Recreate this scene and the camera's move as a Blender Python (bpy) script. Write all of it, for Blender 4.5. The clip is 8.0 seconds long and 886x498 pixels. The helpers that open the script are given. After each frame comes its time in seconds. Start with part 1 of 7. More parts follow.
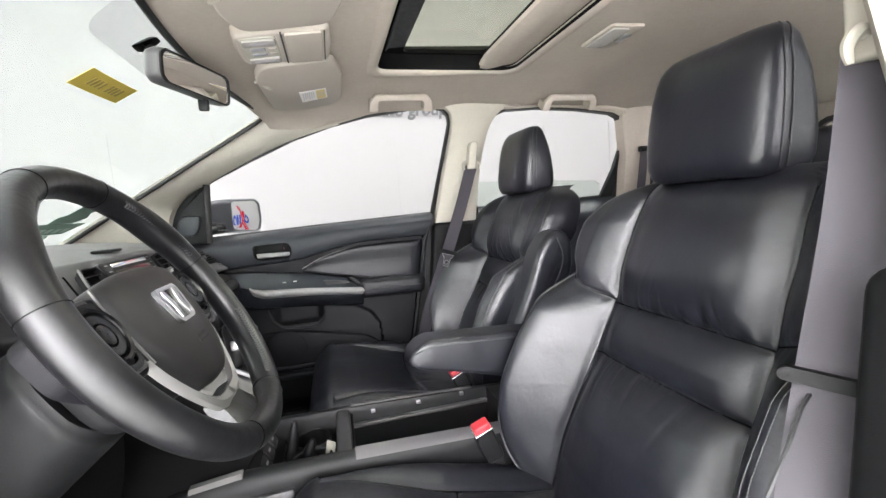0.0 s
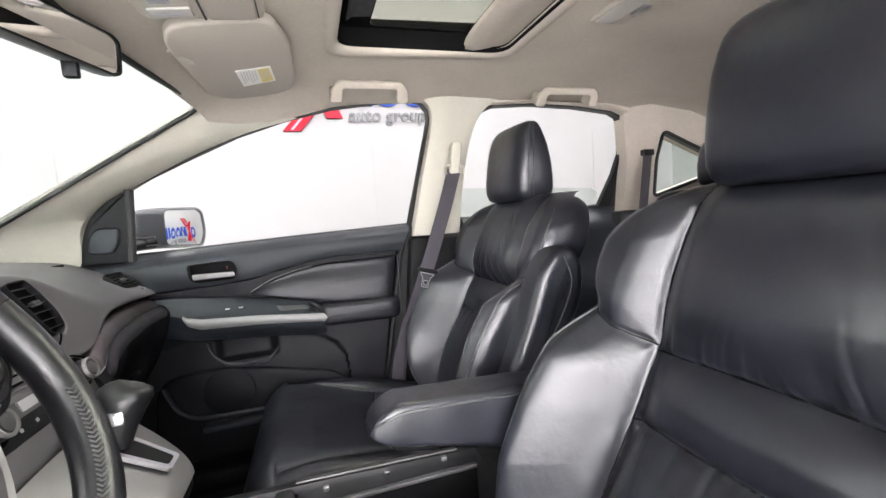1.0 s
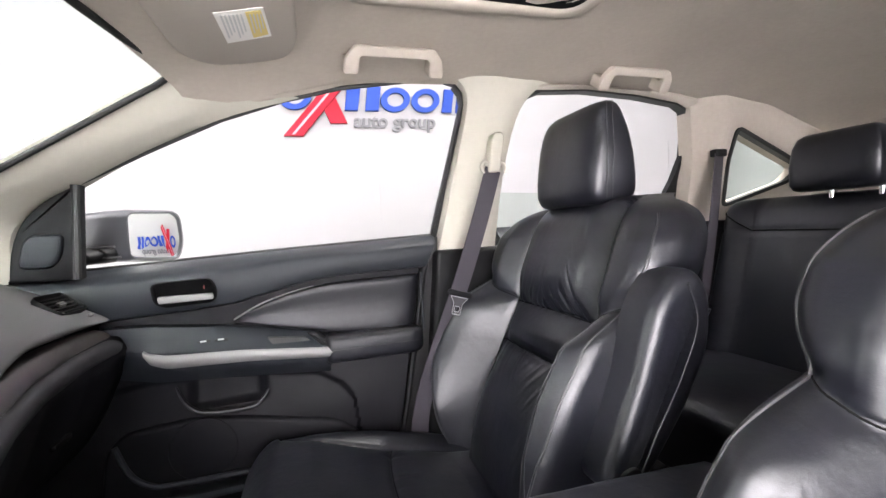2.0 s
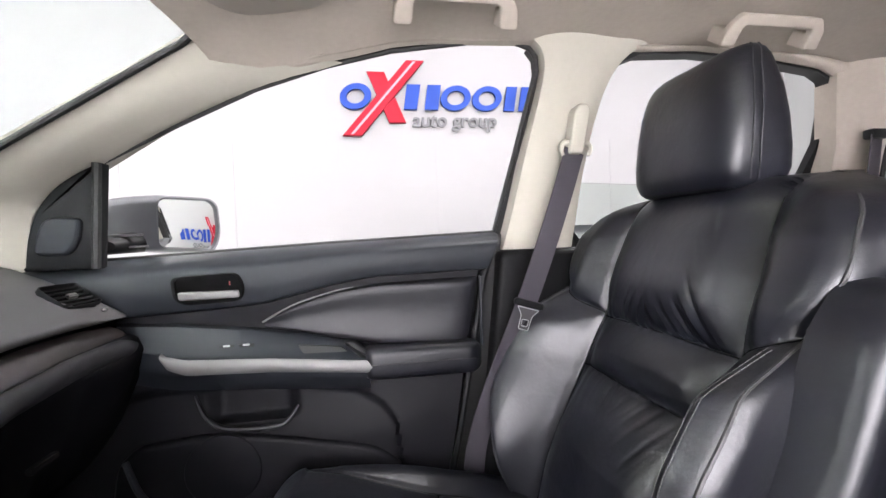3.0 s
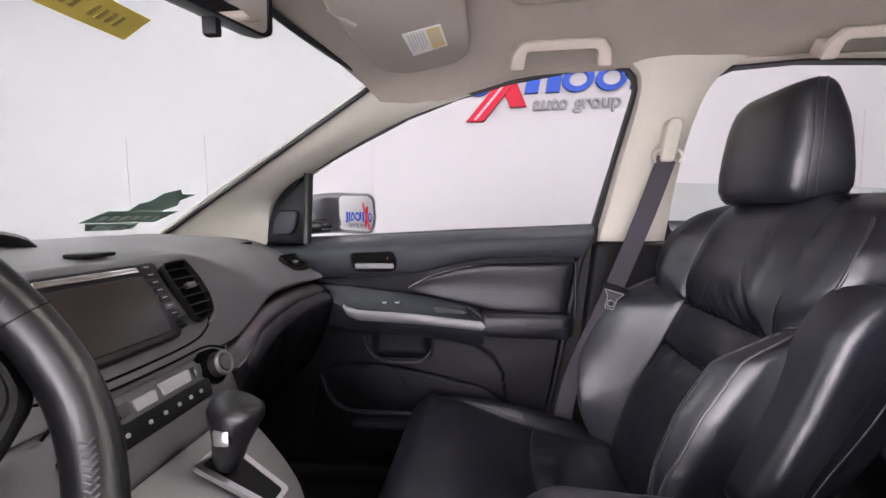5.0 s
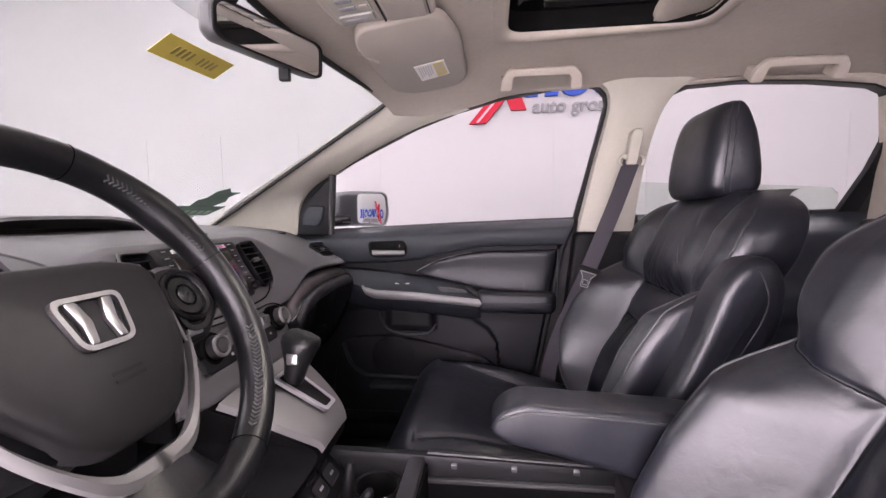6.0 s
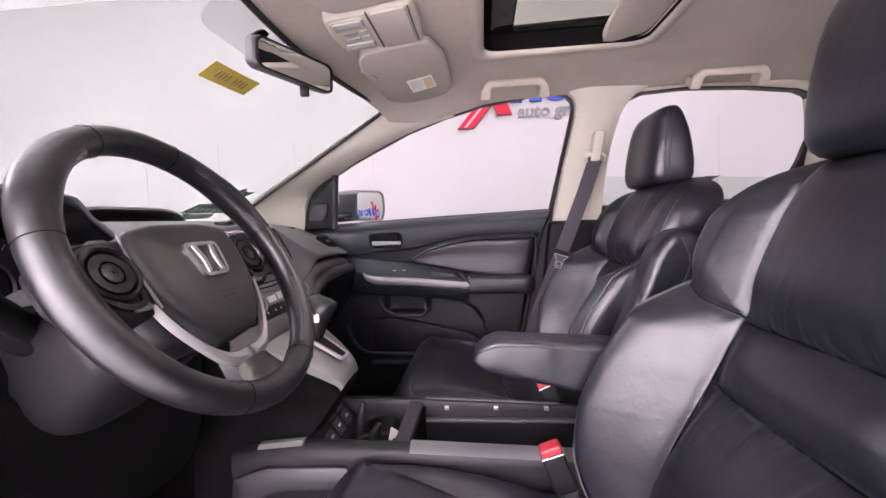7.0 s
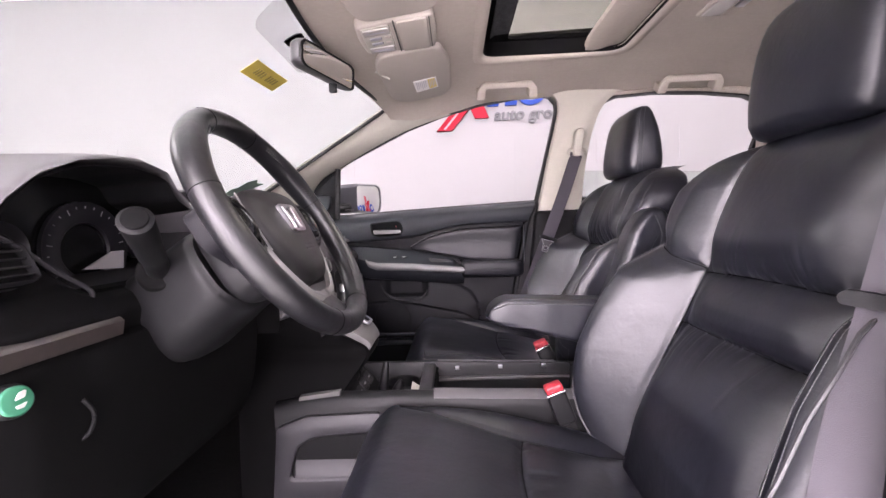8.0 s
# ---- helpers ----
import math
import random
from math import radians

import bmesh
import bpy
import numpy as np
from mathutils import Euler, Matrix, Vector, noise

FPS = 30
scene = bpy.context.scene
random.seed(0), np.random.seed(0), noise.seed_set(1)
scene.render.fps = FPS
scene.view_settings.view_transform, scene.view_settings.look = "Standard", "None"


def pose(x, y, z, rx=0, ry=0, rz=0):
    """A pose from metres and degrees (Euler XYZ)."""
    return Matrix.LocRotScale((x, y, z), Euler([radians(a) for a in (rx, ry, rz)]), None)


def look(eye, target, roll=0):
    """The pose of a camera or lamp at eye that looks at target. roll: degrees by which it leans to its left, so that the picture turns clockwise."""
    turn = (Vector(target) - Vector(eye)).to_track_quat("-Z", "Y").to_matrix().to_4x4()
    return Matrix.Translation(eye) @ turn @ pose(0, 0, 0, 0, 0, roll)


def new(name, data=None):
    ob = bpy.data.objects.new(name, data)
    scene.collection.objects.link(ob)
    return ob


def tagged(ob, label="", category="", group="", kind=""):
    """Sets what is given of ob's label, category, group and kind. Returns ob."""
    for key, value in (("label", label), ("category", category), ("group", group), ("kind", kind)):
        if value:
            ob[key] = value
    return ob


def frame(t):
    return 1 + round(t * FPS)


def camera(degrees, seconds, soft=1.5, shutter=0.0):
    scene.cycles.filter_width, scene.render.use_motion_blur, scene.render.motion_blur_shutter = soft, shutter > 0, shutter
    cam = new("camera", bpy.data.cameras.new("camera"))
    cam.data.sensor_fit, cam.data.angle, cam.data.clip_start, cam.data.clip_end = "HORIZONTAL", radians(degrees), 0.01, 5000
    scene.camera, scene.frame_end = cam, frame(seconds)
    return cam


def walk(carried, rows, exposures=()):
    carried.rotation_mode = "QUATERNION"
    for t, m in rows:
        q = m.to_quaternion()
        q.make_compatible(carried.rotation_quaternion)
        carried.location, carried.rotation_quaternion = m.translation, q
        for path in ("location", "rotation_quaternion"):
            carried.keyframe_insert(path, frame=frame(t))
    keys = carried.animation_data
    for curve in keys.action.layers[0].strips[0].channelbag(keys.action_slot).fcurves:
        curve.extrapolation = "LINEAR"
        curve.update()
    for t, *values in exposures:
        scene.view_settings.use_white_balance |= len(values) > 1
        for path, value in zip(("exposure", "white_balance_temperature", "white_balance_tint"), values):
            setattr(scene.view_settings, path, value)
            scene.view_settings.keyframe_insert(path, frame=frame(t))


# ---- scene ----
cam = camera(93.1, 8.0)
PATH = [
    (0, (0.001, -0.89, 1.157), (0.497, 1.036, 0.95), -4.4),
    (0.5, (0.051, -0.785, 1.162), (0.587, 1.133, 0.974), -4.4),
    (1, (0.068, -0.667, 1.155), (0.657, 1.237, 0.991), -4.3),
    (1.5, (0.048, -0.519, 1.159), (0.677, 1.375, 1.028), -3.8),
    (3, (0.095, -0.204, 1.125), (0.439, 1.765, 1.065), -2.2),
    (3.5, (0.087, -0.169, 1.141), (0.212, 1.826, 1.067), -1.8),
    (4, (0.074, -0.218, 1.146), (0.01, 1.778, 1.035), -1.5),
    (4.5, (0.083, -0.329, 1.166), (-0.089, 1.658, 1.014), -1.1),
    (6, (0.122, -0.654, 1.148), (-0.109, 1.326, 0.987), -0.9),
    (6.5, (0.134, -0.746, 1.134), (-0.097, 1.236, 0.997), -1.6),
    (7, (0.145, -0.831, 1.107), (-0.052, 1.155, 0.97), -2.1),
    (7.5, (0.113, -0.908, 1.084), (-0.017, 1.084, 0.957), -2.4),
    (8, (0.059, -0.972, 1.056), (-0.003, 1.024, 0.934), -2.4),
]
walk(cam, [(t, look(eye, target, roll)) for t, eye, target, roll in PATH],
     exposures=[(0, 0.38, 6450, 7), (1.5, 0.60, 6500, 11), (3, 0.47, 6400, 13), (4.5, 0.13, 6350, 16),
                (6, 0.04, 6550, 28), (7, 0.16, 6550, 28), (8, 0.25, 6550, 27)])

# ---- world and lights: a closed white studio, lit by added, unseen ceiling softboxes ----
world = bpy.data.worlds.new("studio_world")
world.use_nodes = True
world.node_tree.nodes["Background"].inputs[0].default_value = (0.8, 0.85, 0.9, 1)
world.node_tree.nodes["Background"].inputs[1].default_value = 0.05
scene.world = world

ROOM = dict(x0=-11.0, x1=4.6, y0=-6.2, y1=3.68, h=3.7)


def added_softbox(name, x, y, sx, sy, watts, spread, tilt):
    """A softbox under the ceiling, added out of view to light the cabin; spread: how wide its grid lets the light out;
    tilt: degrees that it is turned to the bounce wall.
    """
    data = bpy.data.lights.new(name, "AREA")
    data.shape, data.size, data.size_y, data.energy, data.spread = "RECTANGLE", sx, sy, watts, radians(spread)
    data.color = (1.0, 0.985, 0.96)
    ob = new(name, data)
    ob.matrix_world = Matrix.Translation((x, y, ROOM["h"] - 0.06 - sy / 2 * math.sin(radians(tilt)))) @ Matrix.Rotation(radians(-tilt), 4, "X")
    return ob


# Unseen lamps, placed and aimed to balance the cabin against the walls.
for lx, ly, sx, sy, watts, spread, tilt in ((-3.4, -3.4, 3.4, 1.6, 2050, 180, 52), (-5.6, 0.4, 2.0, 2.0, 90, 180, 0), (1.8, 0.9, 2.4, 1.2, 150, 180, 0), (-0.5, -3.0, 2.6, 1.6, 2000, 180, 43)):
    added_softbox("added_softbox", lx, ly, sx, sy, watts, spread, tilt)

# ---- materials ----


def mat(name, color, rough=0.5, metal=0.0, bump=(), tint=0.0, stain=0.0, coat=0.0, spec=0.5, kind=None, island=False):
    """bump: rows of (texture, scale, strength, distance). tint: small change of tone at a large scale; stain: at a small one."""
    m = bpy.data.materials.new(name)
    m.use_nodes = True
    nt = m.node_tree
    n, links = nt.nodes, nt.links
    b = n["Principled BSDF"]
    b.inputs["Base Color"].default_value = (*color, 1)
    b.inputs["Roughness"].default_value = rough
    b.inputs["Metallic"].default_value = metal
    b.inputs["Coat Weight"].default_value = coat
    b.inputs["Coat Roughness"].default_value = 0.15 if rough < 0.3 else 0.26
    b.inputs["Specular IOR Level"].default_value = spec
    co = n.new("ShaderNodeTexCoord")
    if tint or stain:
        t1 = n.new("ShaderNodeTexNoise"); t1.inputs["Scale"].default_value = 6.0; t1.inputs["Detail"].default_value = 4
        t2 = n.new("ShaderNodeTexNoise"); t2.inputs["Scale"].default_value = 90.0; t2.inputs["Detail"].default_value = 3
        for t in (t1, t2):
            links.new(co.outputs["Object"], t.inputs["Vector"])
        mixed = n.new("ShaderNodeMath"); mixed.operation = "MULTIPLY_ADD"
        links.new(t1.outputs["Fac"], mixed.inputs[0]); mixed.inputs[1].default_value = 2 * tint; mixed.inputs[2].default_value = 1 - tint
        mixed2 = n.new("ShaderNodeMath"); mixed2.operation = "MULTIPLY_ADD"
        links.new(t2.outputs["Fac"], mixed2.inputs[0]); mixed2.inputs[1].default_value = 2 * stain; mixed2.inputs[2].default_value = -stain
        both = n.new("ShaderNodeMath"); both.operation = "ADD"
        links.new(mixed.outputs[0], both.inputs[0]); links.new(mixed2.outputs[0], both.inputs[1])
        scale = n.new("ShaderNodeVectorMath"); scale.operation = "SCALE"
        scale.inputs[0].default_value = color
        links.new(both.outputs[0], scale.inputs["Scale"])
        links.new(scale.outputs[0], b.inputs["Base Color"])
        rr = n.new("ShaderNodeMath"); rr.operation = "MULTIPLY_ADD"
        links.new(t1.outputs["Fac"], rr.inputs[0]); rr.inputs[1].default_value = 0.25 * rough; rr.inputs[2].default_value = rough * 0.87
        links.new(rr.outputs[0], b.inputs["Roughness"])
    last = None
    for tex, sc, strength, dist in bump:
        if tex == "voronoi":
            t = n.new("ShaderNodeTexVoronoi"); t.feature = "DISTANCE_TO_EDGE"; out = "Distance"
        else:
            t = n.new("ShaderNodeTexNoise"); t.inputs["Detail"].default_value = 5; out = "Fac"
            if tex == "crease":
                t.inputs["Distortion"].default_value = 1.2
        t.inputs["Scale"].default_value = sc
        links.new(co.outputs["Object"], t.inputs["Vector"])
        bp = n.new("ShaderNodeBump")
        bp.inputs["Strength"].default_value, bp.inputs["Distance"].default_value = strength, dist
        links.new(t.outputs[out], bp.inputs["Height"])
        if last:
            links.new(last.outputs["Normal"], bp.inputs["Normal"])
        last = bp
    if last:
        links.new(last.outputs["Normal"], b.inputs["Normal"])
    if kind == "glass":
        b.inputs["Transmission Weight"].default_value = 1.0
        b.inputs["IOR"].default_value = 1.07
    return m


def emitter(name, color, strength):
    m = mat(name, color, 0.4)
    b = m.node_tree.nodes["Principled BSDF"]
    b.inputs["Emission Color"].default_value = (*color, 1)
    b.inputs["Emission Strength"].default_value = strength
    return m


LEATHER = mat("black_leather", (0.0078, 0.0082, 0.0120), 0.34, bump=[("voronoi", 650, 0.15, 0.0005), ("noise", 14, 0.12, 0.014), ("crease", 40, 0.10, 0.004), ("crease", 120, 0.08, 0.0014)], tint=0.3, stain=0.12, spec=0.50)
LEATHER_WORN = mat("worn_rim_leather", (0.0070, 0.0068, 0.0078), 0.31, bump=[("voronoi", 900, 0.2, 0.0004), ("noise", 40, 0.25, 0.004), ("crease", 160, 0.15, 0.001)], tint=0.3, stain=0.3, coat=0.15, spec=0.42)
STITCH = mat("grey_thread", (0.055, 0.055, 0.056), 0.7)
PAD = mat("black_door_vinyl", (0.0060, 0.0062, 0.0090), 0.40, bump=[("voronoi", 650, 0.2, 0.0005), ("noise", 14, 0.12, 0.010)], tint=0.25, stain=0.1, spec=0.32)
# Grained black, darkened further for the shade low in the cabin.
DOOR_LOW = mat("grained_black_with_shade", (0.0042, 0.0040, 0.0055), 0.55, bump=[("voronoi", 500, 0.25, 0.0005)], tint=0.25, stain=0.1, spec=0.16)
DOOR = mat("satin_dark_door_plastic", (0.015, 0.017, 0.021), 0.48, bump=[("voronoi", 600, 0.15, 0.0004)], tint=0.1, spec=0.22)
CONSOLE = mat("dark_console_plastic", (0.024, 0.023, 0.026), 0.44, bump=[("voronoi", 500, 0.3, 0.0005)], tint=0.15, spec=0.38)
THREAD = mat("dark_grey_thread", (0.014, 0.014, 0.015), 0.7)
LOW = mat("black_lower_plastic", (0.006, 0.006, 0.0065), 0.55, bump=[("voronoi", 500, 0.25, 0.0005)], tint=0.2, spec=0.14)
# Near-zero black: also puts the shade of recesses and low panels into colour.
VOID = mat("matt_and_shaded_black", (0.0034, 0.0033, 0.0035), 0.85, tint=0.2, spec=0.06)
SEAM = mat("seam_piping", (0.03, 0.03, 0.032), 0.45)
BLACK = mat("black_plastic", (0.0065, 0.0065, 0.0073), 0.5, bump=[("voronoi", 500, 0.25, 0.0005)], tint=0.2, spec=0.25)
SOFT = mat("dark_grey_dash_plastic", (0.098, 0.094, 0.097), 0.5, bump=[("voronoi", 420, 0.35, 0.0007)], tint=0.15)
SATIN = mat("satin_grey_plastic", (0.066, 0.064, 0.067), 0.42, bump=[("voronoi", 600, 0.15, 0.0004)], tint=0.1)
HUB = mat("hub_plastic", (0.016, 0.015, 0.0155), 0.48, bump=[("voronoi", 700, 0.25, 0.0004)], tint=0.1, spec=0.28)
SILVER = mat("silver_paint", (0.168, 0.164, 0.161), 0.5, metal=0.35, tint=0.05)
CHROME = mat("chrome", (0.82, 0.82, 0.82), 0.09, metal=1.0)
STEEL_B = mat("bright_steel", (0.48, 0.48, 0.49), 0.35, metal=0.6)
STEEL = mat("steel", (0.55, 0.55, 0.56), 0.28, metal=1.0)
LINER = mat("beige_headliner_fabric", (0.43, 0.383, 0.330), 0.95, bump=[("noise", 700, 0.5, 0.001), ("noise", 60, 0.16, 0.004), ("noise", 9, 0.1, 0.01)], tint=0.1, stain=0.07, spec=0.15)
TRIM = mat("beige_pillar_plastic", (0.43, 0.41, 0.35), 0.8, bump=[("voronoi", 700, 0.2, 0.0003)], tint=0.06, stain=0.04, spec=0.2)
VISOR = mat("beige_visor_vinyl", (0.42, 0.378, 0.328), 0.75, bump=[("voronoi", 500, 0.3, 0.0005)], tint=0.05)
WOOD = mat("dark_gloss_trim", (0.032, 0.026, 0.024), 0.30, bump=[("noise", 14, 0.05, 0.003)], tint=0.5, stain=0.3, coat=0.5)
MESH = mat("dark_grey_mesh", (0.05, 0.05, 0.052), 0.8, bump=[("voronoi", 300, 0.8, 0.002)], stain=0.5, spec=0.1)
CARPET = mat("black_carpet", (0.022, 0.021, 0.022), 0.95, bump=[("noise", 900, 0.8, 0.003)], tint=0.2, stain=0.3, spec=0.1)
RUBBER = mat("black_rubber", (0.012, 0.012, 0.012), 0.6, tint=0.1)
WEB = mat("grey_seat_belt_webbing", (0.043, 0.038, 0.047), 0.6, bump=[("noise", 1100, 0.35, 0.0006)], tint=0.1)
RED = mat("red_button_plastic", (0.36, 0.022, 0.032), 0.35)
RED_DIM = mat("dark_red_print", (0.28, 0.02, 0.02), 0.5)
WHITE = mat("white_label", (0.82, 0.80, 0.77), 0.6)
LABEL_Y = mat("yellow_label_print", (0.72, 0.58, 0.20), 0.6)
LABEL_G = mat("grey_label_print", (0.30, 0.30, 0.32), 0.6)
TAG = mat("yellow_paper_tag", (0.55, 0.43, 0.08), 0.7, tint=0.1)
TAG_INK = mat("tag_ink", (0.28, 0.22, 0.05), 0.7)
GREEN = mat("green_sticker", (0.17, 0.26, 0.21), 0.6, tint=0.25)
GREEN_L = mat("pale_green_print", (0.42, 0.55, 0.47), 0.6)
SCREEN = mat("dark_display_glass", (0.035, 0.028, 0.025), 0.12, tint=0.1)
LCD = mat("grey_lcd", (0.42, 0.41, 0.42), 0.3)
PRINT = mat("pale_print", (0.36, 0.36, 0.36), 0.6)
DIAL = mat("black_dial_face", (0.008, 0.008, 0.009), 0.25)
DIAL_RING = mat("grey_dial_ring", (0.024, 0.023, 0.028), 0.3, tint=0.3)
MIRROR = mat("mirror_glass", (0.88, 0.88, 0.88), 0.015, metal=1.0)
LENS = mat("lamp_lens_plastic", (0.40, 0.38, 0.35), 0.15, tint=0.1)
LABEL_P = mat("pale_label_print", (0.58, 0.58, 0.58), 0.6)
# White wall darkened: less light on it is put into the colour.
WALL_SIDE_DIM = mat("dimmed_pinkish_white_wall", (0.245, 0.239, 0.242), 0.75, bump=[("noise", 30, 0.05, 0.004)], tint=0.03, stain=0.02)
WALL = mat("white_studio_wall", (0.80, 0.80, 0.80), 0.75, bump=[("noise", 30, 0.05, 0.004)], tint=0.02)
# Unseen wall, made pale lilac to throw lamp light into the cabin.
BOUNCE_WALL = mat("lilac_bounce_wall", (0.68, 0.665, 0.705), 0.9, bump=[("noise", 8, 0.3, 0.03)], tint=0.3, stain=0.1, spec=0.1)
# Darkened copy of the white wall, dimmed in colour like the side wall.
WALL_AHEAD_DIM = mat("dimmed_white_wall", (0.255, 0.260, 0.255), 0.75, bump=[("noise", 30, 0.05, 0.004)], tint=0.03, stain=0.02)
FLOOR = mat("pale_studio_floor", (0.42, 0.42, 0.42), 0.5, bump=[("noise", 60, 0.1, 0.003)], tint=0.08, stain=0.05)
JOINT = mat("wall_joint_filler", (0.245, 0.2395, 0.2415), 0.8)
SIGN_BLUE = mat("blue_sign_plastic", (0.018, 0.046, 0.23), 0.6, spec=0.12)
SIGN_RED = mat("red_sign_plastic", (0.26, 0.009, 0.020), 0.6, spec=0.12)
SIGN_PINK = mat("pale_red_sign_plastic", (0.50, 0.19, 0.21), 0.4)
SIGN_GREY = mat("grey_sign_plastic", (0.085, 0.085, 0.09), 0.5)
PAINT = mat("dark_grey_car_paint", (0.07, 0.072, 0.08), 0.3, metal=0.3, coat=0.8)
GLASS = mat("windscreen_glass", (0.91, 0.975, 0.935), 0.0, kind="glass", spec=0.0)
GLASS_G = mat("grey_tinted_film", (0.80, 0.80, 0.80), 0.0, kind="glass", spec=0.0)
GLASS_T = mat("tinted_glass", (0.80, 0.86, 0.82), 0.0, kind="glass")
GLASS_R = mat("roof_glass", (0.58, 0.60, 0.50), 0.0, kind="glass")
ECO = emitter("green_lit_button", (0.025, 0.15, 0.085), 0.09)

# ---- mesh tools ----


def obj(name, bm, material, parent=None, label="", angle=38):
    bmesh.ops.remove_doubles(bm, verts=bm.verts, dist=1e-6)
    bmesh.ops.recalc_face_normals(bm, faces=bm.faces)
    me = bpy.data.meshes.new(name)
    bm.to_mesh(me)
    bm.free()
    me.materials.append(material)
    me.polygons.foreach_set("use_smooth", [True] * len(me.polygons))
    me.set_sharp_from_angle(angle=radians(angle))
    ob = new(name, me)
    if parent is not None:
        ob.parent = parent
        top = parent
        ob.matrix_parent_inverse = Matrix.Translation(-total(top))
    if label:
        tagged(ob, label)
    return ob


def total(ob):
    """Where an Empty or part stands, in the world."""
    v = Vector((0, 0, 0))
    while ob is not None and ob.type == "EMPTY":
        v += ob.location
        ob = ob.parent
    return v


part = obj


def thing(name, at, label, category, group="", kind=""):
    ob = new(name)
    ob.empty_display_size = 0.05
    ob.location = at
    return tagged(ob, label, category, group, kind)


def box(bm, x0, x1, y0, y1, z0, z1, bevel=0.0, segs=2, m=None):
    made = bmesh.ops.create_cube(bm, size=1)["verts"]
    mm = Matrix.Translation(((x0 + x1) / 2, (y0 + y1) / 2, (z0 + z1) / 2)) @ Matrix.Diagonal((x1 - x0, y1 - y0, z1 - z0, 1))
    bmesh.ops.transform(bm, matrix=mm, verts=made)
    if bevel:
        edges = list({e for v in made for e in v.link_edges})
        done = bmesh.ops.bevel(bm, geom=edges, offset=bevel, segments=segs, profile=0.5, affect="EDGES")
        made = list({v for f in done["faces"] for v in f.verts} | {v for v in made if v.is_valid})
    if m is not None:
        bmesh.ops.transform(bm, matrix=m, verts=made)
    return made


def rounded(outline, r, n=4):
    """A closed outline of 2D points with its corners rounded by r."""
    out = []
    k = len(outline)
    for i in range(k):
        p, a, b = Vector(outline[i]), Vector(outline[i - 1]), Vector(outline[(i + 1) % k])
        da, db = (a - p), (b - p)
        q = min(r, da.length * 0.45, db.length * 0.45)
        s, e = p + da.normalized() * q, p + db.normalized() * q
        for j in range(n + 1):
            t = j / n
            out.append(tuple((1 - t) ** 2 * s + 2 * t * (1 - t) * p + t * t * e))
    return out


def plate(bm, outline, place, depth, edge=0.0, n=3):
    """A slab: outline of 2D points, place(u, v, w) puts them in the world, w from 0 (face) to depth; edge: rounding of the face's rim."""
    loops = []
    rings = [(edge * (1 - math.sin(math.pi / 2 * i / n)), edge * (1 - math.cos(math.pi / 2 * i / n))) for i in range(n + 1)] if edge else [(0, 0)]
    rings.append((0, depth))
    k = len(outline)
    area = sum(outline[i - 1][0] * outline[i][1] - outline[i][0] * outline[i - 1][1] for i in range(k))
    sign = 1 if area > 0 else -1
    for inset, w in rings:
        loop = []
        for i in range(k):
            a, p, b = Vector(outline[i - 1]), Vector(outline[i]), Vector(outline[(i + 1) % k])
            d = (b - a)
            nrm = Vector((-d.y, d.x)).normalized() * sign if d.length > 1e-9 else Vector((0, 0))
            q = p + nrm * inset
            loop.append(bm.verts.new(place(q.x, q.y, w)))
        loops.append(loop)
    for a, b in zip(loops, loops[1:]):
        for i in range(k):
            bm.faces.new((a[i - 1], a[i], b[i], b[i - 1]))
    bm.faces.new(loops[0])
    bm.faces.new(list(reversed(loops[-1])))


def loft(bm, loops, closed=True, caps=True):
    rows = [[bm.verts.new(p) for p in loop] for loop in loops]
    for a, b in zip(rows, rows[1:]):
        k = len(a)
        for i in range(0 if closed else 1, k):
            bm.faces.new((a[i - 1], a[i], b[i], b[i - 1]))
    if caps and closed:
        bm.faces.new(rows[0])
        bm.faces.new(list(reversed(rows[-1])))
    return rows


def tube(bm, pts, r, n=10, closed=False, flat=1.0, up=(0, 0, 1), caps=True):
    """A rod along points; r a number or one for each point; flat: its height along the up side over its width."""
    pts = [Vector(p) for p in pts]
    k = len(pts)
    loops = []
    for i, p in enumerate(pts):
        a = pts[i - 1] if (i or closed) else p
        b = pts[(i + 1) % k] if (i < k - 1 or closed) else p
        d = (b - a).normalized()
        s = d.cross(Vector(up))
        s = s.normalized() if s.length > 1e-6 else d.orthogonal().normalized()
        u = s.cross(d)
        rr = r[i] if isinstance(r, (list, tuple)) else r
        loops.append([p + s * rr * math.cos(2 * math.pi * j / n) + u * rr * flat * math.sin(2 * math.pi * j / n) for j in range(n)])
    if closed:
        loops.append(loops[0])
    loft(bm, loops, True, caps and not closed)


def ribbon(bm, pts, widths, side, thick):
    """A flat strip along points: width along the side direction."""
    pts = [Vector(p) for p in pts]
    loops = []
    for i, p in enumerate(pts):
        a, b = pts[max(i - 1, 0)], pts[min(i + 1, len(pts) - 1)]
        d = (b - a).normalized()
        s = Vector(side)
        s = (s - d * s.dot(d)).normalized()
        u = s.cross(d)
        w = widths[i] if isinstance(widths, (list, tuple)) else widths
        loops.append([p + s * w / 2 + u * thick / 2, p - s * w / 2 + u * thick / 2, p - s * w / 2 - u * thick / 2, p + s * w / 2 - u * thick / 2])
    loft(bm, loops)


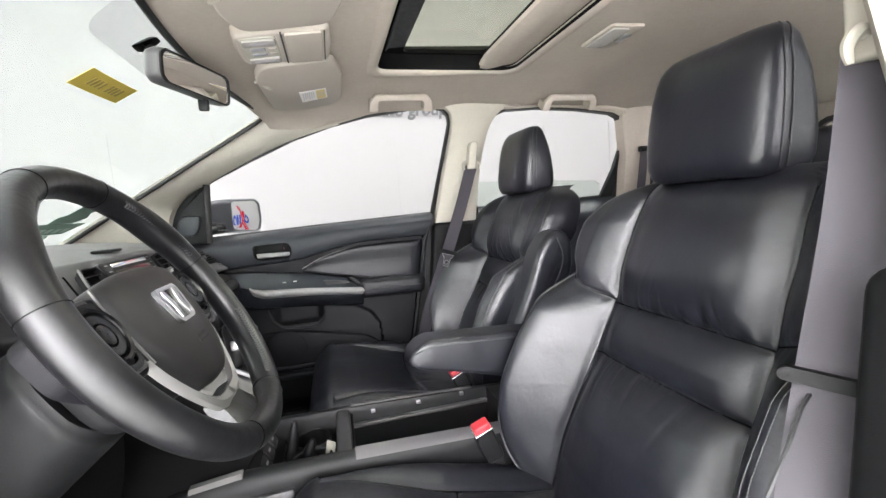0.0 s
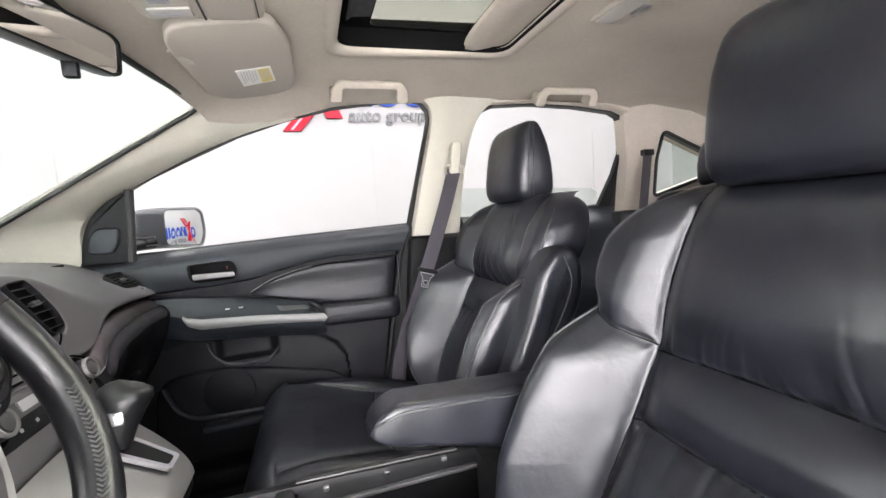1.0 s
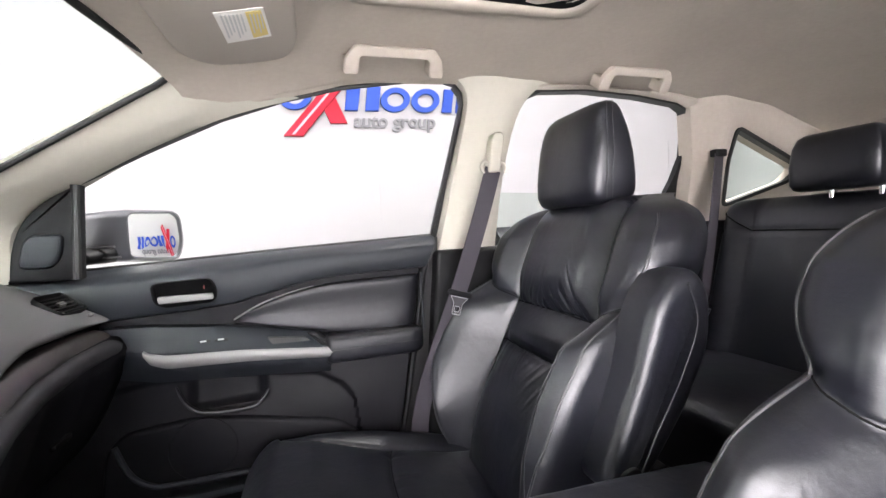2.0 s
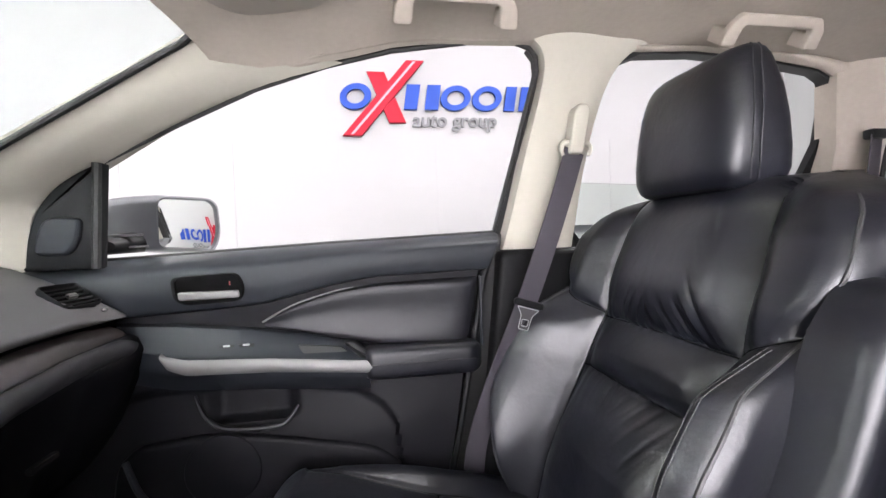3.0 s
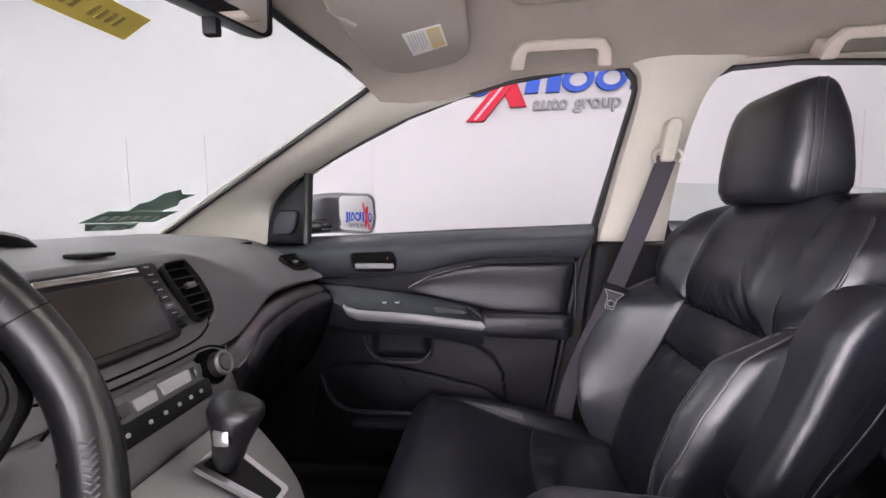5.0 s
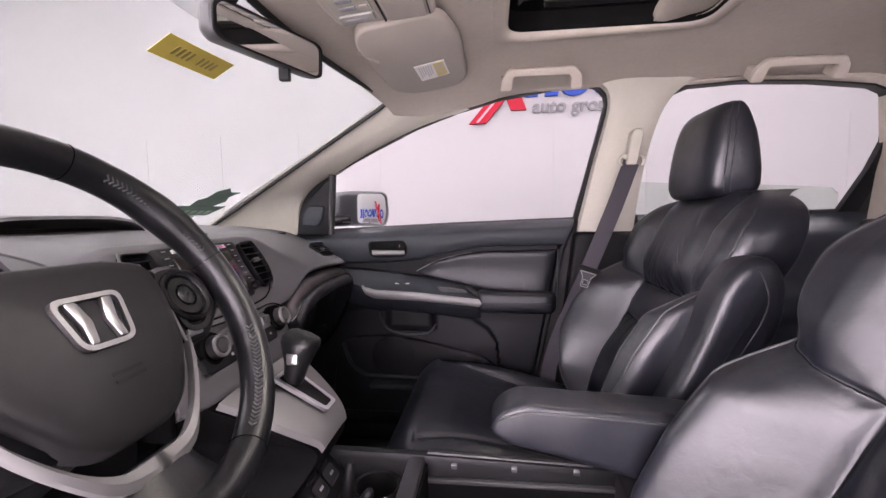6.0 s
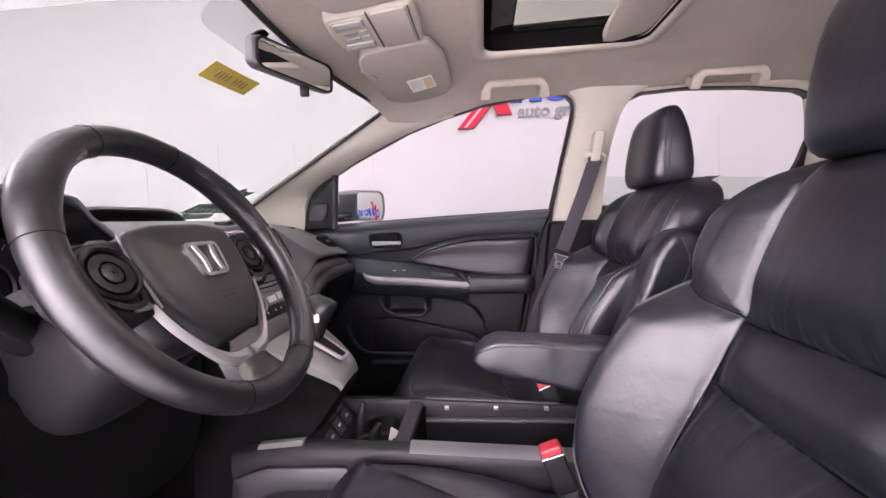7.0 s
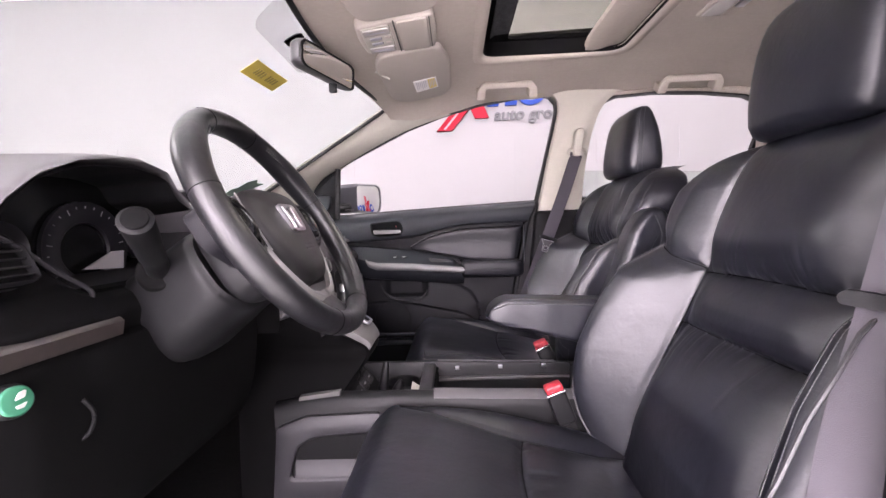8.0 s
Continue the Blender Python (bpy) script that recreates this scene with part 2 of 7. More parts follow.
def smooth_path(pts, n=6):
    """Points on a smooth curve through the given ones."""
    pts = [Vector(p) for p in pts]
    out = []
    for i in range(len(pts) - 1):
        p0, p1, p2, p3 = pts[max(i - 1, 0)], pts[i], pts[i + 1], pts[min(i + 2, len(pts) - 1)]
        for j in range(n):
            t = j / n
            out.append(0.5 * (2 * p1 + (p2 - p0) * t + (2 * p0 - 5 * p1 + 4 * p2 - p3) * t * t + (3 * p1 - p0 - 3 * p2 + p3) * t ** 3))
    return out + [pts[-1]]


def lerp(x, xs, ys):
    return float(np.interp(x, xs, ys))


def step(a, b, x):
    t = min(max((x - a) / (b - a), 0), 1)
    return t * t * (3 - 2 * t)


def sheet(bm, fn, us, vs, thick=None):
    """A surface fn(u, v) over two lists; thick: a vector by which a second skin lies behind it."""
    rows = [[bm.verts.new(fn(u, v)) for v in vs] for u in us]
    for a, b in zip(rows, rows[1:]):
        for i in range(1, len(a)):
            bm.faces.new((a[i - 1], a[i], b[i], b[i - 1]))
    if thick is not None:
        back = [[bm.verts.new(Vector(p.co) + Vector(thick)) for p in r] for r in rows]
        for a, b in zip(back, back[1:]):
            for i in range(1, len(a)):
                bm.faces.new((a[i], a[i - 1], b[i - 1], b[i]))
        rim = [r[0] for r in rows] + rows[-1][1:] + [r[-1] for r in reversed(rows[:-1])] + list(reversed(rows[0][1:-1]))
        rimb = [r[0] for r in back] + back[-1][1:] + [r[-1] for r in reversed(back[:-1])] + list(reversed(back[0][1:-1]))
        for i in range(len(rim)):
            bm.faces.new((rim[i - 1], rim[i], rimb[i], rimb[i - 1]))


def span(a, b, n):
    return [a + (b - a) * i / (n - 1) for i in range(n)]


def disc(bm, c, n, r, depth, segs=28, edge=0.0):
    """A round slab, its face at c looking along n."""
    z = Vector(n).normalized()
    x = z.orthogonal().normalized()
    y = z.cross(x)
    c = Vector(c)
    ring = [(r * math.cos(2 * math.pi * i / segs), r * math.sin(2 * math.pi * i / segs)) for i in range(segs)]
    plate(bm, ring, lambda u, v, w: c + x * u + y * v - z * w, depth, edge)

# ---- the studio ----


def slab(name, x0, x1, y0, y1, z0, z1, material, label, category="wall", bevel=0.0):
    bm = bmesh.new()
    box(bm, x0, x1, y0, y1, z0, z1, bevel)
    return tagged(obj(name, bm, material), label, category, kind="structure")


R0, R1, R2, R3, RH = ROOM["x0"], ROOM["x1"], ROOM["y0"], ROOM["y1"], ROOM["h"]
slab("studio_floor", R0 - 0.2, R1 + 0.2, R2 - 0.2, R3 + 0.2, -0.1, 0, FLOOR, "pale grey smooth floor of the photo studio", "floor")
slab("studio_ceiling", R0 - 0.2, R1 + 0.2, R2 - 0.2, R3 + 0.2, RH, RH + 0.1, WALL, "white painted ceiling of the photo studio", "ceiling")
slab("wall_front", R0 - 0.2, R0, R2, R3, 0, RH, WALL_AHEAD_DIM, "plain white wall ahead of the car")
slab("wall_back", R1, R1 + 0.2, R2, R3, 0, RH, WALL_AHEAD_DIM, "plain white wall behind the car")
slab("wall_driver_side", R0 - 0.2, R1 + 0.2, R2 - 0.2, R2, 0, RH, BOUNCE_WALL, "unseen closing wall, pale lilac to bounce light into the car")
wall_sign = slab("wall_passenger_side", R0 - 0.2, R1 + 0.2, R3, R3 + 0.2, 0, RH, WALL_SIDE_DIM, "white panelled wall with a raised dealer sign")
for k in range(-5, 8):
    bm = bmesh.new()
    box(bm, 0.737 + 0.885 * k, 0.742 + 0.885 * k, R3 - 0.004, R3 + 0.01, 0.02, 2.03)
    obj("panel_joint", bm, JOINT, wall_sign)
bm = bmesh.new()
box(bm, R0, R1, R3 - 0.003, R3 + 0.01, 1.597, 1.602)
obj("panel_joint", bm, JOINT, wall_sign)


def ring_shape(bm, cx, cz, rx, rz, w, slant, place, depth, n=36):
    outer = [(math.cos(2 * math.pi * i / n), math.sin(2 * math.pi * i / n)) for i in range(n)]
    loops = []
    for f, d in (((1, 1), 0), ((1, 1), depth), (((rx - w) / rx, (rz - w * 0.8) / rz), depth), (((rx - w) / rx, (rz - w * 0.8) / rz), 0), ((1, 1), 0)):
        loops.append([place(cx + rx * a * f[0] + slant * rz * b * f[1], cz + rz * b * f[1], d) for a, b in outer])
    loft(bm, loops, True, False)


def sign(at, place, label):
    """Raised dealer sign: blue rings and blocks, a red cross of two strokes, a row of grey marks below; plain shapes only."""
    top = thing("wall_sign", at, label, "sign", "dealer signs")
    sl = 0.18
    for cx, rx in ((0.03, 0.137), (0.94, 0.142), (1.24, 0.142)):
        bm = bmesh.new()
        ring_shape(bm, cx, 2.40, rx, 0.115, 0.060, sl, place, 0.03)
        obj("blue_ring", bm, SIGN_BLUE, top)
    slabs = ([(0.455, 2.29), (0.575, 2.29), (0.615, 2.515), (0.49, 2.515)], [(0.645, 2.29), (0.77, 2.29), (0.805, 2.515), (0.68, 2.515)],
             [(1.40, 2.29), (1.50, 2.29), (1.54, 2.515), (1.44, 2.515)], [(1.545, 2.29), (1.68, 2.29), (1.72, 2.515), (1.585, 2.515)])
    for o in slabs:
        bm = bmesh.new()
        plate(bm, o, place, 0.03)
        obj("blue_block", bm, SIGN_BLUE, top)
    bm = bmesh.new()
    plate(bm, [(0.135, 2.62), (0.29, 2.62), (0.47, 2.17), (0.32, 2.17)], place, 0.036)
    obj("red_stroke", bm, SIGN_RED, top)
    bm = bmesh.new()
    plate(bm, [(-0.095, 2.05), (0.07, 2.05), (0.65, 2.725), (0.49, 2.725)], lambda u, v, w: place(u, v, w - 0.012), 0.048)
    obj("red_stroke", bm, SIGN_RED, top)
    bm = bmesh.new()
    plate(bm, [(-0.025, 2.06), (0.0, 2.06), (0.575, 2.715), (0.55, 2.715)], lambda u, v, w: place(u, v, w - 0.016), 0.02)
    obj("pale_stripe", bm, SIGN_PINK, top)
    text = bpy.data.curves.new("sign_text", "FONT")
    text.body, text.size, text.extrude, text.offset = "auto group", 0.175, 0.01, 0.0035
    flat = bpy.data.meshes.new_from_object(bpy.data.objects.new("sign_text", text))
    bm = bmesh.new()
    bm.from_mesh(flat)
    wide = max(v.co.x for v in bm.verts)
    for v in bm.verts:
        v.co = place(0.525 + v.co.x * 0.80 / wide + 0.1 * v.co.y, 2.140 + v.co.y, 0.02 - v.co.z)
    obj("grey_lettering", bm, SIGN_GREY, top)
    return top


sign((0.8, R3, 2.1), lambda u, v, w: Vector((u, R3 - 0.05 + w, v)), "raised blue and red dealer sign on the white wall")

# ---- the car's shell ----


def roof_z(x, y):
    z = lerp(x, [-0.3, -0.15, 0.0, 0.15, 0.5, 0.8, 1.1, 1.5, 1.95], [1.483, 1.492, 1.512, 1.532, 1.541, 1.547, 1.538, 1.50, 1.42])
    a = abs(y)
    k = lerp(x, [0.06, 0.20, 1.1, 1.3], [0, 1, 1, 0])
    return z - lerp(a, [0, 0.2, 0.33, 0.42, 0.5, 0.56, 0.60], [0, 0.002, 0.005, 0.013, 0.024, 0.040 - 0.006 * k, 0.062 - 0.020 * k])


def screen_x(y, z):
    """The windscreen's surface."""
    return -0.167 - (1.485 - z) * 1.757 - 0.085 * (1 - (y / 0.57) ** 2)


SUN = dict(x0=0.15, x1=0.565, y=0.308)
YS = sorted({round(v, 4) for v in span(-0.60, 0.60, 41) + [-SUN["y"], SUN["y"], -0.33, 0.33, -0.36, 0.36]})
XS = sorted({round(v, 4) for v in span(-0.03, 1.93, 50) + [SUN["x0"], SUN["x1"]]})


def roof_sheet(bm, lift, hole=0.0):
    def pos(x, y):
        return Vector((x, y, roof_z(x, y) + lift))
    cols = {}
    for y in YS:
        front = screen_x(y, 1.487)
        xs = [front + (-0.03 - front) * i / 7 for i in range(7)] + XS
        cols[y] = [(x, bm.verts.new(pos(x, y))) for x in xs]
    for ya, yb in zip(YS, YS[1:]):
        a, b = cols[ya], cols[yb]
        for i in range(1, len(a)):
            xm, ym = (a[i][0] + a[i - 1][0]) / 2, (ya + yb) / 2
            if SUN["x0"] < xm < SUN["x1"] and i >= 7 and abs(ym) < SUN["y"]:
                continue
            bm.faces.new((a[i - 1][1], a[i][1], b[i][1], b[i - 1][1]))


bm = bmesh.new()
roof_sheet(bm, 0.0)
tagged(obj("headliner", bm, LINER), "beige woven fabric roof lining of the car", "headliner", kind="structure")
bm = bmesh.new()
roof_sheet(bm, 0.075)
tagged(obj("roof_panel", bm, PAINT), "dark grey painted outer roof skin", "car roof", kind="structure")


def win_y(z):
    return 1.2316 - 0.42 * z


def hoop(bm, inner, outer, place, depth):
    """A flat frame between two outlines of the same number of points."""
    loops = [[place(u, v, 0) for u, v in inner], [place(u, v, 0) for u, v in outer], [place(u, v, depth) for u, v in outer], [place(u, v, depth) for u, v in inner]]
    loft(bm, loops + [loops[0]], True, False)


def grown(outline, d):
    k, out = len(outline), []
    area = sum(outline[i - 1][0] * outline[i][1] - outline[i][0] * outline[i - 1][1] for i in range(k))
    s = 1 if area > 0 else -1
    for i in range(k):
        a, p, b = Vector(outline[i - 1]), Vector(outline[i]), Vector(outline[(i + 1) % k])
        e1, e2 = (p - a).normalized(), (b - p).normalized()
        n1, n2 = Vector((e1.y, -e1.x)) * s, Vector((e2.y, -e2.x)) * s
        m = (n1 + n2)
        m = m / max(m.length_squared / 2, 0.35)
        out.append(tuple(p + m * d))
    return out


FRONT_WIN = [(-0.470, 1.10), (0.0, 1.118), (0.386, 1.130), (0.416, 1.282), (0.441, 1.42), (0.447, 1.455), (0.441, 1.480), (0.424, 1.495), (0.395, 1.502), (0.327, 1.503), (0.151, 1.481), (0.027, 1.453), (-0.103, 1.413), (-0.246, 1.354), (-0.33, 1.317), (-0.412, 1.280)]
REAR_WIN = [(0.563, 1.135), (0.9, 1.142), (1.20, 1.15), (1.232, 1.28), (1.19, 1.43), (1.165, 1.458), (1.13, 1.472), (0.98, 1.488), (0.80, 1.496), (0.67, 1.490), (0.625, 1.474), (0.605, 1.44), (0.585, 1.36), (0.57, 1.25)]


def pillar_b(side):
    top = thing("pillar_trim", (0.5, side * 0.66, 0.42), "cream upper and black lower trim of the middle pillar", "pillar", "pillar trims", "structure")
    bm = bmesh.new()

    def face(u, v, w):
        bow = 0.012 * math.sin(math.pi * min(max((u - 0.39) / 0.2, 0), 1))
        return Vector((u, side * (0.689 - 0.3 * (v - 1.105) - bow + w), v))
    o = smooth_path([(0.391, 1.09, 0), (0.405, 1.16, 0), (0.425, 1.28, 0), (0.447, 1.40, 0), (0.452, 1.46, 0), (0.435, 1.495, 0), (0.40, 1.515, 0)], 5)
    o2 = smooth_path([(0.70, 1.515, 0), (0.645, 1.490, 0), (0.605, 1.445, 0), (0.578, 1.36, 0), (0.562, 1.24, 0), (0.555, 1.09, 0)], 5)
    left, right = [Vector((p.x, p.y)) for p in o], [Vector((p.x, p.y)) for p in reversed(o2)]
    rows = []
    for i in range(31):
        z = 1.09 + (1.515 - 1.09) * i / 30
        xl = lerp(z, [p.y for p in left], [p.x for p in left])
        xr = lerp(z, [p.y for p in right], [p.x for p in right])
        ring = [face(xl + (xr - xl) * j / 10, z, 0.014 * (abs(j - 5) / 5) ** 4) for j in range(11)]
        rows.append(ring + [ring[-1] + Vector((0, side * 0.05, 0)), ring[0] + Vector((0, side * 0.05, 0))])
    loft(bm, rows)
    obj("upper_trim", bm, TRIM, top, "cream moulded plastic")
    bm = bmesh.new()
    plate(bm, rounded([(0.30, 0.42), (0.62, 0.42), (0.575, 1.088), (0.375, 1.088)], 0.02), lambda u, v, w: Vector((u, side * (0.688 - 0.02 * math.sin((v - 0.4) * 3) + w), v)), 0.06, 0.012)
    obj("lower_trim", bm, LOW, top, "black plastic")
    return top


pillar_b(1)
pillar_b(-1)


def pillar_a(side):
    secs = [((-0.167, 0.554, 1.487), (0.06, 0.611, 1.457)), ((-0.32, 0.566, 1.398), (-0.12, 0.639, 1.404)), ((-0.47, 0.577, 1.312), (-0.30, 0.668, 1.329)),
            ((-0.63, 0.589, 1.222), (-0.455, 0.692, 1.248)), ((-0.70, 0.594, 1.18), (-0.515, 0.690, 1.19)), ((-0.80, 0.606, 1.125), (-0.52, 0.690, 1.10)), ((-0.86, 0.614, 1.09), (-0.53, 0.694, 1.06))]
    loops = []
    e1 = smooth_path([s[0] for s in secs], 5)
    e2 = smooth_path([s[1] for s in secs], 5)
    for i, (a, b) in enumerate(zip(e1, e2)):
        ring = []
        for j in range(9):
            t = j / 8
            p = a.lerp(b, t)
            bow = 0.013 * math.sin(math.pi * t) * step(-1, 9, i)
            ring.append(Vector((p.x + bow * 0.5, side * (p.y - bow), p.z - bow * 0.3)))
        out = 0.006 + 0.044 * step(4, 16, i)
        loops.append(ring + [Vector((b.x, side * (b.y + out), b.z + 0.004)), Vector((a.x - 0.02, side * (a.y + 0.07), a.z))])
    bm = bmesh.new()
    loft(bm, loops)
    return tagged(obj("windscreen_pillar", bm, TRIM), "cream moulded plastic trim beside the windscreen", "pillar", "windscreen pillars", "structure")


pillar_a(1)
pillar_a(-1)

# windscreen with its black edge band
bm = bmesh.new()
ws = lambda u, v: Vector((screen_x(u * (0.556 + (1.485 - v) * 0.13), v), u * (0.556 + (1.485 - v) * 0.13), v))
sheet(bm, ws, span(-1.0, 1.0, 25), span(1.09, 1.487, 14), (-0.004, 0, 0.003))
screen = tagged(obj("windscreen", bm, GLASS), "clear slightly green laminated windscreen", "windscreen", kind="structure")
screen.visible_shadow = False
CORNER = [(0.557, 1.455), (0.556, 1.464), (0.551, 1.473), (0.542, 1.480), (0.528, 1.484), (0.505, 1.4855)]
into = lambda y, z, d: Vector((screen_x(y, z) + 0.012 + d, y, z - 0.007 - 0.5 * d))
side_edge = [(0.994 * (0.556 + (1.485 - v) * 0.13), v) for v in span(1.10, 1.445, 24)]
half = side_edge + [(p.x, p.y) for p in smooth_path([(y, z, 0) for y, z in CORNER], 4)]
bm = bmesh.new()
tube(bm, [into(y, z, 0) for y, z in half] + [into(y, 1.4855, 0) for y in span(0.48, -0.48, 30)] + [into(-y, z, 0) for y, z in reversed(half)], 0.0062, 8)
obj("edge_seal", bm, RUBBER, screen, "black rubber edge band")
for s in (-1, 1):
    fill = [(p.x, p.y) for p in smooth_path([(y, z, 0) for y, z in CORNER], 4)]
    tip = into(s * 0.570, 1.493, 0.006)
    bm = bmesh.new()
    loft(bm, [[into(s * y, z, 0.001) for y, z in fill], [tip.lerp(into(s * y, z, 0.001), 0.03) for y, z in fill]], False)
    bmesh.ops.solidify(bm, geom=bm.faces[:], thickness=0.004)
    tagged(obj("corner_trim", bm, LINER), "beige rounded corner of the windscreen opening", "trim", "windscreen corners", "structure")

# beige rail trim between the lining and the tops of the side windows
TOP_X = [-0.12, 0.027, 0.151, 0.327, 0.405, 0.44, 0.60, 0.67, 0.80, 0.98, 1.13, 1.19, 1.27]
TOP_Z = [1.406, 1.4535, 1.4825, 1.5045, 1.5035, 1.498, 1.488, 1.488, 1.494, 1.486, 1.470, 1.449, 1.40]
for s in (1, -1):
    bm = bmesh.new()

    def rail(x, t):
        zt = lerp(x, TOP_X, TOP_Z) + 0.004
        a = Vector((x, s * 0.585, roof_z(x, 0.585) - 0.001))
        b = Vector((x, s * (win_y(zt) - 0.012), zt))
        q = a.lerp(b, t)
        q.y += s * (0.022 * step(0.03, -0.08, x) - 0.008 * math.sin(math.pi * t))
        return q
    sheet(bm, rail, span(-0.12, 1.27, 80), span(0, 1, 8), (0, s * 0.03, 0.012))
    tagged(obj("roof_rail_trim", bm, LINER), "beige trim between the roof lining and side windows", "rail trim", "roof rail trims", "structure")

# sunroof
sunroof = thing("sunroof", (0.36, 0, 1.54), "tinted glass sunroof with a beige shade slid back", "sunroof")
bm = bmesh.new()
inner, outer = rounded([(0.157, -0.300), (0.56, -0.300), (0.56, 0.300), (0.157, 0.300)], 0.045, 6), rounded([(0.12, -0.335), (0.60, -0.335), (0.60, 0.335), (0.12, 0.335)], 0.06, 6)
prof = [(-0.02, 0.009), (0.02, 0.002), (0.12, -0.003), (0.35, -0.006), (0.7, -0.005), (1.0, 0.004)]
loft(bm, [[Vector((a[0] + (b[0] - a[0]) * f, a[1] + (b[1] - a[1]) * f, roof_z(a[0], a[1]) + h)) for a, b in zip(inner, outer)] for f, h in prof], True, False)
obj("opening_trim", bm, LINER, sunroof, "beige fabric edge")
bm = bmesh.new()
hoop(bm, rounded([(0.232, -0.288), (0.475, -0.288), (0.475, 0.288), (0.232, 0.288)], 0.02, 4), rounded([(0.13, -0.33), (0.62, -0.33), (0.62, 0.33), (0.13, 0.33)], 0.02, 4), lambda u, v, w: Vector((u, v, 1.580 + w)), 0.010)
wall_i, wall_o = rounded([(0.159, -0.299), (0.56, -0.299), (0.56, 0.299), (0.159, 0.299)], 0.045, 6), rounded([(0.150, -0.308), (0.57, -0.308), (0.57, 0.308), (0.150, 0.308)], 0.05, 6)
hoop(bm, wall_i, wall_o, lambda u, v, w: Vector((u, v, 1.538 + w)), 0.045)
obj("glass_frame", bm, VOID, sunroof, "black frame")
bm = bmesh.new()
box(bm, 0.135, 0.615, -0.32, 0.32, 1.592, 1.597)
pane = obj("pane", bm, GLASS_R, sunroof, "green-tinted glass")
pane.visible_shadow = False
bm = bmesh.new()
loops = []
for y in span(-0.298, 0.298, 20):
    e = 0.012 * (abs(y) / 0.298) ** 8
    loops.append([Vector((0.445 + e, y, 1.556)), Vector((0.448 + e, y, 1.548)), Vector((0.458, y, 1.543)), Vector((0.48, y, 1.5405)), Vector((0.505, y, 1.545)), Vector((0.53, y, 1.5515)), Vector((0.62, y, 1.553)), Vector((0.62, y, 1.562))])
loft(bm, loops)
obj("sun_shade", bm, LINER, sunroof, "beige sliding shade with a moulded lip")
bm = bmesh.new()
loft(bm, [[Vector((0.176, y, 1.566)), Vector((0.186, y, 1.574)), Vector((0.226, y, 1.578)), Vector((0.228, y, 1.575)), Vector((0.188, y, 1.571)), Vector((0.178, y, 1.563))] for y in span(-0.27, 0.235, 12)])
obj("wind_deflector", bm, MESH, sunroof, "dark grey mesh wind deflector")
bm = bmesh.new()
box(bm, 0.27, 0.30, 0.300, 0.304, 1.548, 1.551, 0.001)
obj("guide_clip", bm, STEEL, sunroof, "small bright clip")


def door_sheet(bm, x0, x1, z0, z1, fn, nx, nz, depth=0.03):
    sheet(bm, lambda u, v: Vector((u, fn(u, v), v)), span(x0, x1, nx), span(z0, z1, nz), (0, depth, 0))


# rear door on the passenger side, and the frames of both side windows
seal = lambda u, v, w: Vector((u, win_y(v) - 0.004 + w, v))
rear_door = thing("rear_door", (0.9, 0.72, 0.42), "black plastic rear door lining below a half-lowered window", "car door", kind="structure")
bm = bmesh.new()
door_sheet(bm, 0.585, 1.26, 0.45, 1.14, lambda x, z: 0.68 + 0.07 * step(1.07, 1.135, z) - 0.02 * step(0.8, 0.84, z) * (1 - step(0.9, 0.94, z)), 20, 40)
obj("lining", bm, DOOR, rear_door)
bm = bmesh.new()
hoop(bm, REAR_WIN, grown(REAR_WIN, 0.05), seal, 0.03)
obj("window_frame", bm, RUBBER, rear_door, "black rubber seal")
bm = bmesh.new()
plate(bm, [(0.56, 1.10), (1.17, 1.10), (1.165, 1.15), (1.152, 1.195), (1.125, 1.213), (0.9, 1.226), (0.56, 1.240)], lambda u, v, w: Vector((u, win_y(v) + 0.006 + w, v)), 0.004)
pane = obj("window_pane", bm, GLASS_T, rear_door, "tinted half-lowered glass")
pane.visible_shadow = False
bm = bmesh.new()
plate(bm, [(1.160, 1.14), (1.215, 1.14), (1.240, 1.28), (1.208, 1.43), (1.178, 1.466), (1.170, 1.463), (1.194, 1.42), (1.205, 1.34), (1.195, 1.26)], lambda u, v, w: Vector((u, win_y(v) - 0.008 + w, v)), 0.02)
obj("corner_trim", bm, BLACK, rear_door, "black corner trim")
bm = bmesh.new()
plate(bm, rounded([(0.72, 1.00), (0.86, 1.00), (0.86, 1.045), (0.72, 1.045)], 0.01), lambda u, v, w: Vector((u, 0.655 + w, v)), 0.03, 0.004)
obj("inner_handle", bm, SATIN, rear_door)


# rear side and tail of the cabin
def radial(inner, polygon):
    """For each point of an opening, where the ray from the opening's middle through it meets the outer polygon."""
    cx, cy = sum(p[0] for p in inner) / len(inner), sum(p[1] for p in inner) / len(inner)
    found = []
    for x, y in inner:
        dx, dy = x - cx, y - cy
        far = 99.0
        for (ax, ay), (bx, by) in zip(polygon, polygon[1:] + polygon[:1]):
            ex, ey = bx - ax, by - ay
            den = dx * ey - dy * ex
            if abs(den) > 1e-9:
                k, m = ((ax - cx) * ey - (ay - cy) * ex) / den, ((ax - cx) * dy - (ay - cy) * dx) / den
                if k > 0 and -1e-6 <= m <= 1 + 1e-6:
                    far = min(far, k)
        found.append((cx + dx * far, cy + dy * far))
    return found


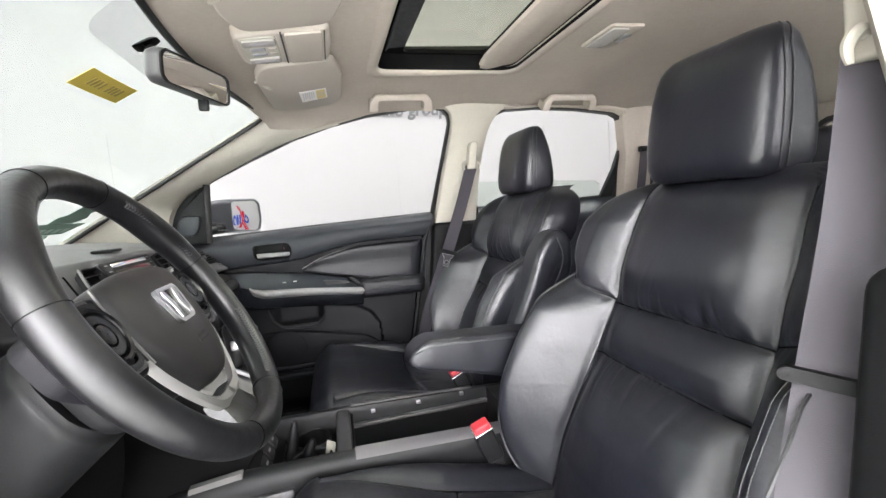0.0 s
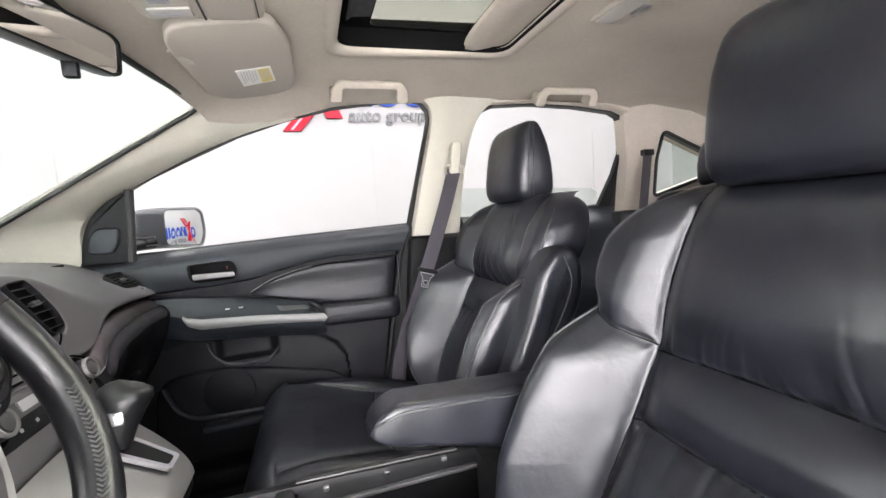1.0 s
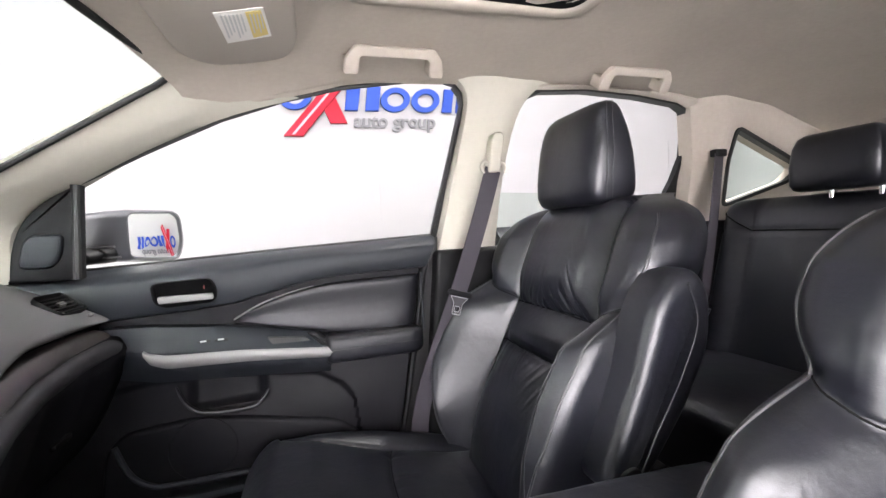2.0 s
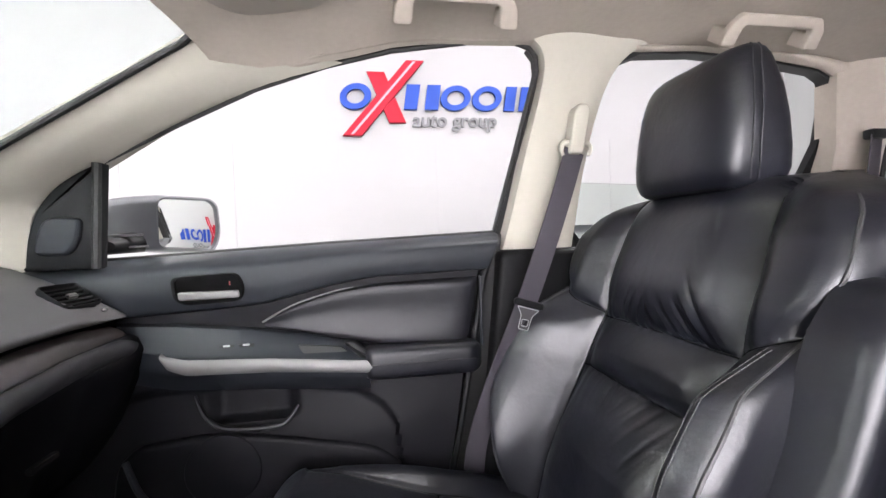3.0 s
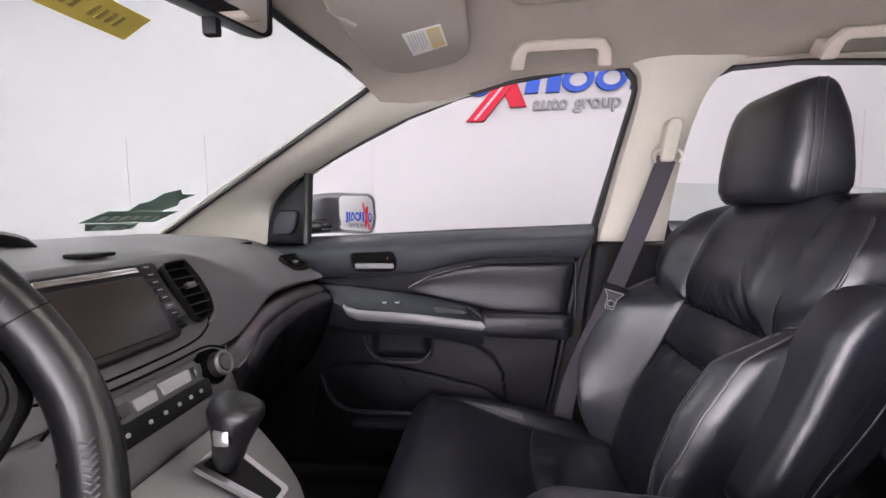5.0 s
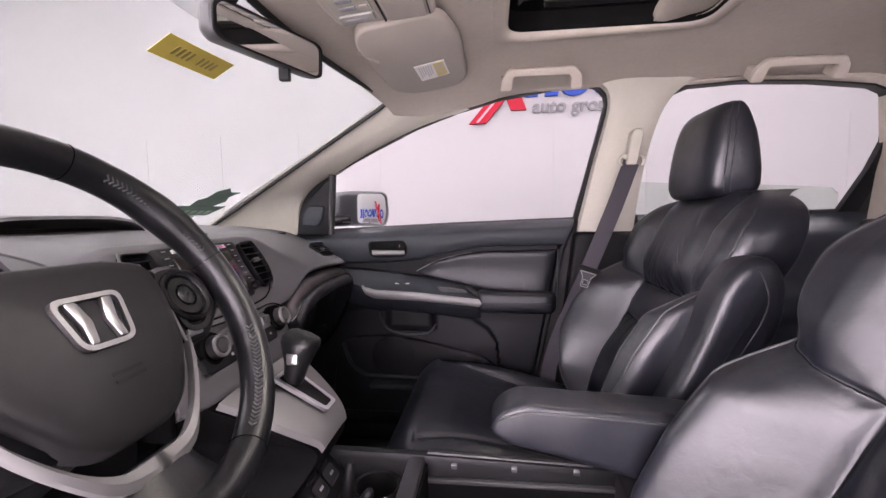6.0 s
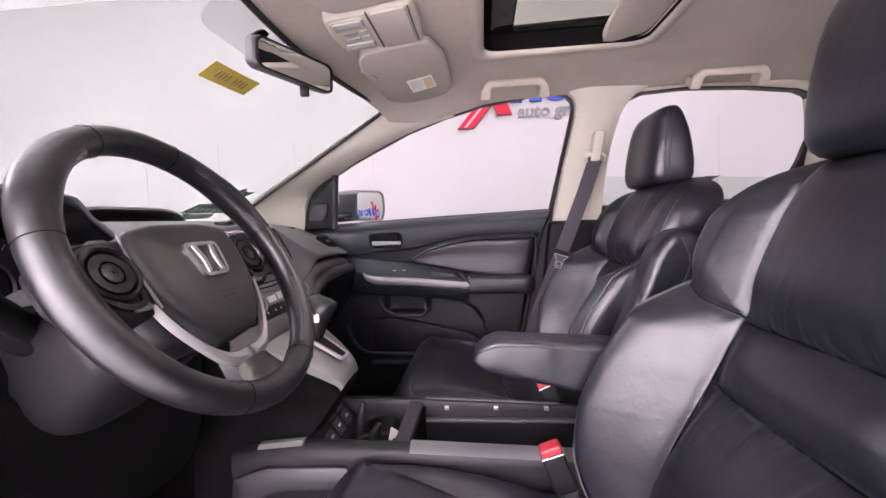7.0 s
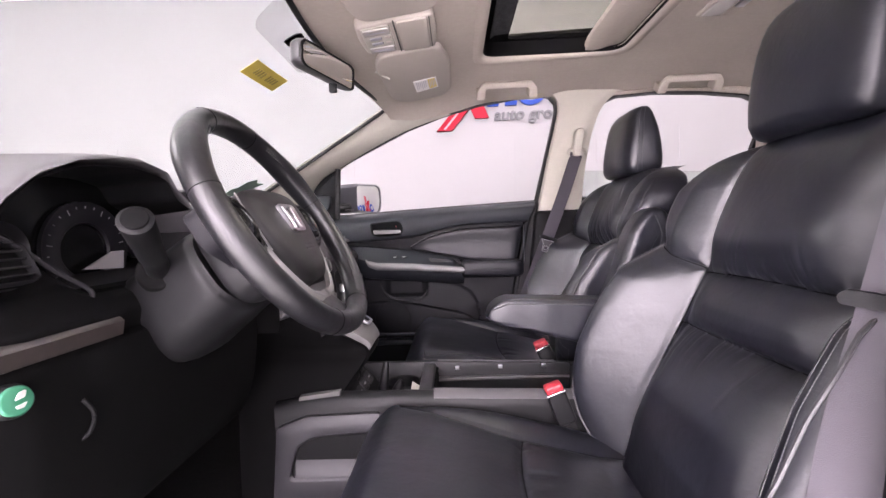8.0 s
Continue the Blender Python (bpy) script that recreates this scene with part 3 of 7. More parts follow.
def quarter(side):
    win = rounded([(1.325, 1.395), (1.315, 1.30), (1.335, 1.165), (1.60, 1.235), (1.64, 1.28)], 0.02, 7)
    out = [(1.150, 1.535), (1.212, 1.30), (1.222, 1.105), (1.45, 1.09), (1.75, 1.08), (1.93, 1.12), (1.93, 1.42), (1.70, 1.52), (1.41, 1.55)]
    out = radial(win, out)
    top = thing("quarter_panel", (1.55, side * 0.64, 0.42), "beige rear side trim round a small quarter window", "side panel", "rear side panels", "structure")
    face = lambda u, v, w: Vector((u, side * (0.655 - 0.28 * (v - 1.1) - 0.03 * step(1.5, 1.9, u) + 0.05 * step(1.30, 1.16, u - 0.12 * (1.3 - v)) + w), v))
    bm = bmesh.new()
    rings = [[(a[0] + (b[0] - a[0]) * f, a[1] + (b[1] - a[1]) * f) for a, b in zip(win, out)] for f in (0, 0.06, 0.2, 0.4, 0.55, 0.7, 0.8, 0.9, 1.0)]
    loft(bm, [[face(u, v, 0.05) for u, v in rings[0]]] + [[face(u, v, 0.004 if i == 0 else 0) for u, v in ring] for i, ring in enumerate(rings)] + [[face(u, v, 0.05) for u, v in rings[-1]]], True, False)
    obj("trim", bm, LINER, top, angle=60)
    bm = bmesh.new()
    hoop(bm, grown(win, -0.004), grown(win, 0.008), lambda u, v, w: face(u, v, w - 0.004), 0.02)
    obj("window_seal", bm, RUBBER, top, "black window edge")
    bm = bmesh.new()
    plate(bm, grown(win, 0.01), lambda u, v, w: face(u, v, w + 0.045), 0.004)
    g = obj("pane", bm, GLASS_T, top, "dark tinted glass")
    g.visible_shadow = False
    bm = bmesh.new()
    box(bm, 1.18, 1.95, side * 0.66 - 0.02, side * 0.66 + 0.04, 0.42, 1.118, 0.01)
    obj("lower_trim", bm, BLACK, top, "black plastic")


quarter(1)
quarter(-1)
tail = thing("tailgate", (1.95, 0, 0.42), "closed tailgate with a wide rear window", "tailgate", kind="structure")
win = rounded([(-0.40, 1.13), (0.40, 1.13), (0.35, 1.37), (-0.35, 1.37)], 0.06, 5)
out = rounded([(-0.70, 0.40), (0.70, 0.40), (0.62, 1.52), (-0.62, 1.52)], 0.02, 5)
face = lambda u, v, w: Vector((1.93 - 0.25 * (v - 1.1) + w, u, v))
bm = bmesh.new()
hoop(bm, win, out, face, 0.05)
obj("lining", bm, LINER, tail)
bm = bmesh.new()
hoop(bm, grown(win, -0.006), grown(win, 0.012), lambda u, v, w: face(u, v, w - 0.006), 0.02)
obj("window_seal", bm, RUBBER, tail, "black rubber seal")
bm = bmesh.new()
plate(bm, grown(win, 0.01), lambda u, v, w: face(u, v, w + 0.04), 0.004)
g = obj("pane", bm, GLASS_T, tail, "dark tinted glass")
g.visible_shadow = False

slab("cabin_floor", -1.05, 1.98, -0.70, 0.74, 0.34, 0.40, CARPET, "black carpeted floor of the car", "car floor")
slab("firewall", -1.12, -1.0, -0.74, 0.74, 0.34, 1.10, CARPET, "black lining at the front of the footwell", "firewall")
slab("door_sill", -0.62, 0.60, -0.76, -0.66, 0.36, 0.47, BLACK, "black plastic sill under the open driver's door", "door sill", 0.012)
slab("door_sill", -0.62, 0.60, 0.665, 0.80, 0.36, 0.46, BLACK, "black plastic sill under the passenger's door", "door sill", 0.012)
bm = bmesh.new()
door_sheet(bm, 0.585, 1.26, 0.45, 1.13, lambda x, z: -0.70 - 0.05 * step(1.07, 1.125, z), 8, 12, -0.03)
tagged(obj("rear_door_lining", bm, BLACK), "black plastic lining of the rear door behind the driver", "car door", kind="structure")
bm = bmesh.new()
hoop(bm, REAR_WIN, grown(REAR_WIN, 0.03), lambda u, v, w: Vector((u, -win_y(v) - w, v)), 0.03)
tagged(obj("rear_window_frame", bm, RUBBER), "black frame of the rear window behind the driver", "window frame", kind="structure")
for s in (-1, 1):
    bm = bmesh.new()
    box(bm, -1.12, -0.56, s * 0.72 - 0.02, s * 0.72 + 0.02, 0.36, 1.09)
    tagged(obj("footwell_side", bm, CARPET), "black carpeted side of the footwell", "side panel", kind="structure")

# ---- seats ----
S_Z = [0.55, 0.70, 0.87, 0.965, 1.05, 1.16]
S_V = [0.172, 0.168, 0.152, 0.147, 0.149, 0.140]


def seat_back_depth(v, z, worn=0.0, outer=1.0):
    """How far the cover stands in front of the back's plane; worn: how long and deep its gathers are; outer: the flatter bolster by the sill."""
    a = abs(v)
    s = lerp(z, S_Z, S_V)
    w = back_half(z)
    zs = 0.955 + (a - 0.145) * 0.46
    pb = lerp(z, [0.5, 0.6, 0.7, 0.8, 0.88, 0.95, 1.01], [0.065, 0.108, 0.136, 0.146, 0.138, 0.119, 0.084]) * (outer if v < 0 else 1)
    pw = lerp(z, [0.93, 1.03, 1.10, 1.15, 1.18], [0.040, 0.044, 0.038, 0.016, 0.0])
    k = step(zs + 0.018, zs - 0.050, z)
    t = step(s - 0.016, s + 0.082, a)
    tw = step(s - 0.012, s + 0.055, a)
    d = pw * tw + (pb * t - pw * tw) * k
    d += 0.012 * math.exp(-((z - 0.72) / 0.12) ** 2) * (1 - t) + 0.010 * (1 - (a / max(s, 0.01)) ** 2 if a < s else 0)
    d += 0.009 * step(0.95, 1.02, z) * step(1.18, 1.10, z)
    if a < s:
        # each panel is stuffed: fullest half way up
        d += lerp(z, [0.62, 0.70, 0.77, 0.83, 0.862, 0.870, 0.890, 0.911, 0.932, 0.953, 0.961, 0.99, 1.03, 1.07, 1.11, 1.15], [0, 0.013, 0.018, 0.011, 0, 0, 0.006, 0.0065, 0.005, 0, 0, 0.006, 0.010, 0.009, 0.005, 0]) * step(0, 0.08, s - a)
    side = [abs(a - s)]
    if a > s - 0.004:
        side.append(abs(z - zs) * 0.9)
    across = [abs(z - 0.957 + 0.006 * (a / s) ** 2), abs(z - 0.866 + 0.004 * (a / s) ** 2)] if a < s + 0.004 else [1]
    near, flat = min(side + across), min(across)
    d += 0.008 * (1 - math.exp(-min(side) / 0.020)) + (0.015 * (1 - math.exp(-flat / 0.024)) * step(-0.002, 0.05, s - a) if a < s else 0)
    d -= 0.0045 * math.exp(-(near / 0.0050) ** 2)
    if a < s:
        # gathers above the upper seam and below the lower one, longer on the worn seat
        reach = (0.018 + 0.050 * max(noise.noise(Vector((v * 24, 3.1 + worn, 0.4))) + 0.15, 0)) * (1 + 1.3 * worn)
        up, low = z - 0.957 + 0.006 * (a / s) ** 2, 0.866 - 0.004 * (a / s) ** 2 - z
        fade = (math.exp(-(up / reach) ** 2) if up > 0 else 0) + ((0.75 - 0.35 * worn) * math.exp(-(low / reach) ** 2) if low > 0 else 0)
        lean = v + (0.25 + 0.3 * worn) * max(up, low, 0) * math.copysign(1, v)
        d += (0.0062 + 0.002 * worn) * fade * (1 - (a / s) ** 6) * min(noise.noise(Vector((lean * 62, z * 7, 1.7 + worn))) + 0.5 * noise.noise(Vector((lean * 130, z * 8, 4.2))), 0.15)
        d += 0.0018 * noise.noise(Vector((v * 13, z * 11, 7.7 + worn)))
        if up > 0:
            d += 0.0045 * worn * step(0.0, 0.03, up) * step(0.17, 0.06, up) * (1 - (a / s) ** 4) * min(noise.noise(Vector((v * 34 + 1.5 * z, z * 4, 2.9))), 0.12)
    else:
        d += 0.0022 * noise.noise(Vector((v * 16, z * 9, 5.3 + worn)))
        d += 0.0016 * math.exp(-((z - zs) / 0.03) ** 2) * min(noise.noise(Vector((v * 70, z * 40, 0.9 + worn))), 0.1)
    edge = 0.038 + 0.010 * k
    q = max((a - (w - edge)) / edge, 0)
    d -= 0.055 * (1 - math.sqrt(max(1 - min(q, 1) ** 2, 0)))
    return d


B_Z = [0.5, 0.58, 0.66, 0.74, 0.82, 0.92, 0.975, 1.003, 1.03, 1.06, 1.10, 1.13, 1.15, 1.165, 1.178]
B_W = [0.19, 0.208, 0.238, 0.258, 0.268, 0.266, 0.259, 0.249, 0.265, 0.275, 0.272, 0.257, 0.231, 0.192, 0.14]


def back_half(z):
    return sum(lerp(z + o, B_Z, B_W) for o in (-0.010, -0.005, 0.0, 0.005, 0.010)) / 5


def plane_x(z):
    return 0.139 + 0.38 * z


def cushion_shape(x):
    """The cushion's nose fraction, half width and middle height at x."""
    f = max((-0.055 - x) / 0.087, 0)
    nose = 0.10 * (1 - math.sqrt(max(1 - min(f, 1) ** 2, 0)))
    wv = 0.262 - 0.05 * f ** 3 - 0.02 * step(0.25, 0.4, x)
    base = lerp(x, [-0.15, -0.08, 0.0, 0.1, 0.2, 0.3, 0.4], [0.690, 0.694, 0.684, 0.660, 0.634, 0.610, 0.60]) - nose
    return f, wv, base


def cushion_z(x, a, v):
    f, wv, base = cushion_shape(x)
    s = lerp(x, [-0.1, 0.02, 0.15, 0.38], [0.235, 0.20, 0.172, 0.165])
    z = base + 0.017 * step(s - 0.01, s + 0.075, a) * step(-0.10, 0.10, x)
    lines = [abs(a - s) if x > -0.07 else 1]
    if a < s:
        lines += [abs(x - 0.150 - 0.02 * (a / s) ** 2)]
    near = min(lines)
    z += 0.007 * (1 - math.exp(-near / 0.025)) - 0.004 * math.exp(-(near / 0.006) ** 2) + 0.003 * noise.noise(Vector((x * 9, v * 9, 2.2)))
    if a < s and x > 0.15:
        z += 0.0035 * math.exp(-((x - 0.17) / 0.03) ** 2) * min(noise.noise(Vector((v * 60, x * 8, 5.1))), 0.1)
    q = max((a - (wv - 0.06)) / 0.06, 0)
    return z - 0.06 * (1 - math.sqrt(max(1 - min(q, 1) ** 2, 0)))


def front_seat(label, worn, outer, slim=0.0):
    hy = -0.362
    depth = lambda v, z: seat_back_depth(v, z, worn, outer)
    seat = thing("front_seat", (0.15, -0.37, 0.40), label, "car seat", "front seats")
    yc = -0.37
    foot = lambda v, z: v * (1 - slim * step(0.84, 0.68, z) * step(0.15, 0.25, v))
    # backrest cover
    bm = bmesh.new()
    loops = []
    zs = span(0.50, 1.150, 190) + [1.156, 1.161, 1.166, 1.170, 1.173, 1.1755]
    for z in zs:
        w = back_half(z)
        top = max((z - 1.135) / 0.042, 0)
        soft = 0.05 * (1 - math.sqrt(max(1 - min(top, 1) ** 2, 0)))
        x0 = plane_x(z)
        ring = []
        for i in range(261):
            q = -1 + 2 * i / 260
            v = w * (q * 1.12 - 0.12 * q ** 3)
            ring.append(Vector((x0 - depth(v, z) + soft, yc + foot(v, z), z)))
        t = 0.115 - 0.035 * step(0.8, 1.17, z) - soft * 0.8
        for i in range(1, 20):
            a = math.pi * i / 20
            ring.append(Vector((x0 + 0.045 + (t - 0.045) * math.sin(a) ** 0.7, yc + foot(w * math.copysign(abs(math.cos(a)) ** 0.75, math.cos(a)), z), z)))
        loops.append(ring)
    loft(bm, loops)
    obj("backrest_cover", bm, LEATHER, seat, angle=60)
    # cushion
    bm = bmesh.new()
    loops = []
    for x in span(-0.142, 0.40, 160):
        f, wv, base = cushion_shape(x)
        ring = []
        for i in range(181):
            v = wv * (-1 + 2 * i / 180)
            z = cushion_z(x, abs(v), v)
            ring.append(Vector((x, yc + v, z)))
        low = 0.50 + 0.02 * f
        ring += [Vector((x + 0.004, yc + wv, 0.56)), Vector((x + 0.01, yc + wv - 0.01, low)), Vector((x + 0.01, yc - wv + 0.01, low)), Vector((x + 0.004, yc - wv, 0.56))]
        loops.append(ring)
    loft(bm, loops)
    obj("cushion", bm, LEATHER, seat, angle=60)
    # head restraint
    bm = bmesh.new()
    loops = []
    rows = [(1.163, 0.556, 0.625, 0.102), (1.166, 0.546, 0.636, 0.110), (1.174, 0.538, 0.646, 0.117), (1.19, 0.533, 0.652, 0.122), (1.22, 0.534, 0.652, 0.124), (1.26, 0.540, 0.647, 0.124), (1.30, 0.548, 0.639, 0.121),
            (1.325, 0.555, 0.631, 0.116), (1.343, 0.563, 0.624, 0.112), (1.354, 0.571, 0.618, 0.106), (1.361, 0.579, 0.612, 0.098), (1.364, 0.588, 0.605, 0.086)]
    for z, xa, xb, hw in rows:
        cx, hd = (xa + xb) / 2, (xb - xa) / 2
        loops.append([Vector((cx + hd * math.copysign(abs(math.cos(a)) ** 0.5, math.cos(a)) - 0.006 * (1 - (math.sin(a)) ** 2) * (math.cos(a) < 0), hy + 0.92 * hw * math.copysign(abs(math.sin(a)) ** 0.46, math.sin(a)), z)) for a in [2 * math.pi * i / 56 for i in range(56)]])
    loft(bm, loops)
    hr = obj("headrest", bm, LEATHER, seat, angle=70)
    for s in (-1, 1):
        bm = bmesh.new()
        for off in (0.0, 0.012):
            pts = []
            for z, xa, xb, hw in rows[2:-1]:
                x = xa + (xb - xa) * 0.26 + off
                c = (x - (xa + xb) / 2) / ((xb - xa) / 2)
                yy = hw * (1 - abs(c) ** 4.0) ** 0.23
                pts.append((x, hy + s * (0.92 * yy + 0.0008), z))
            tube(bm, smooth_path(pts, 4), 0.0010, 6)
        part("seam", bm, SEAM, hr, "double stitched seam")
        bm = bmesh.new()
        tube(bm, [(0.60, yc + s * 0.055, 1.10), (0.60, yc + s * 0.055, 1.19)], 0.006, 12)
        obj("headrest_post", bm, CHROME, seat, "chrome post")
    # piping along the bolsters
    for s in (-1, 1):
        bm = bmesh.new()
        pts = []
        for z in span(0.58, 1.14, 60):
            v = back_half(z) - 0.012
            pts.append((plane_x(z) - depth(v, z) + max((z - 1.135) / 0.042, 0) ** 2 * 0.012 - 0.001, yc + foot(s * v, z), z))
        tube(bm, pts, 0.0022, 6)
        obj("bolster_seam", bm, SEAM, seat, "raised seam")
    bm = bmesh.new()
    for off in (0.072, 0.080):
        for z in span(0.62, 0.985, 105):
            v = -(lerp(z, S_Z, S_V) + off)
            p, q = (Vector((plane_x(h) - depth(v, h) - 0.0005, yc + v, h)) for h in (z, z + 0.0026))
            tube(bm, [p, q], 0.0007, 4)
    tagged(obj("stitching", bm, STITCH, seat, "double row of grey stitches"), kind="stuff")
    # dark seam lines of the cover
    on = lambda v, z: (plane_x(z) - depth(v, z) - 0.0004, yc + foot(v, z), z)
    for s in (-1, 1):
        bm = bmesh.new()
        tube(bm, [on(s * lerp(z, S_Z, S_V), z) for z in span(0.58, 1.145, 90)], 0.0013, 6)
        obj("seam", bm, VOID, seat, "dark seam")
        bm = bmesh.new()
        s0 = lerp(0.955, S_Z, S_V)
        tube(bm, [on(s * a, 0.955 + (a - 0.145) * 0.46) for a in span(s0, 0.250, 40)], 0.0012, 6)
        obj("seam", bm, VOID, seat, "dark seam")
        bm = bmesh.new()
        pts = []
        for x in span(-0.06, 0.30, 50):
            a = lerp(x, [-0.1, 0.02, 0.15, 0.38], [0.235, 0.20, 0.172, 0.165])
            pts.append((x, yc + s * a, cushion_z(x, a, s * a) + 0.0004))
        tube(bm, pts, 0.0013, 6)
        obj("seam", bm, VOID, seat, "dark seam")
    for z0, k in ((0.957, 0.006), (0.866, 0.004)):
        bm = bmesh.new()
        s0 = lerp(z0, S_Z, S_V)
        tube(bm, [on(v, z0 - k * (v / s0) ** 2) for v in span(-s0, s0, 60)], 0.0013, 6)
        obj("seam", bm, VOID, seat, "dark seam")
    bm = bmesh.new()
    tube(bm, [(0.150 + 0.02 * (v / 0.172) ** 2, yc + v, cushion_z(0.150 + 0.02 * (v / 0.172) ** 2, abs(v), v) + 0.0004) for v in span(-0.170, 0.170, 50)], 0.0013, 6)
    obj("seam", bm, VOID, seat, "dark seam")
    # ribs along the cushion's sides
    for s in (-1, 1):
        bm = bmesh.new()
        for z, r in ((0.596, 0.003), (0.584, 0.003), (0.572, 0.003)):
            tube(bm, [(x, yc + s * (cushion_shape(x)[1] - 0.0005), z - 0.012 * step(0.0, 0.3, x)) for x in span(-0.10, 0.28, 40)], r, 8)
        obj("side_rib", bm, LEATHER, seat, "ribbed leather edge")
    # base
    bm = bmesh.new()
    box(bm, -0.05, 0.42, yc - 0.235, yc + 0.235, 0.42, 0.54, 0.02)
    obj("seat_base", bm, BLACK, seat, "black plastic base")
    for s in (-1, 1):
        bm = bmesh.new()
        box(bm, -0.12, 0.46, yc + s * 0.19 - 0.02, yc + s * 0.19 + 0.02, 0.395, 0.43, 0.004)
        obj("slide_rail", bm, STEEL, seat, "steel slide rail")
        bm = bmesh.new()
        disc(bm, (0.405, yc + s * 0.272, 0.60), (0, s, 0), 0.042, 0.05, 28, 0.008)
        obj("hinge_cover", bm, BLACK, seat, "round black plastic cover")
    return seat


driver_seat = front_seat("black leather driver's seat with its armrest lowered", 0.0, 0.80)
OFF = Vector((0.030, 0.745, 0.012))
passenger_seat = front_seat("black leather front passenger seat with its armrest folded up", 1.0, 1.0, 0.17)
passenger_seat.location += OFF


def armrest_down(seat):
    bm = bmesh.new()
    loops = []
    for x in span(0.118, 0.46, 70):
        f = max((0.165 - x) / 0.047, 0)
        r = 1 - math.sqrt(max(1 - min(f, 1) ** 2, 0))
        zt = lerp(x, [0.118, 0.165, 0.34, 0.46], [0.885, 0.893, 0.884, 0.875]) - 0.035 * r
        zb = lerp(x, [0.118, 0.2, 0.34, 0.46], [0.838, 0.822, 0.785, 0.765]) + 0.02 * r
        cy, hw = -0.066, 0.037 - 0.012 * r
        cz, hz = (zt + zb) / 2, (zt - zb) / 2
        loops.append([Vector((x, cy + (hw + 0.0012 * noise.noise(Vector((x * 20, a * 2, 3.3)))) * math.copysign(abs(math.cos(a)) ** 0.26, math.cos(a)), cz + (hz + 0.0016 * noise.noise(Vector((x * 28, math.cos(a) * 2, 8.1)))) * math.copysign(abs(math.sin(a)) ** 0.32, math.sin(a)))) for a in [2 * math.pi * i / 56 for i in range(56)]])
    loft(bm, loops)
    arm = obj("armrest", bm, LEATHER, seat, angle=70)
    for y in (-0.104, -0.028):
        bm = bmesh.new()
        tube(bm, smooth_path([(0.155, y + 0.004 * (1 if y < -0.06 else -1), 0.842), (0.128, y + 0.008 * (1 if y < -0.06 else -1), 0.862), (0.150, y, 0.878), (0.20, y, 0.882), (0.44, y, 0.868)], 5), 0.0018, 6)
        part("seam", bm, SEAM, arm, "raised seam")
    return arm


armrest_down(driver_seat)


def armrest_up(seat):
    bm = bmesh.new()
    o = rounded([(0.395, 0.80), (0.43, 0.765), (0.475, 0.80), (0.54, 0.88), (0.585, 0.96), (0.59, 1.035), (0.565, 1.075), (0.525, 1.07), (0.49, 1.03), (0.455, 0.93)], 0.03, 4)
    plate(bm, o, lambda u, v, w: Vector((u, 0.052 + w, v)), 0.066, 0.022, 4)
    arm = obj("armrest", bm, LEATHER, seat, angle=70)
    bm = bmesh.new()
    path = smooth_path([(0.54, 1.055, 0), (0.555, 1.0, 0), (0.525, 0.93, 0), (0.48, 0.86, 0), (0.445, 0.80, 0)], 6)
    tube(bm, [(p.x, 0.0525, p.y) for p in path], 0.0018, 6, up=(0, 1, 0))
    part("seam", bm, SEAM, arm, "raised seam")
    bm = bmesh.new()
    disc(bm, (0.435, 0.049, 0.805), (0, -1, 0), 0.019, 0.01, 24, 0.004)
    part("pivot_cap", bm, BLACK, arm, "round black cap")


armrest_up(passenger_seat)

# rear bench
bench = thing("rear_bench", (1.1, 0, 0.40), "black leather rear bench seat with head restraints", "car seat")
for y0, y1 in ((-0.60, 0.12), (0.125, 0.61)):
    bm = bmesh.new()
    loops = []
    for z in span(0.66, 1.165, 50) + [1.172, 1.177]:
        top = max((z - 1.135) / 0.042, 0)
        soft = 0.03 * (1 - math.sqrt(max(1 - min(top, 1) ** 2, 0)))
        x0 = 1.18 + (z - 0.66) * 0.30 + soft
        ring = []
        for i in range(41):
            t = -1 + 2 * i / 40
            y = (y0 + y1) / 2 + t * ((y1 - y0) / 2 - soft)
            g = min(abs(abs(t) - 0.62) * 0.2, abs(z - 1.085))
            d = 0.03 * step(0.5, 0.85, abs(t)) - 0.006 * math.exp(-(g / 0.007) ** 2) - 0.03 * max((abs(t) - 0.9) / 0.1, 0) ** 2
            ring.append(Vector((x0 - d, y, z)))
        ring += [Vector((x0 + 0.11 - 2 * soft, y1 - soft, z)), Vector((x0 + 0.11 - 2 * soft, y0 + soft, z))]
        loops.append(ring)
    loft(bm, loops)
    obj("backrest", bm, LEATHER, bench, angle=60)
    swell = lambda t: 0.03 * step(0.5, 0.85, abs(t)) - 0.03 * max((abs(t) - 0.9) / 0.1, 0) ** 2
    on = lambda t, z: (1.18 + (z - 0.66) * 0.30 - swell(t) - 0.0005, (y0 + y1) / 2 + t * (y1 - y0) / 2, z)
    for pts in ([on(t, 1.085) for t in span(-0.62, 0.62, 30)], [on(t, 1.085 + (t - 0.62) * 0.16) for t in span(0.62, 0.97, 16)], [on(t, 1.085 - (t + 0.62) * 0.16) for t in span(-0.97, -0.62, 16)]):
        bm = bmesh.new()
        tube(bm, pts, 0.0020, 6)
        obj("seam", bm, VOID, bench, "dark seam")
    bm = bmesh.new()
    box(bm, 0.80, 1.24, y0, y1, 0.55, 0.735, 0.045, 4)
    obj("cushion", bm, LEATHER, bench)
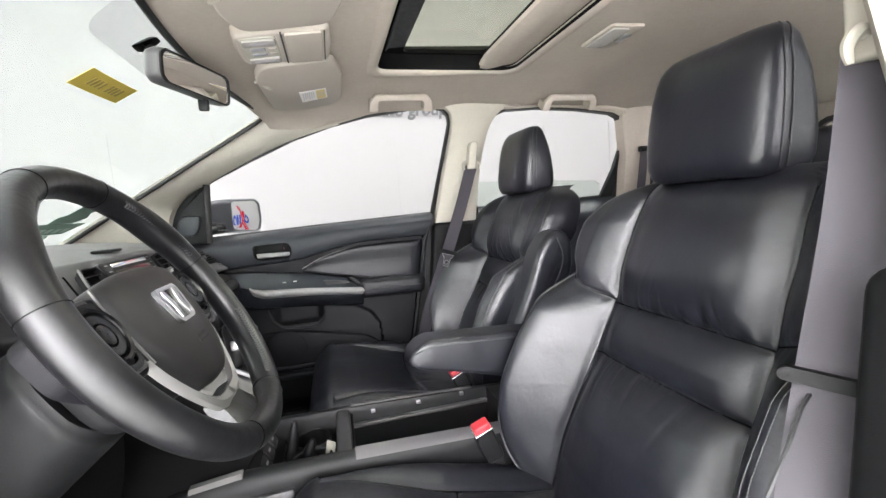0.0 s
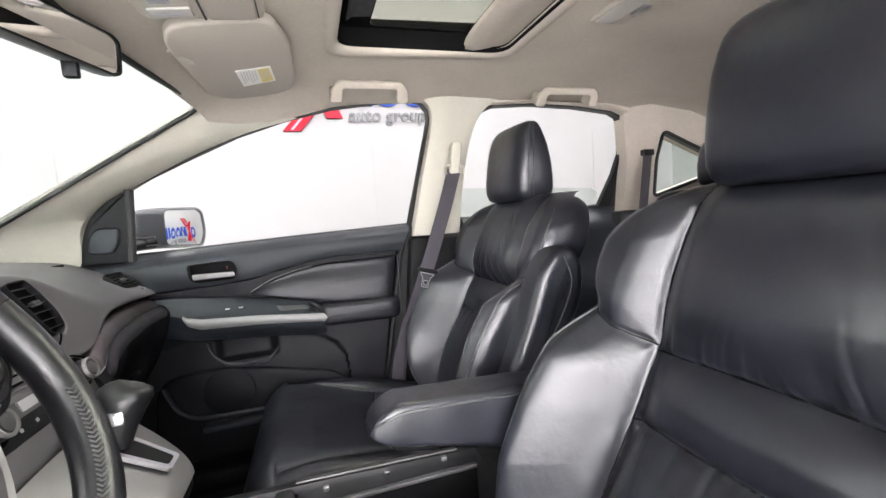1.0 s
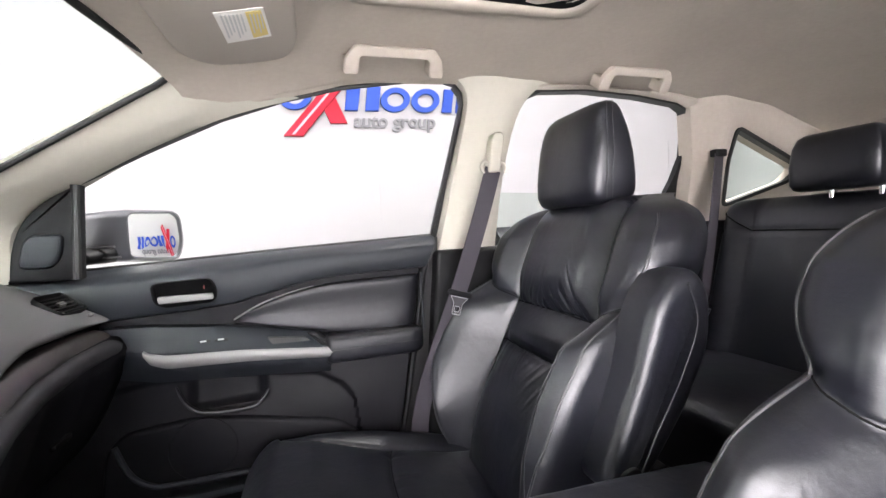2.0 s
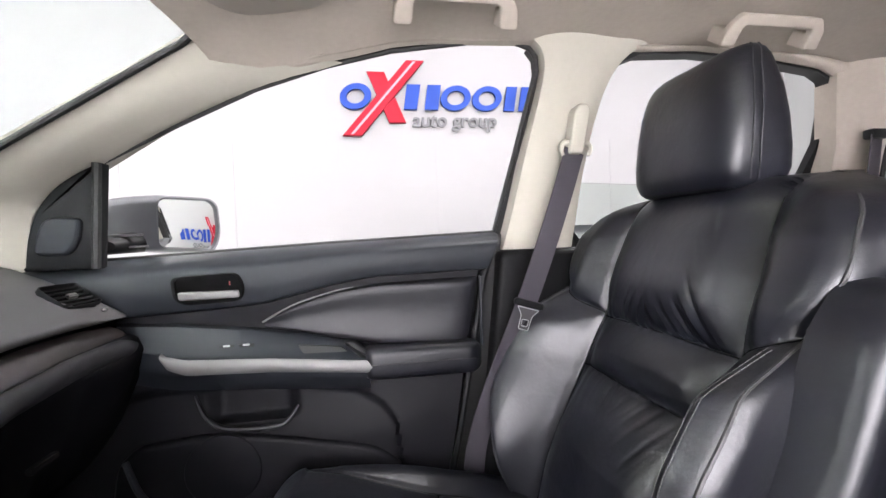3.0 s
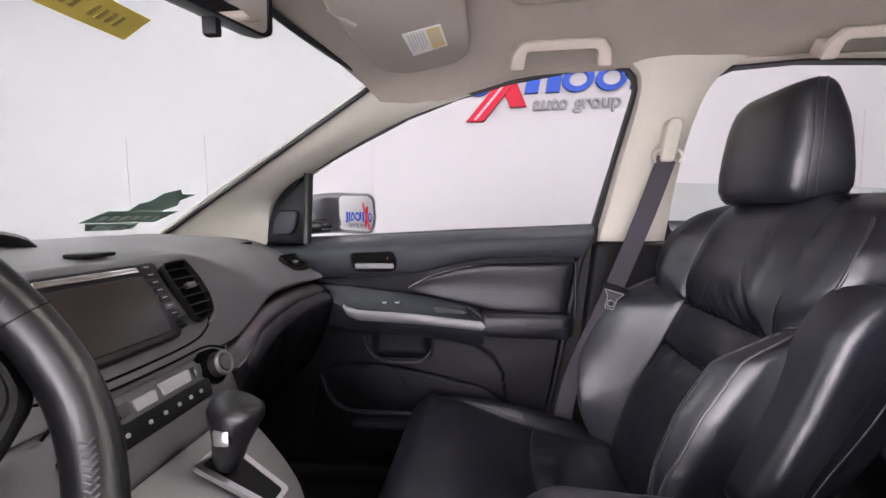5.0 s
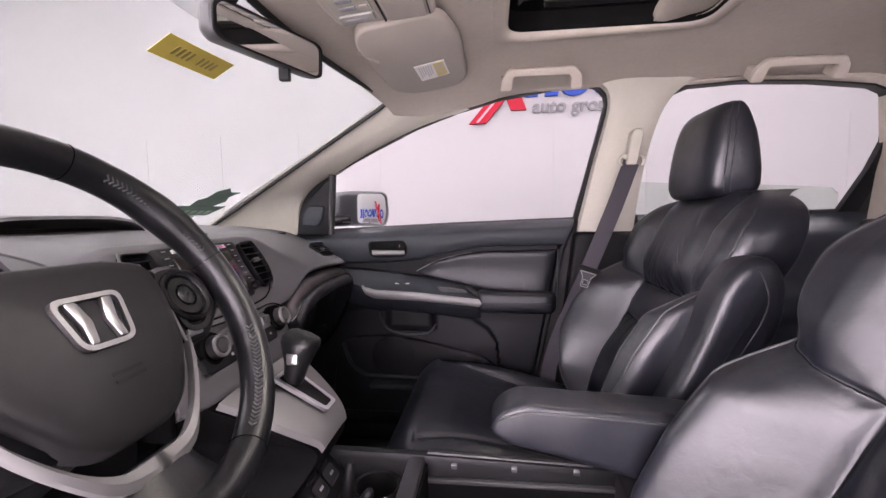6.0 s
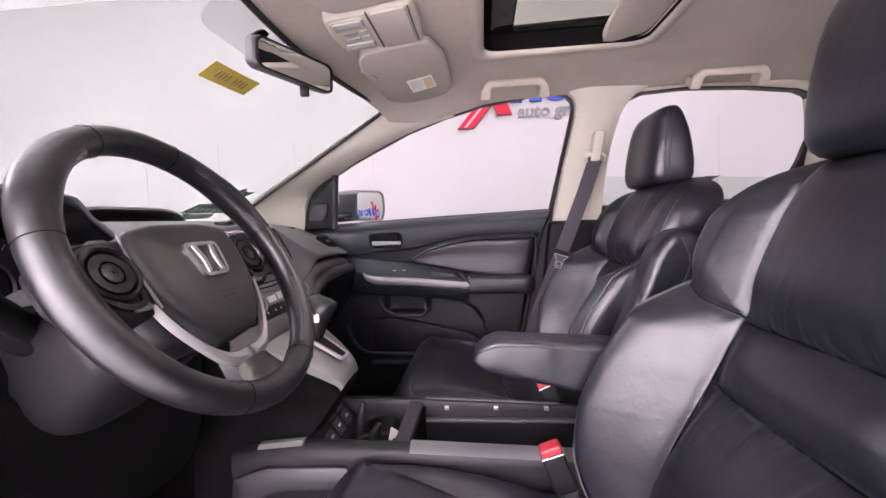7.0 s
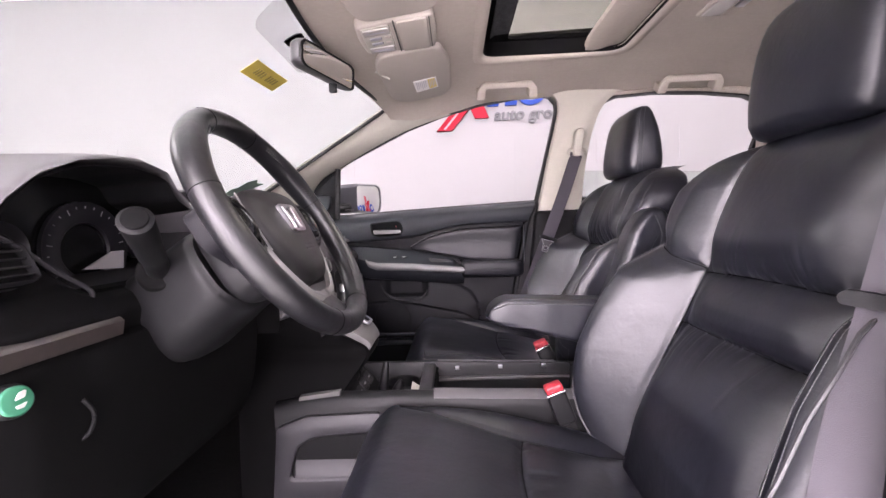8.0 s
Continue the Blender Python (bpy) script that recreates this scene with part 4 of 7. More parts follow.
for yc in (0.295, -0.295, 0.0):
    bm = bmesh.new()
    loops = []
    low = 0.02 if yc else -0.02
    for z, xa, xb, hw in ((1.19, 1.30, 1.38, 0.085), (1.195, 1.29, 1.39, 0.10), (1.21, 1.285, 1.395, 0.108), (1.26, 1.287, 1.39, 0.110), (1.31, 1.295, 1.38, 0.104), (1.335, 1.305, 1.37, 0.094), (1.345, 1.32, 1.355, 0.08)):
        loops.append([Vector(((xa + xb) / 2 + (xb - xa) / 2 * math.copysign(abs(math.cos(a)) ** 0.4, math.cos(a)), yc * 1.09 + 0.92 * hw * math.copysign(abs(math.sin(a)) ** 0.45, math.sin(a)), 1.19 + (z - 1.19) * 0.95 + low - 0.026)) for a in [2 * math.pi * i / 40 for i in range(40)]])
    loft(bm, loops)
    obj("headrest", bm, LEATHER, bench, angle=70)
    for s in (-1, 1):
        bm = bmesh.new()
        tube(bm, [(1.345, yc + s * 0.05, 1.12), (1.345, yc + s * 0.05, 1.21)], 0.006, 10)
        obj("headrest_post", bm, CHROME, bench, "chrome post")

# ---- front passenger door ----
door = thing("front_door", (0.0, 0.72, 0.42), "closed front passenger door with grey and black lining, window lowered", "car door", kind="structure")


def door_rear(z):
    return lerp(z, [0.46, 0.69, 1.05, 1.13], [0.215, 0.268, 0.338, 0.384])


def seam_z(x):
    return lerp(x, [-0.60, -0.374, -0.2, -0.11, -0.04, 0.02, 0.1, 0.36], [0.975, 0.990, 0.997, 1.003, 1.019, 1.033, 1.045, 1.049])


def sill_z(x):
    return lerp(x, [-0.46, 0.0, 0.386], [1.100, 1.118, 1.130])


bm = bmesh.new()


def lining(u, z):
    x = -0.60 + (door_rear(z) + 0.60) * u
    y = 0.676 - 0.012 * math.sin(math.pi * min(max((z - 0.46) / 0.45, 0), 1))
    bulge = step(0.12, 0.02, abs(z - 0.70)) * step(0.30, 0.1, x) * step(-0.62, -0.5, x)
    scoop = step(0.010, -0.010, z - lerp(x, [-0.6, -0.3, -0.04, 0.055, 0.109, 0.135, 0.15], [0.80, 0.85, 0.834, 0.818, 0.784, 0.745, 0.60]))
    dent = step(-0.235, -0.205, x) * step(-0.055, -0.085, x) * step(0.772, 0.784, z) * step(0.850, 0.838, z)
    return Vector((x, y - 0.01 * bulge + 0.022 * dent + 0.010 * scoop + 0.03 * step(0.985, 1.0, u), z))


sheet(bm, lining, span(0, 1, 130), span(0.44, 1.06, 150), (0, 0.04, 0))
obj("lining", bm, DOOR_LOW, door, "black grained plastic, darkened for the low shade")
bm = bmesh.new()


def upper(u, t):
    x = -0.60 + (lerp(t, [0, 1], [0.338, 0.386]) + 0.60) * u
    z0, z1 = seam_z(x), sill_z(x)
    z = z0 + (z1 - z0) * min(t / 0.8, 1.0) if t < 0.8 else z1
    y = 0.664 - 0.008 * math.sin(math.pi * min(t / 0.7, 1)) + 0.016 * step(0.0, 0.06, 0.06 - t)
    if t > 0.55:
        k = (t - 0.55) / 0.45
        y = 0.664 - 0.008 * math.sin(math.pi * min(t / 0.7, 1)) + 0.095 * k ** 2
        z = z0 + (z1 - z0) * (0.6875 + 0.3125 * math.sin(math.pi / 2 * k))
    return Vector((x, y, z))


sheet(bm, upper, span(0, 1, 50), span(0, 1, 40), (0, 0.03, -0.002))
obj("upper_panel", bm, DOOR, door, "satin dark grey plastic")
# leather insert with a bright edge line
bm = bmesh.new()


def padded(u, t):
    x0 = -0.115 + 0.433 * u
    top = lerp(x0, [-0.115, -0.05, 0.02, 0.10, 0.318], [0.974, 1.003, 1.022, 1.033, 1.037])
    low = lerp(x0, [-0.115, 0.0, 0.12, 0.285, 0.318], [0.962, 0.934, 0.908, 0.893, 0.892])
    x = x0 - 0.030 * u ** 3 * (1 - t)
    puff = (max(1 - abs(2 * t - 1) ** 5, 0) * max(1 - abs(2 * u - 1) ** 9, 0)) ** 0.5
    dish = 0.010 * math.sin(math.pi * t) * math.sin(math.pi * u) ** 0.5
    return Vector((x, 0.664 - 0.013 * puff + dish + 0.10 * max(0, -x - 0.06), low + (top - low) * t))


sheet(bm, padded, span(0, 1, 60), span(0, 1, 30), (0, 0.02, 0))
obj("insert_panel", bm, PAD, door, "black leather pad")
bm = bmesh.new()
path = smooth_path([(-0.117, 0.661, 0.971), (-0.055, 0.652, 1.003), (0.018, 0.649, 1.024), (0.06, 0.649, 1.031)], 8)
tube(bm, path, [0.0022 - 0.0012 * i / (len(path) - 1) for i in range(len(path))], 6)
obj("bright_line", bm, SILVER, door, "thin silver line")
bm = bmesh.new()
box(bm, 0.321, 0.327, 0.657, 0.67, 0.89, 1.040, 0.002)
obj("edge_strip", bm, DOOR, door, "grey strip")
# arm ledge
bm = bmesh.new()
loops = []
for x in span(-0.50, 0.085, 50):
    zt = lerp(x, [-0.5, -0.38, -0.28, -0.15, 0.0, 0.09], [0.975, 0.984, 0.978, 0.962, 0.935, 0.908])
    zf = lerp(x, [-0.5, -0.36, -0.28, -0.1, 0.09], [0.950, 0.945, 0.925, 0.910, 0.892])
    yf = lerp(x, [-0.5, -0.38, -0.28, 0.09], [0.665, 0.655, 0.640, 0.632])
    loops.append([Vector((x, 0.685, zt)), Vector((x, 0.668, zt)), Vector((x, 0.660, zt - 0.004)), Vector((x, (0.660 + yf) / 2, (zt + zf) / 2 - 0.004)), Vector((x, yf + 0.004, zf)), Vector((x, yf, zf - 0.004)), Vector((x, yf, zf - 0.034)), Vector((x, yf + 0.012, zf - 0.05)), Vector((x, 0.668, zf - 0.075)), Vector((x, 0.685, zf - 0.08))])
loft(bm, loops)
ledge = obj("arm_ledge", bm, DOOR, door, "satin grey ledge with switches")
bm = bmesh.new()
loops = []
for x in span(-0.292, 0.092, 40):
    zc = lerp(x, [-0.292, -0.282, -0.25, -0.1, 0.092], [0.922, 0.910, 0.899, 0.892, 0.8735])
    h = lerp(x, [-0.292, -0.28, -0.25, 0.05, 0.092], [0.006, 0.013, 0.0145, 0.012, 0.0125])
    yf = lerp(x, [-0.292, 0.092], [0.6375, 0.6275])
    loops.append([Vector((x, yf + 0.012, zc + h)), Vector((x, yf + 0.002, zc + h)), Vector((x, yf - 0.002, zc + h * 0.6)), Vector((x, yf - 0.003, zc)), Vector((x, yf - 0.001, zc - h * 0.7)), Vector((x, yf + 0.003, zc - h)), Vector((x, yf + 0.012, zc - h))])
loft(bm, loops)
obj("pull_trim", bm, SILVER, door, "long silver painted trim")
bm = bmesh.new()
loops = []
for x in span(0.072, 0.318, 36):
    e = min((x - 0.072) / 0.02, (0.318 - x) / 0.035, 1)
    r = math.sqrt(max(1 - (1 - e) ** 2, 0.02))
    zc = lerp(x, [0.07, 0.32], [0.872, 0.868])
    loops.append([Vector((x, 0.656 + 0.032 * r * math.copysign(abs(math.cos(a)) ** 0.5, math.cos(a)), zc + 0.005 + 0.034 * (0.5 + 0.5 * r) * math.copysign(abs(math.sin(a)) ** 0.6, math.sin(a)))) for a in [2 * math.pi * i / 24 for i in range(24)]])
loft(bm, loops)
pad = obj("armrest_pad", bm, PAD, door, "black leather armrest")
bm = bmesh.new()
tube(bm, [(x, 0.6245, 0.877 - 0.01 * (x - 0.07)) for x in span(0.09, 0.30, 20)], 0.0012, 5)
part("seam", bm, THREAD, pad, "grey seam")
bm = bmesh.new()
plate(bm, rounded([(0.035, 0.925), (0.055, 0.925), (0.10, 0.885), (0.085, 0.872)], 0.006, 3), lambda u, v, w: Vector((u, 0.634 + w, v)), 0.03, 0.005)
obj("pad_corner", bm, BLACK, door)
for x, mt in ((-0.180, PRINT), (-0.145, BLACK)):
    bm = bmesh.new()
    box(bm, x - 0.014, x + 0.014, 0.6465, 0.656, 0.926, 0.934, 0.002)
    part("switch", bm, BLACK, ledge, "black switch")
    bm = bmesh.new()
    box(bm, x - 0.006, x + 0.006, 0.6455, 0.6475, 0.931, 0.9345, 0.0005)
    part("mark", bm, PRINT, ledge, "pale printed mark")
bm = bmesh.new()
plate(bm, rounded([(-0.05, 0.925), (0.03, 0.915), (0.045, 0.905), (-0.04, 0.908)], 0.004, 2), lambda u, v, w: Vector((u, 0.641 + w, v)), 0.01)
part("grip_recess", bm, RUBBER, ledge, "dark grip recess")
# inner handle
bm = bmesh.new()
o = rounded([(-0.270, 1.068), (-0.265, 1.026), (-0.245, 1.015), (-0.150, 1.018), (-0.144, 1.045), (-0.156, 1.071)], 0.014, 5)
hoop(bm, grown(o, -0.006), o, lambda u, v, w: Vector((u, 0.6415 + w, v)), 0.02)
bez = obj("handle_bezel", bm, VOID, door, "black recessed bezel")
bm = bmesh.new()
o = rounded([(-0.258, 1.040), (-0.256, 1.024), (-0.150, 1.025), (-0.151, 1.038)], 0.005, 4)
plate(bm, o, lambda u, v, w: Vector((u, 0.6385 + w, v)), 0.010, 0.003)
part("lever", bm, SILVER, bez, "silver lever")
# Shallow plate: the recess's shade is its near-zero black.
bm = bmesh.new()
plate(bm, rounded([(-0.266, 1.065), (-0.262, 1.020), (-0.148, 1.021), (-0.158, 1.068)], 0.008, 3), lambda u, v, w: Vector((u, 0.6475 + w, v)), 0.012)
part("recess", bm, VOID, bez, "recess floor, its shade put into the black")
bm = bmesh.new()
box(bm, -0.170, -0.168, 0.6462, 0.648, 1.048, 1.056, 0.0005)
part("lock_mark", bm, RED_DIM, bez, "small red lock mark")
# pull pocket
bm = bmesh.new()
tube(bm, smooth_path([(-0.245, 0.662, 0.838), (-0.225, 0.655, 0.795), (-0.185, 0.650, 0.772), (-0.10, 0.650, 0.768), (-0.075, 0.655, 0.778), (-0.058, 0.664, 0.80)], 6), [0.002 + 0.004 * math.sin(math.pi * i / 30) for i in range(31)], 8)
obj("pocket_lip", bm, PAD, door, "moulded pocket edge")
# lower map pocket with the loudspeaker cover
bm = bmesh.new()
o = [(-0.42, 0.50), (-0.385, 0.72), (-0.35, 0.752), (-0.22, 0.762), (-0.10, 0.745), (0.10, 0.70), (0.20, 0.60), (0.18, 0.50)]
plate(bm, rounded(o, 0.04, 4), lambda u, v, w: Vector((u, 0.655 + w, v)), 0.03, 0.012, 4)
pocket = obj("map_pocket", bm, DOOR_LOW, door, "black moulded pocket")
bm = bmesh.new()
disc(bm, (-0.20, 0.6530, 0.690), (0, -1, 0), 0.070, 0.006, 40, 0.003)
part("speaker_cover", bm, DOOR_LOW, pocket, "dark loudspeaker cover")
bm = bmesh.new()
tube(bm, smooth_path([(-0.36, 0.640, 0.735), (-0.335, 0.634, 0.675), (-0.30, 0.630, 0.645), (-0.25, 0.629, 0.636), (-0.06, 0.629, 0.633)], 6), 0.006, 8)
part("pocket_rim", bm, DOOR, pocket, "moulded rim")
bm = bmesh.new()
box(bm, -0.27, 0.10, 0.615, 0.66, 0.595, 0.612, 0.005)
part("pocket_base", bm, DOOR, pocket, "moulded base")
# window frame, corner triangle
bm = bmesh.new()
edge = [Vector((u, win_y(v) - 0.002, v)) for u, v in FRONT_WIN]
tube(bm, edge, 0.0055, 8, True, up=(0, 1, 0))
back = [(0.386, 1.120), (0.400, 1.20), (0.416, 1.282), (0.430, 1.36), (0.441, 1.42), (0.447, 1.455), (0.441, 1.478), (0.424, 1.494)]
loft(bm, [[Vector((u - 0.001, win_y(v) + 0.001, v)), Vector((u + 0.028, win_y(v) - 0.001, v)), Vector((u + 0.028, win_y(v) + 0.02, v)), Vector((u - 0.001, win_y(v) + 0.02, v))] for u, v in back])
obj("window_frame", bm, RUBBER, door, "black rubber seal")
bm = bmesh.new()
sheet(bm, lambda t, z: Vector((door_rear(z) - 0.012 + 0.16 * t, 0.700 + 0.012 * math.sin(3 * t) + 0.03 * step(1.06, 1.12, z), z)), span(0, 1, 6), span(0.44, 1.125, 24), (0, 0.02, 0))
obj("door_edge", bm, RUBBER, door, "black door edge")
bm = bmesh.new()
tube(bm, [(door_rear(z) + 0.006, 0.694 + 0.03 * step(1.06, 1.12, z), z) for z in span(0.46, 1.10, 20)], 0.008, 8, up=(0, 1, 0))
obj("edge_seal", bm, BLACK, door, "grey rubber edge")
bm = bmesh.new()
sail = smooth_path([(-0.384, 1.284, 0), (-0.415, 1.269, 0), (-0.454, 1.243, 0), (-0.486, 1.205, 0), (-0.505, 1.154, 0), (-0.514, 1.09, 0)], 5)
plate(bm, [(-0.398, 1.09)] + [(p.x, p.y) for p in sail], lambda u, v, w: Vector((u, 0.662 + w, v)), 0.03, 0.005)
corner = obj("corner_cover", bm, LOW, door, "black triangular cover")
bm = bmesh.new()
plate(bm, rounded([(-0.493, 1.118), (-0.438, 1.116), (-0.421, 1.140), (-0.414, 1.184), (-0.468, 1.186), (-0.484, 1.166)], 0.014, 5), lambda u, v, w: Vector((u, 0.650 + w, v)), 0.03, 0.008, 4)
part("tweeter_cover", bm, DOOR, corner, "rounded grey loudspeaker cover", angle=18)
bm = bmesh.new()
tube(bm, [(-0.403, 0.668, 1.09), (-0.397, 0.668, 1.19), (-0.391, 0.668, 1.284)], 0.008, 8, up=(0, 1, 0))
part("divider_bar", bm, RUBBER, corner, "black upright bar")

bm = bmesh.new()
sheet(bm, lambda u, t: Vector((-0.399 + 0.013 * t + (0.002 - 0.003 * t) * u, 0.664 + 0.026 * u, 1.09 + 0.194 * t)), span(0, 1, 6), span(0, 1, 8), (-0.012, 0, 0))
part("corner_return", bm, BLACK, corner, "black inner side")

# ---- outside mirror ----
om = thing("wing_mirror", (-0.34, 0.86, 1.10), "dark grey wing mirror with convex mirror glass", "mirror")
g_n = Vector((0.848, -0.530, 0.0))
g_u = Vector((0.530, 0.848, 0.0))
g_c = Vector((-0.312, 0.848, 1.176))


def gm(u, v, w):
    return g_c + g_u * u + Vector((0, 0, v)) - g_n * w


glass_o = rounded([(-0.076, -0.051), (0.052, -0.060), (0.069, -0.02), (0.064, 0.043), (0.046, 0.056), (-0.073, 0.054)], 0.018, 5)
bm = bmesh.new()
loops = []
for w, sc, du in ((0.006, 0.9, 0.0), (-0.004, 1.02, 0.002), (-0.005, 1.07, 0.005), (0.002, 1.16, 0.009), (0.012, 1.20, 0.009), (0.05, 1.20, -0.006), (0.09, 1.12, -0.035), (0.12, 1.0, -0.056), (0.145, 0.80, -0.072), (0.16, 0.55, -0.082), (0.165, 0.25, -0.086)):
    loops.append([gm(u * sc * 0.97 + du, v * sc * 0.97, w) for u, v in glass_o])
loft(bm, loops)
obj("housing", bm, PAINT, om, "dark grey painted shell")
bm = bmesh.new()
bow = lambda u, v: gm(u, v, -0.0050 + (u * u + v * v) / (2 * 1.3))
k = len(glass_o)
loft(bm, [[bow(u * f, v * f) for u, v in glass_o] for f in span(0.02, 0.985, 24)] + [[gm(u * 0.985, v * 0.985, 0.002) for u, v in glass_o]])
obj("mirror_glass", bm, MIRROR, om, angle=30)
bm = bmesh.new()
loops = []
for t in span(0, 1, 8):
    c = Vector((-0.455, 0.735, 1.130)).lerp(Vector((-0.385, 0.82, 1.140)), t)
    hz = 0.018 + 0.006 * t
    loops.append([c + Vector((0.045 * math.cos(a), 0.01 * math.cos(a), hz * math.sin(a))) for a in [2 * math.pi * i / 16 for i in range(16)]])
loft(bm, loops)
obj("mirror_arm", bm, BLACK, om, "black plastic arm")
bm = bmesh.new()
box(bm, -0.445, -0.37, 0.765, 0.772, 1.150, 1.155, 0.002)
box(bm, -0.44, -0.36, 0.764, 0.772, 1.126, 1.130, 0.002)
obj("arm_rib", bm, SATIN, om)

sign((R1, 1.5, 0.4), lambda u, v, w: Vector((R1 - 0.05 + w, 2.0 - (u - 0.28) * 0.68, 1.08 + (v - 2.40) * 1.5)), "tall raised blue and red dealer sign on the back wall")

# ---- dashboard ----
dash = thing("dashboard", (-0.55, 0, 0.55), "dark grey moulded dashboard with silver and gloss trim", "dashboard")
P_SIDE = [(-0.97, 1.105), (-0.80, 1.128), (-0.64, 1.126), (-0.55, 1.112), (-0.505, 1.094), (-0.45, 1.070), (-0.40, 1.044), (-0.366, 1.024), (-0.353, 1.013), (-0.357, 1.004), (-0.380, 0.998)]
P_MID = [(-0.97, 1.105), (-0.80, 1.128), (-0.66, 1.130), (-0.54, 1.126), (-0.455, 1.118), (-0.405, 1.112), (-0.385, 1.104), (-0.352, 1.050), (-0.312, 0.985), (-0.306, 0.972), (-0.330, 0.965)]


def dash_profile(y):
    if y >= 0:
        k = 1 - step(0.15, 0.42, y)
    else:
        k = 1 - step(0.15, 0.26, -y)
    sag = -0.012 * step(0.50, 0.66, abs(y))
    return [Vector((a[0] + (b[0] - a[0]) * k, y, a[1] + (b[1] - a[1]) * k + sag * (1 if i < 9 else 0.4))) for i, (a, b) in enumerate(zip(P_SIDE, P_MID))]


def fine(pts, n=4):
    return smooth_path(pts, n)


bm = bmesh.new()
loops = []
for y in span(-0.20, 0.665, 60):
    p = fine(dash_profile(y))
    loops.append(p + [p[-1] + Vector((-0.06, 0, -0.03)), p[0] + Vector((0.02, 0, -0.12))])
loft(bm, loops)
obj("dash_pad", bm, SOFT, dash, "soft dark grey moulded top")
# driver's side with the hood over the dials
bm = bmesh.new()
loops = []
for y in span(-0.67, -0.20, 50):
    k = step(-0.605, -0.565, y) * step(-0.235, -0.285, y)
    rim = lerp(y, [-0.60, -0.566, -0.53, -0.476, -0.425, -0.371, -0.322, -0.303, -0.258, -0.22], [1.085, 1.105, 1.134, 1.157, 1.166, 1.168, 1.158, 1.132, 1.106, 1.10])
    base = [(-0.97, 1.105), (-0.80, 1.128), (-0.64, 1.128), (-0.55, 1.116), (-0.47, 1.103), (-0.41, 1.085), (-0.385, 1.07), (-0.38, 1.06), (-0.42, 1.055)]
    hood = [(-0.97, 1.105), (-0.80, 1.130), (-0.66, max(1.135, rim - 0.01)), (-0.55, rim + 0.005), (-0.47, rim + 0.004), (-0.41, rim + 0.001), (-0.389, rim - 0.003), (-0.391, rim - 0.008), (-0.45, rim - 0.010)]
    p = fine([Vector((a[0] + (b[0] - a[0]) * k, y, a[1] + (b[1] - a[1]) * k)) for a, b in zip(base, hood)])
    loops.append(p + [Vector((-0.56, y, lerp(k, [0, 1], [1.04, rim - 0.03]))), Vector((-0.95, y, 1.0))])
loft(bm, loops)
obj("instrument_hood", bm, SOFT, dash, "hooded grey top over the dials")
# inside of the instrument recess
bm = bmesh.new()
rim = rounded([(-0.560, 1.030), (-0.585, 1.058), (-0.568, 1.086), (-0.554, 1.103), (-0.53, 1.123), (-0.476, 1.143), (-0.425, 1.149), (-0.371, 1.150), (-0.322, 1.141), (-0.304, 1.112), (-0.27, 1.097), (-0.24, 1.080), (-0.235, 1.02), (-0.30, 0.998), (-0.505, 0.996)], 0.012, 3)
near_rim = lambda f, x: [Vector((x, -0.41 + (y + 0.41) * f, 1.075 + (z - 1.075) * f)) for y, z in rim]
loops = [near_rim(1.03, -0.394), near_rim(1.0, -0.388), near_rim(0.985, -0.392), near_rim(0.90, -0.497)]
loft(bm, loops, True, False)
recess = obj("instrument_recess", bm, BLACK, dash, "black recess")
bm = bmesh.new()
plate(bm, [(-0.41 + (y + 0.41) * 0.93, 1.075 + (z - 1.075) * 0.93) for y, z in rim], lambda u, v, w: Vector((-0.492 - w, u, v)), 0.01)
part("dial_plate", bm, DIAL, recess, "black dial plate")
for cy, cz, r in ((-0.367, 1.038, 0.072), (-0.488, 1.045, 0.036), (-0.272, 1.045, 0.026)):
    bm = bmesh.new()
    ring = [(math.cos(2 * math.pi * i / 40), math.sin(2 * math.pi * i / 40)) for i in range(40)]
    loft(bm, [[Vector((-0.490 + h, cy + a * f * r, cz + b * f * r)) for a, b in ring] for f, h in ((1.0, 0), (1.0, 0.006), (0.94, 0.004), (0.62, 0.002), (0.58, 0.003), (0.54, 0.0))], True, False)
    dial = part("dial", bm, DIAL_RING, recess, "dark grey dial ring")
bm = bmesh.new()
for i in range(21):
    a = math.radians(225 - 270 * i / 20)
    l = 0.008 if i % 4 == 0 else 0.003
    c0 = Vector((-0.4835, -0.367 + 0.0650 * math.cos(a), 1.038 + 0.0650 * math.sin(a)))
    c1 = Vector((-0.4835, -0.367 + (0.0650 - l) * math.cos(a), 1.038 + (0.0650 - l) * math.sin(a)))
    tube(bm, [c0, c1], 0.0008, 4, up=(1, 0, 0))
part("scale_marks", bm, PRINT, recess, "pale scale marks")
bm = bmesh.new()
plate(bm, [(-0.386, 1.011), (-0.315, 1.006), (-0.312, 1.034), (-0.332, 1.034)], lambda u, v, w: Vector((-0.476 - w, u, v)), 0.004)
part("trip_display", bm, LCD, recess, "pale grey display")
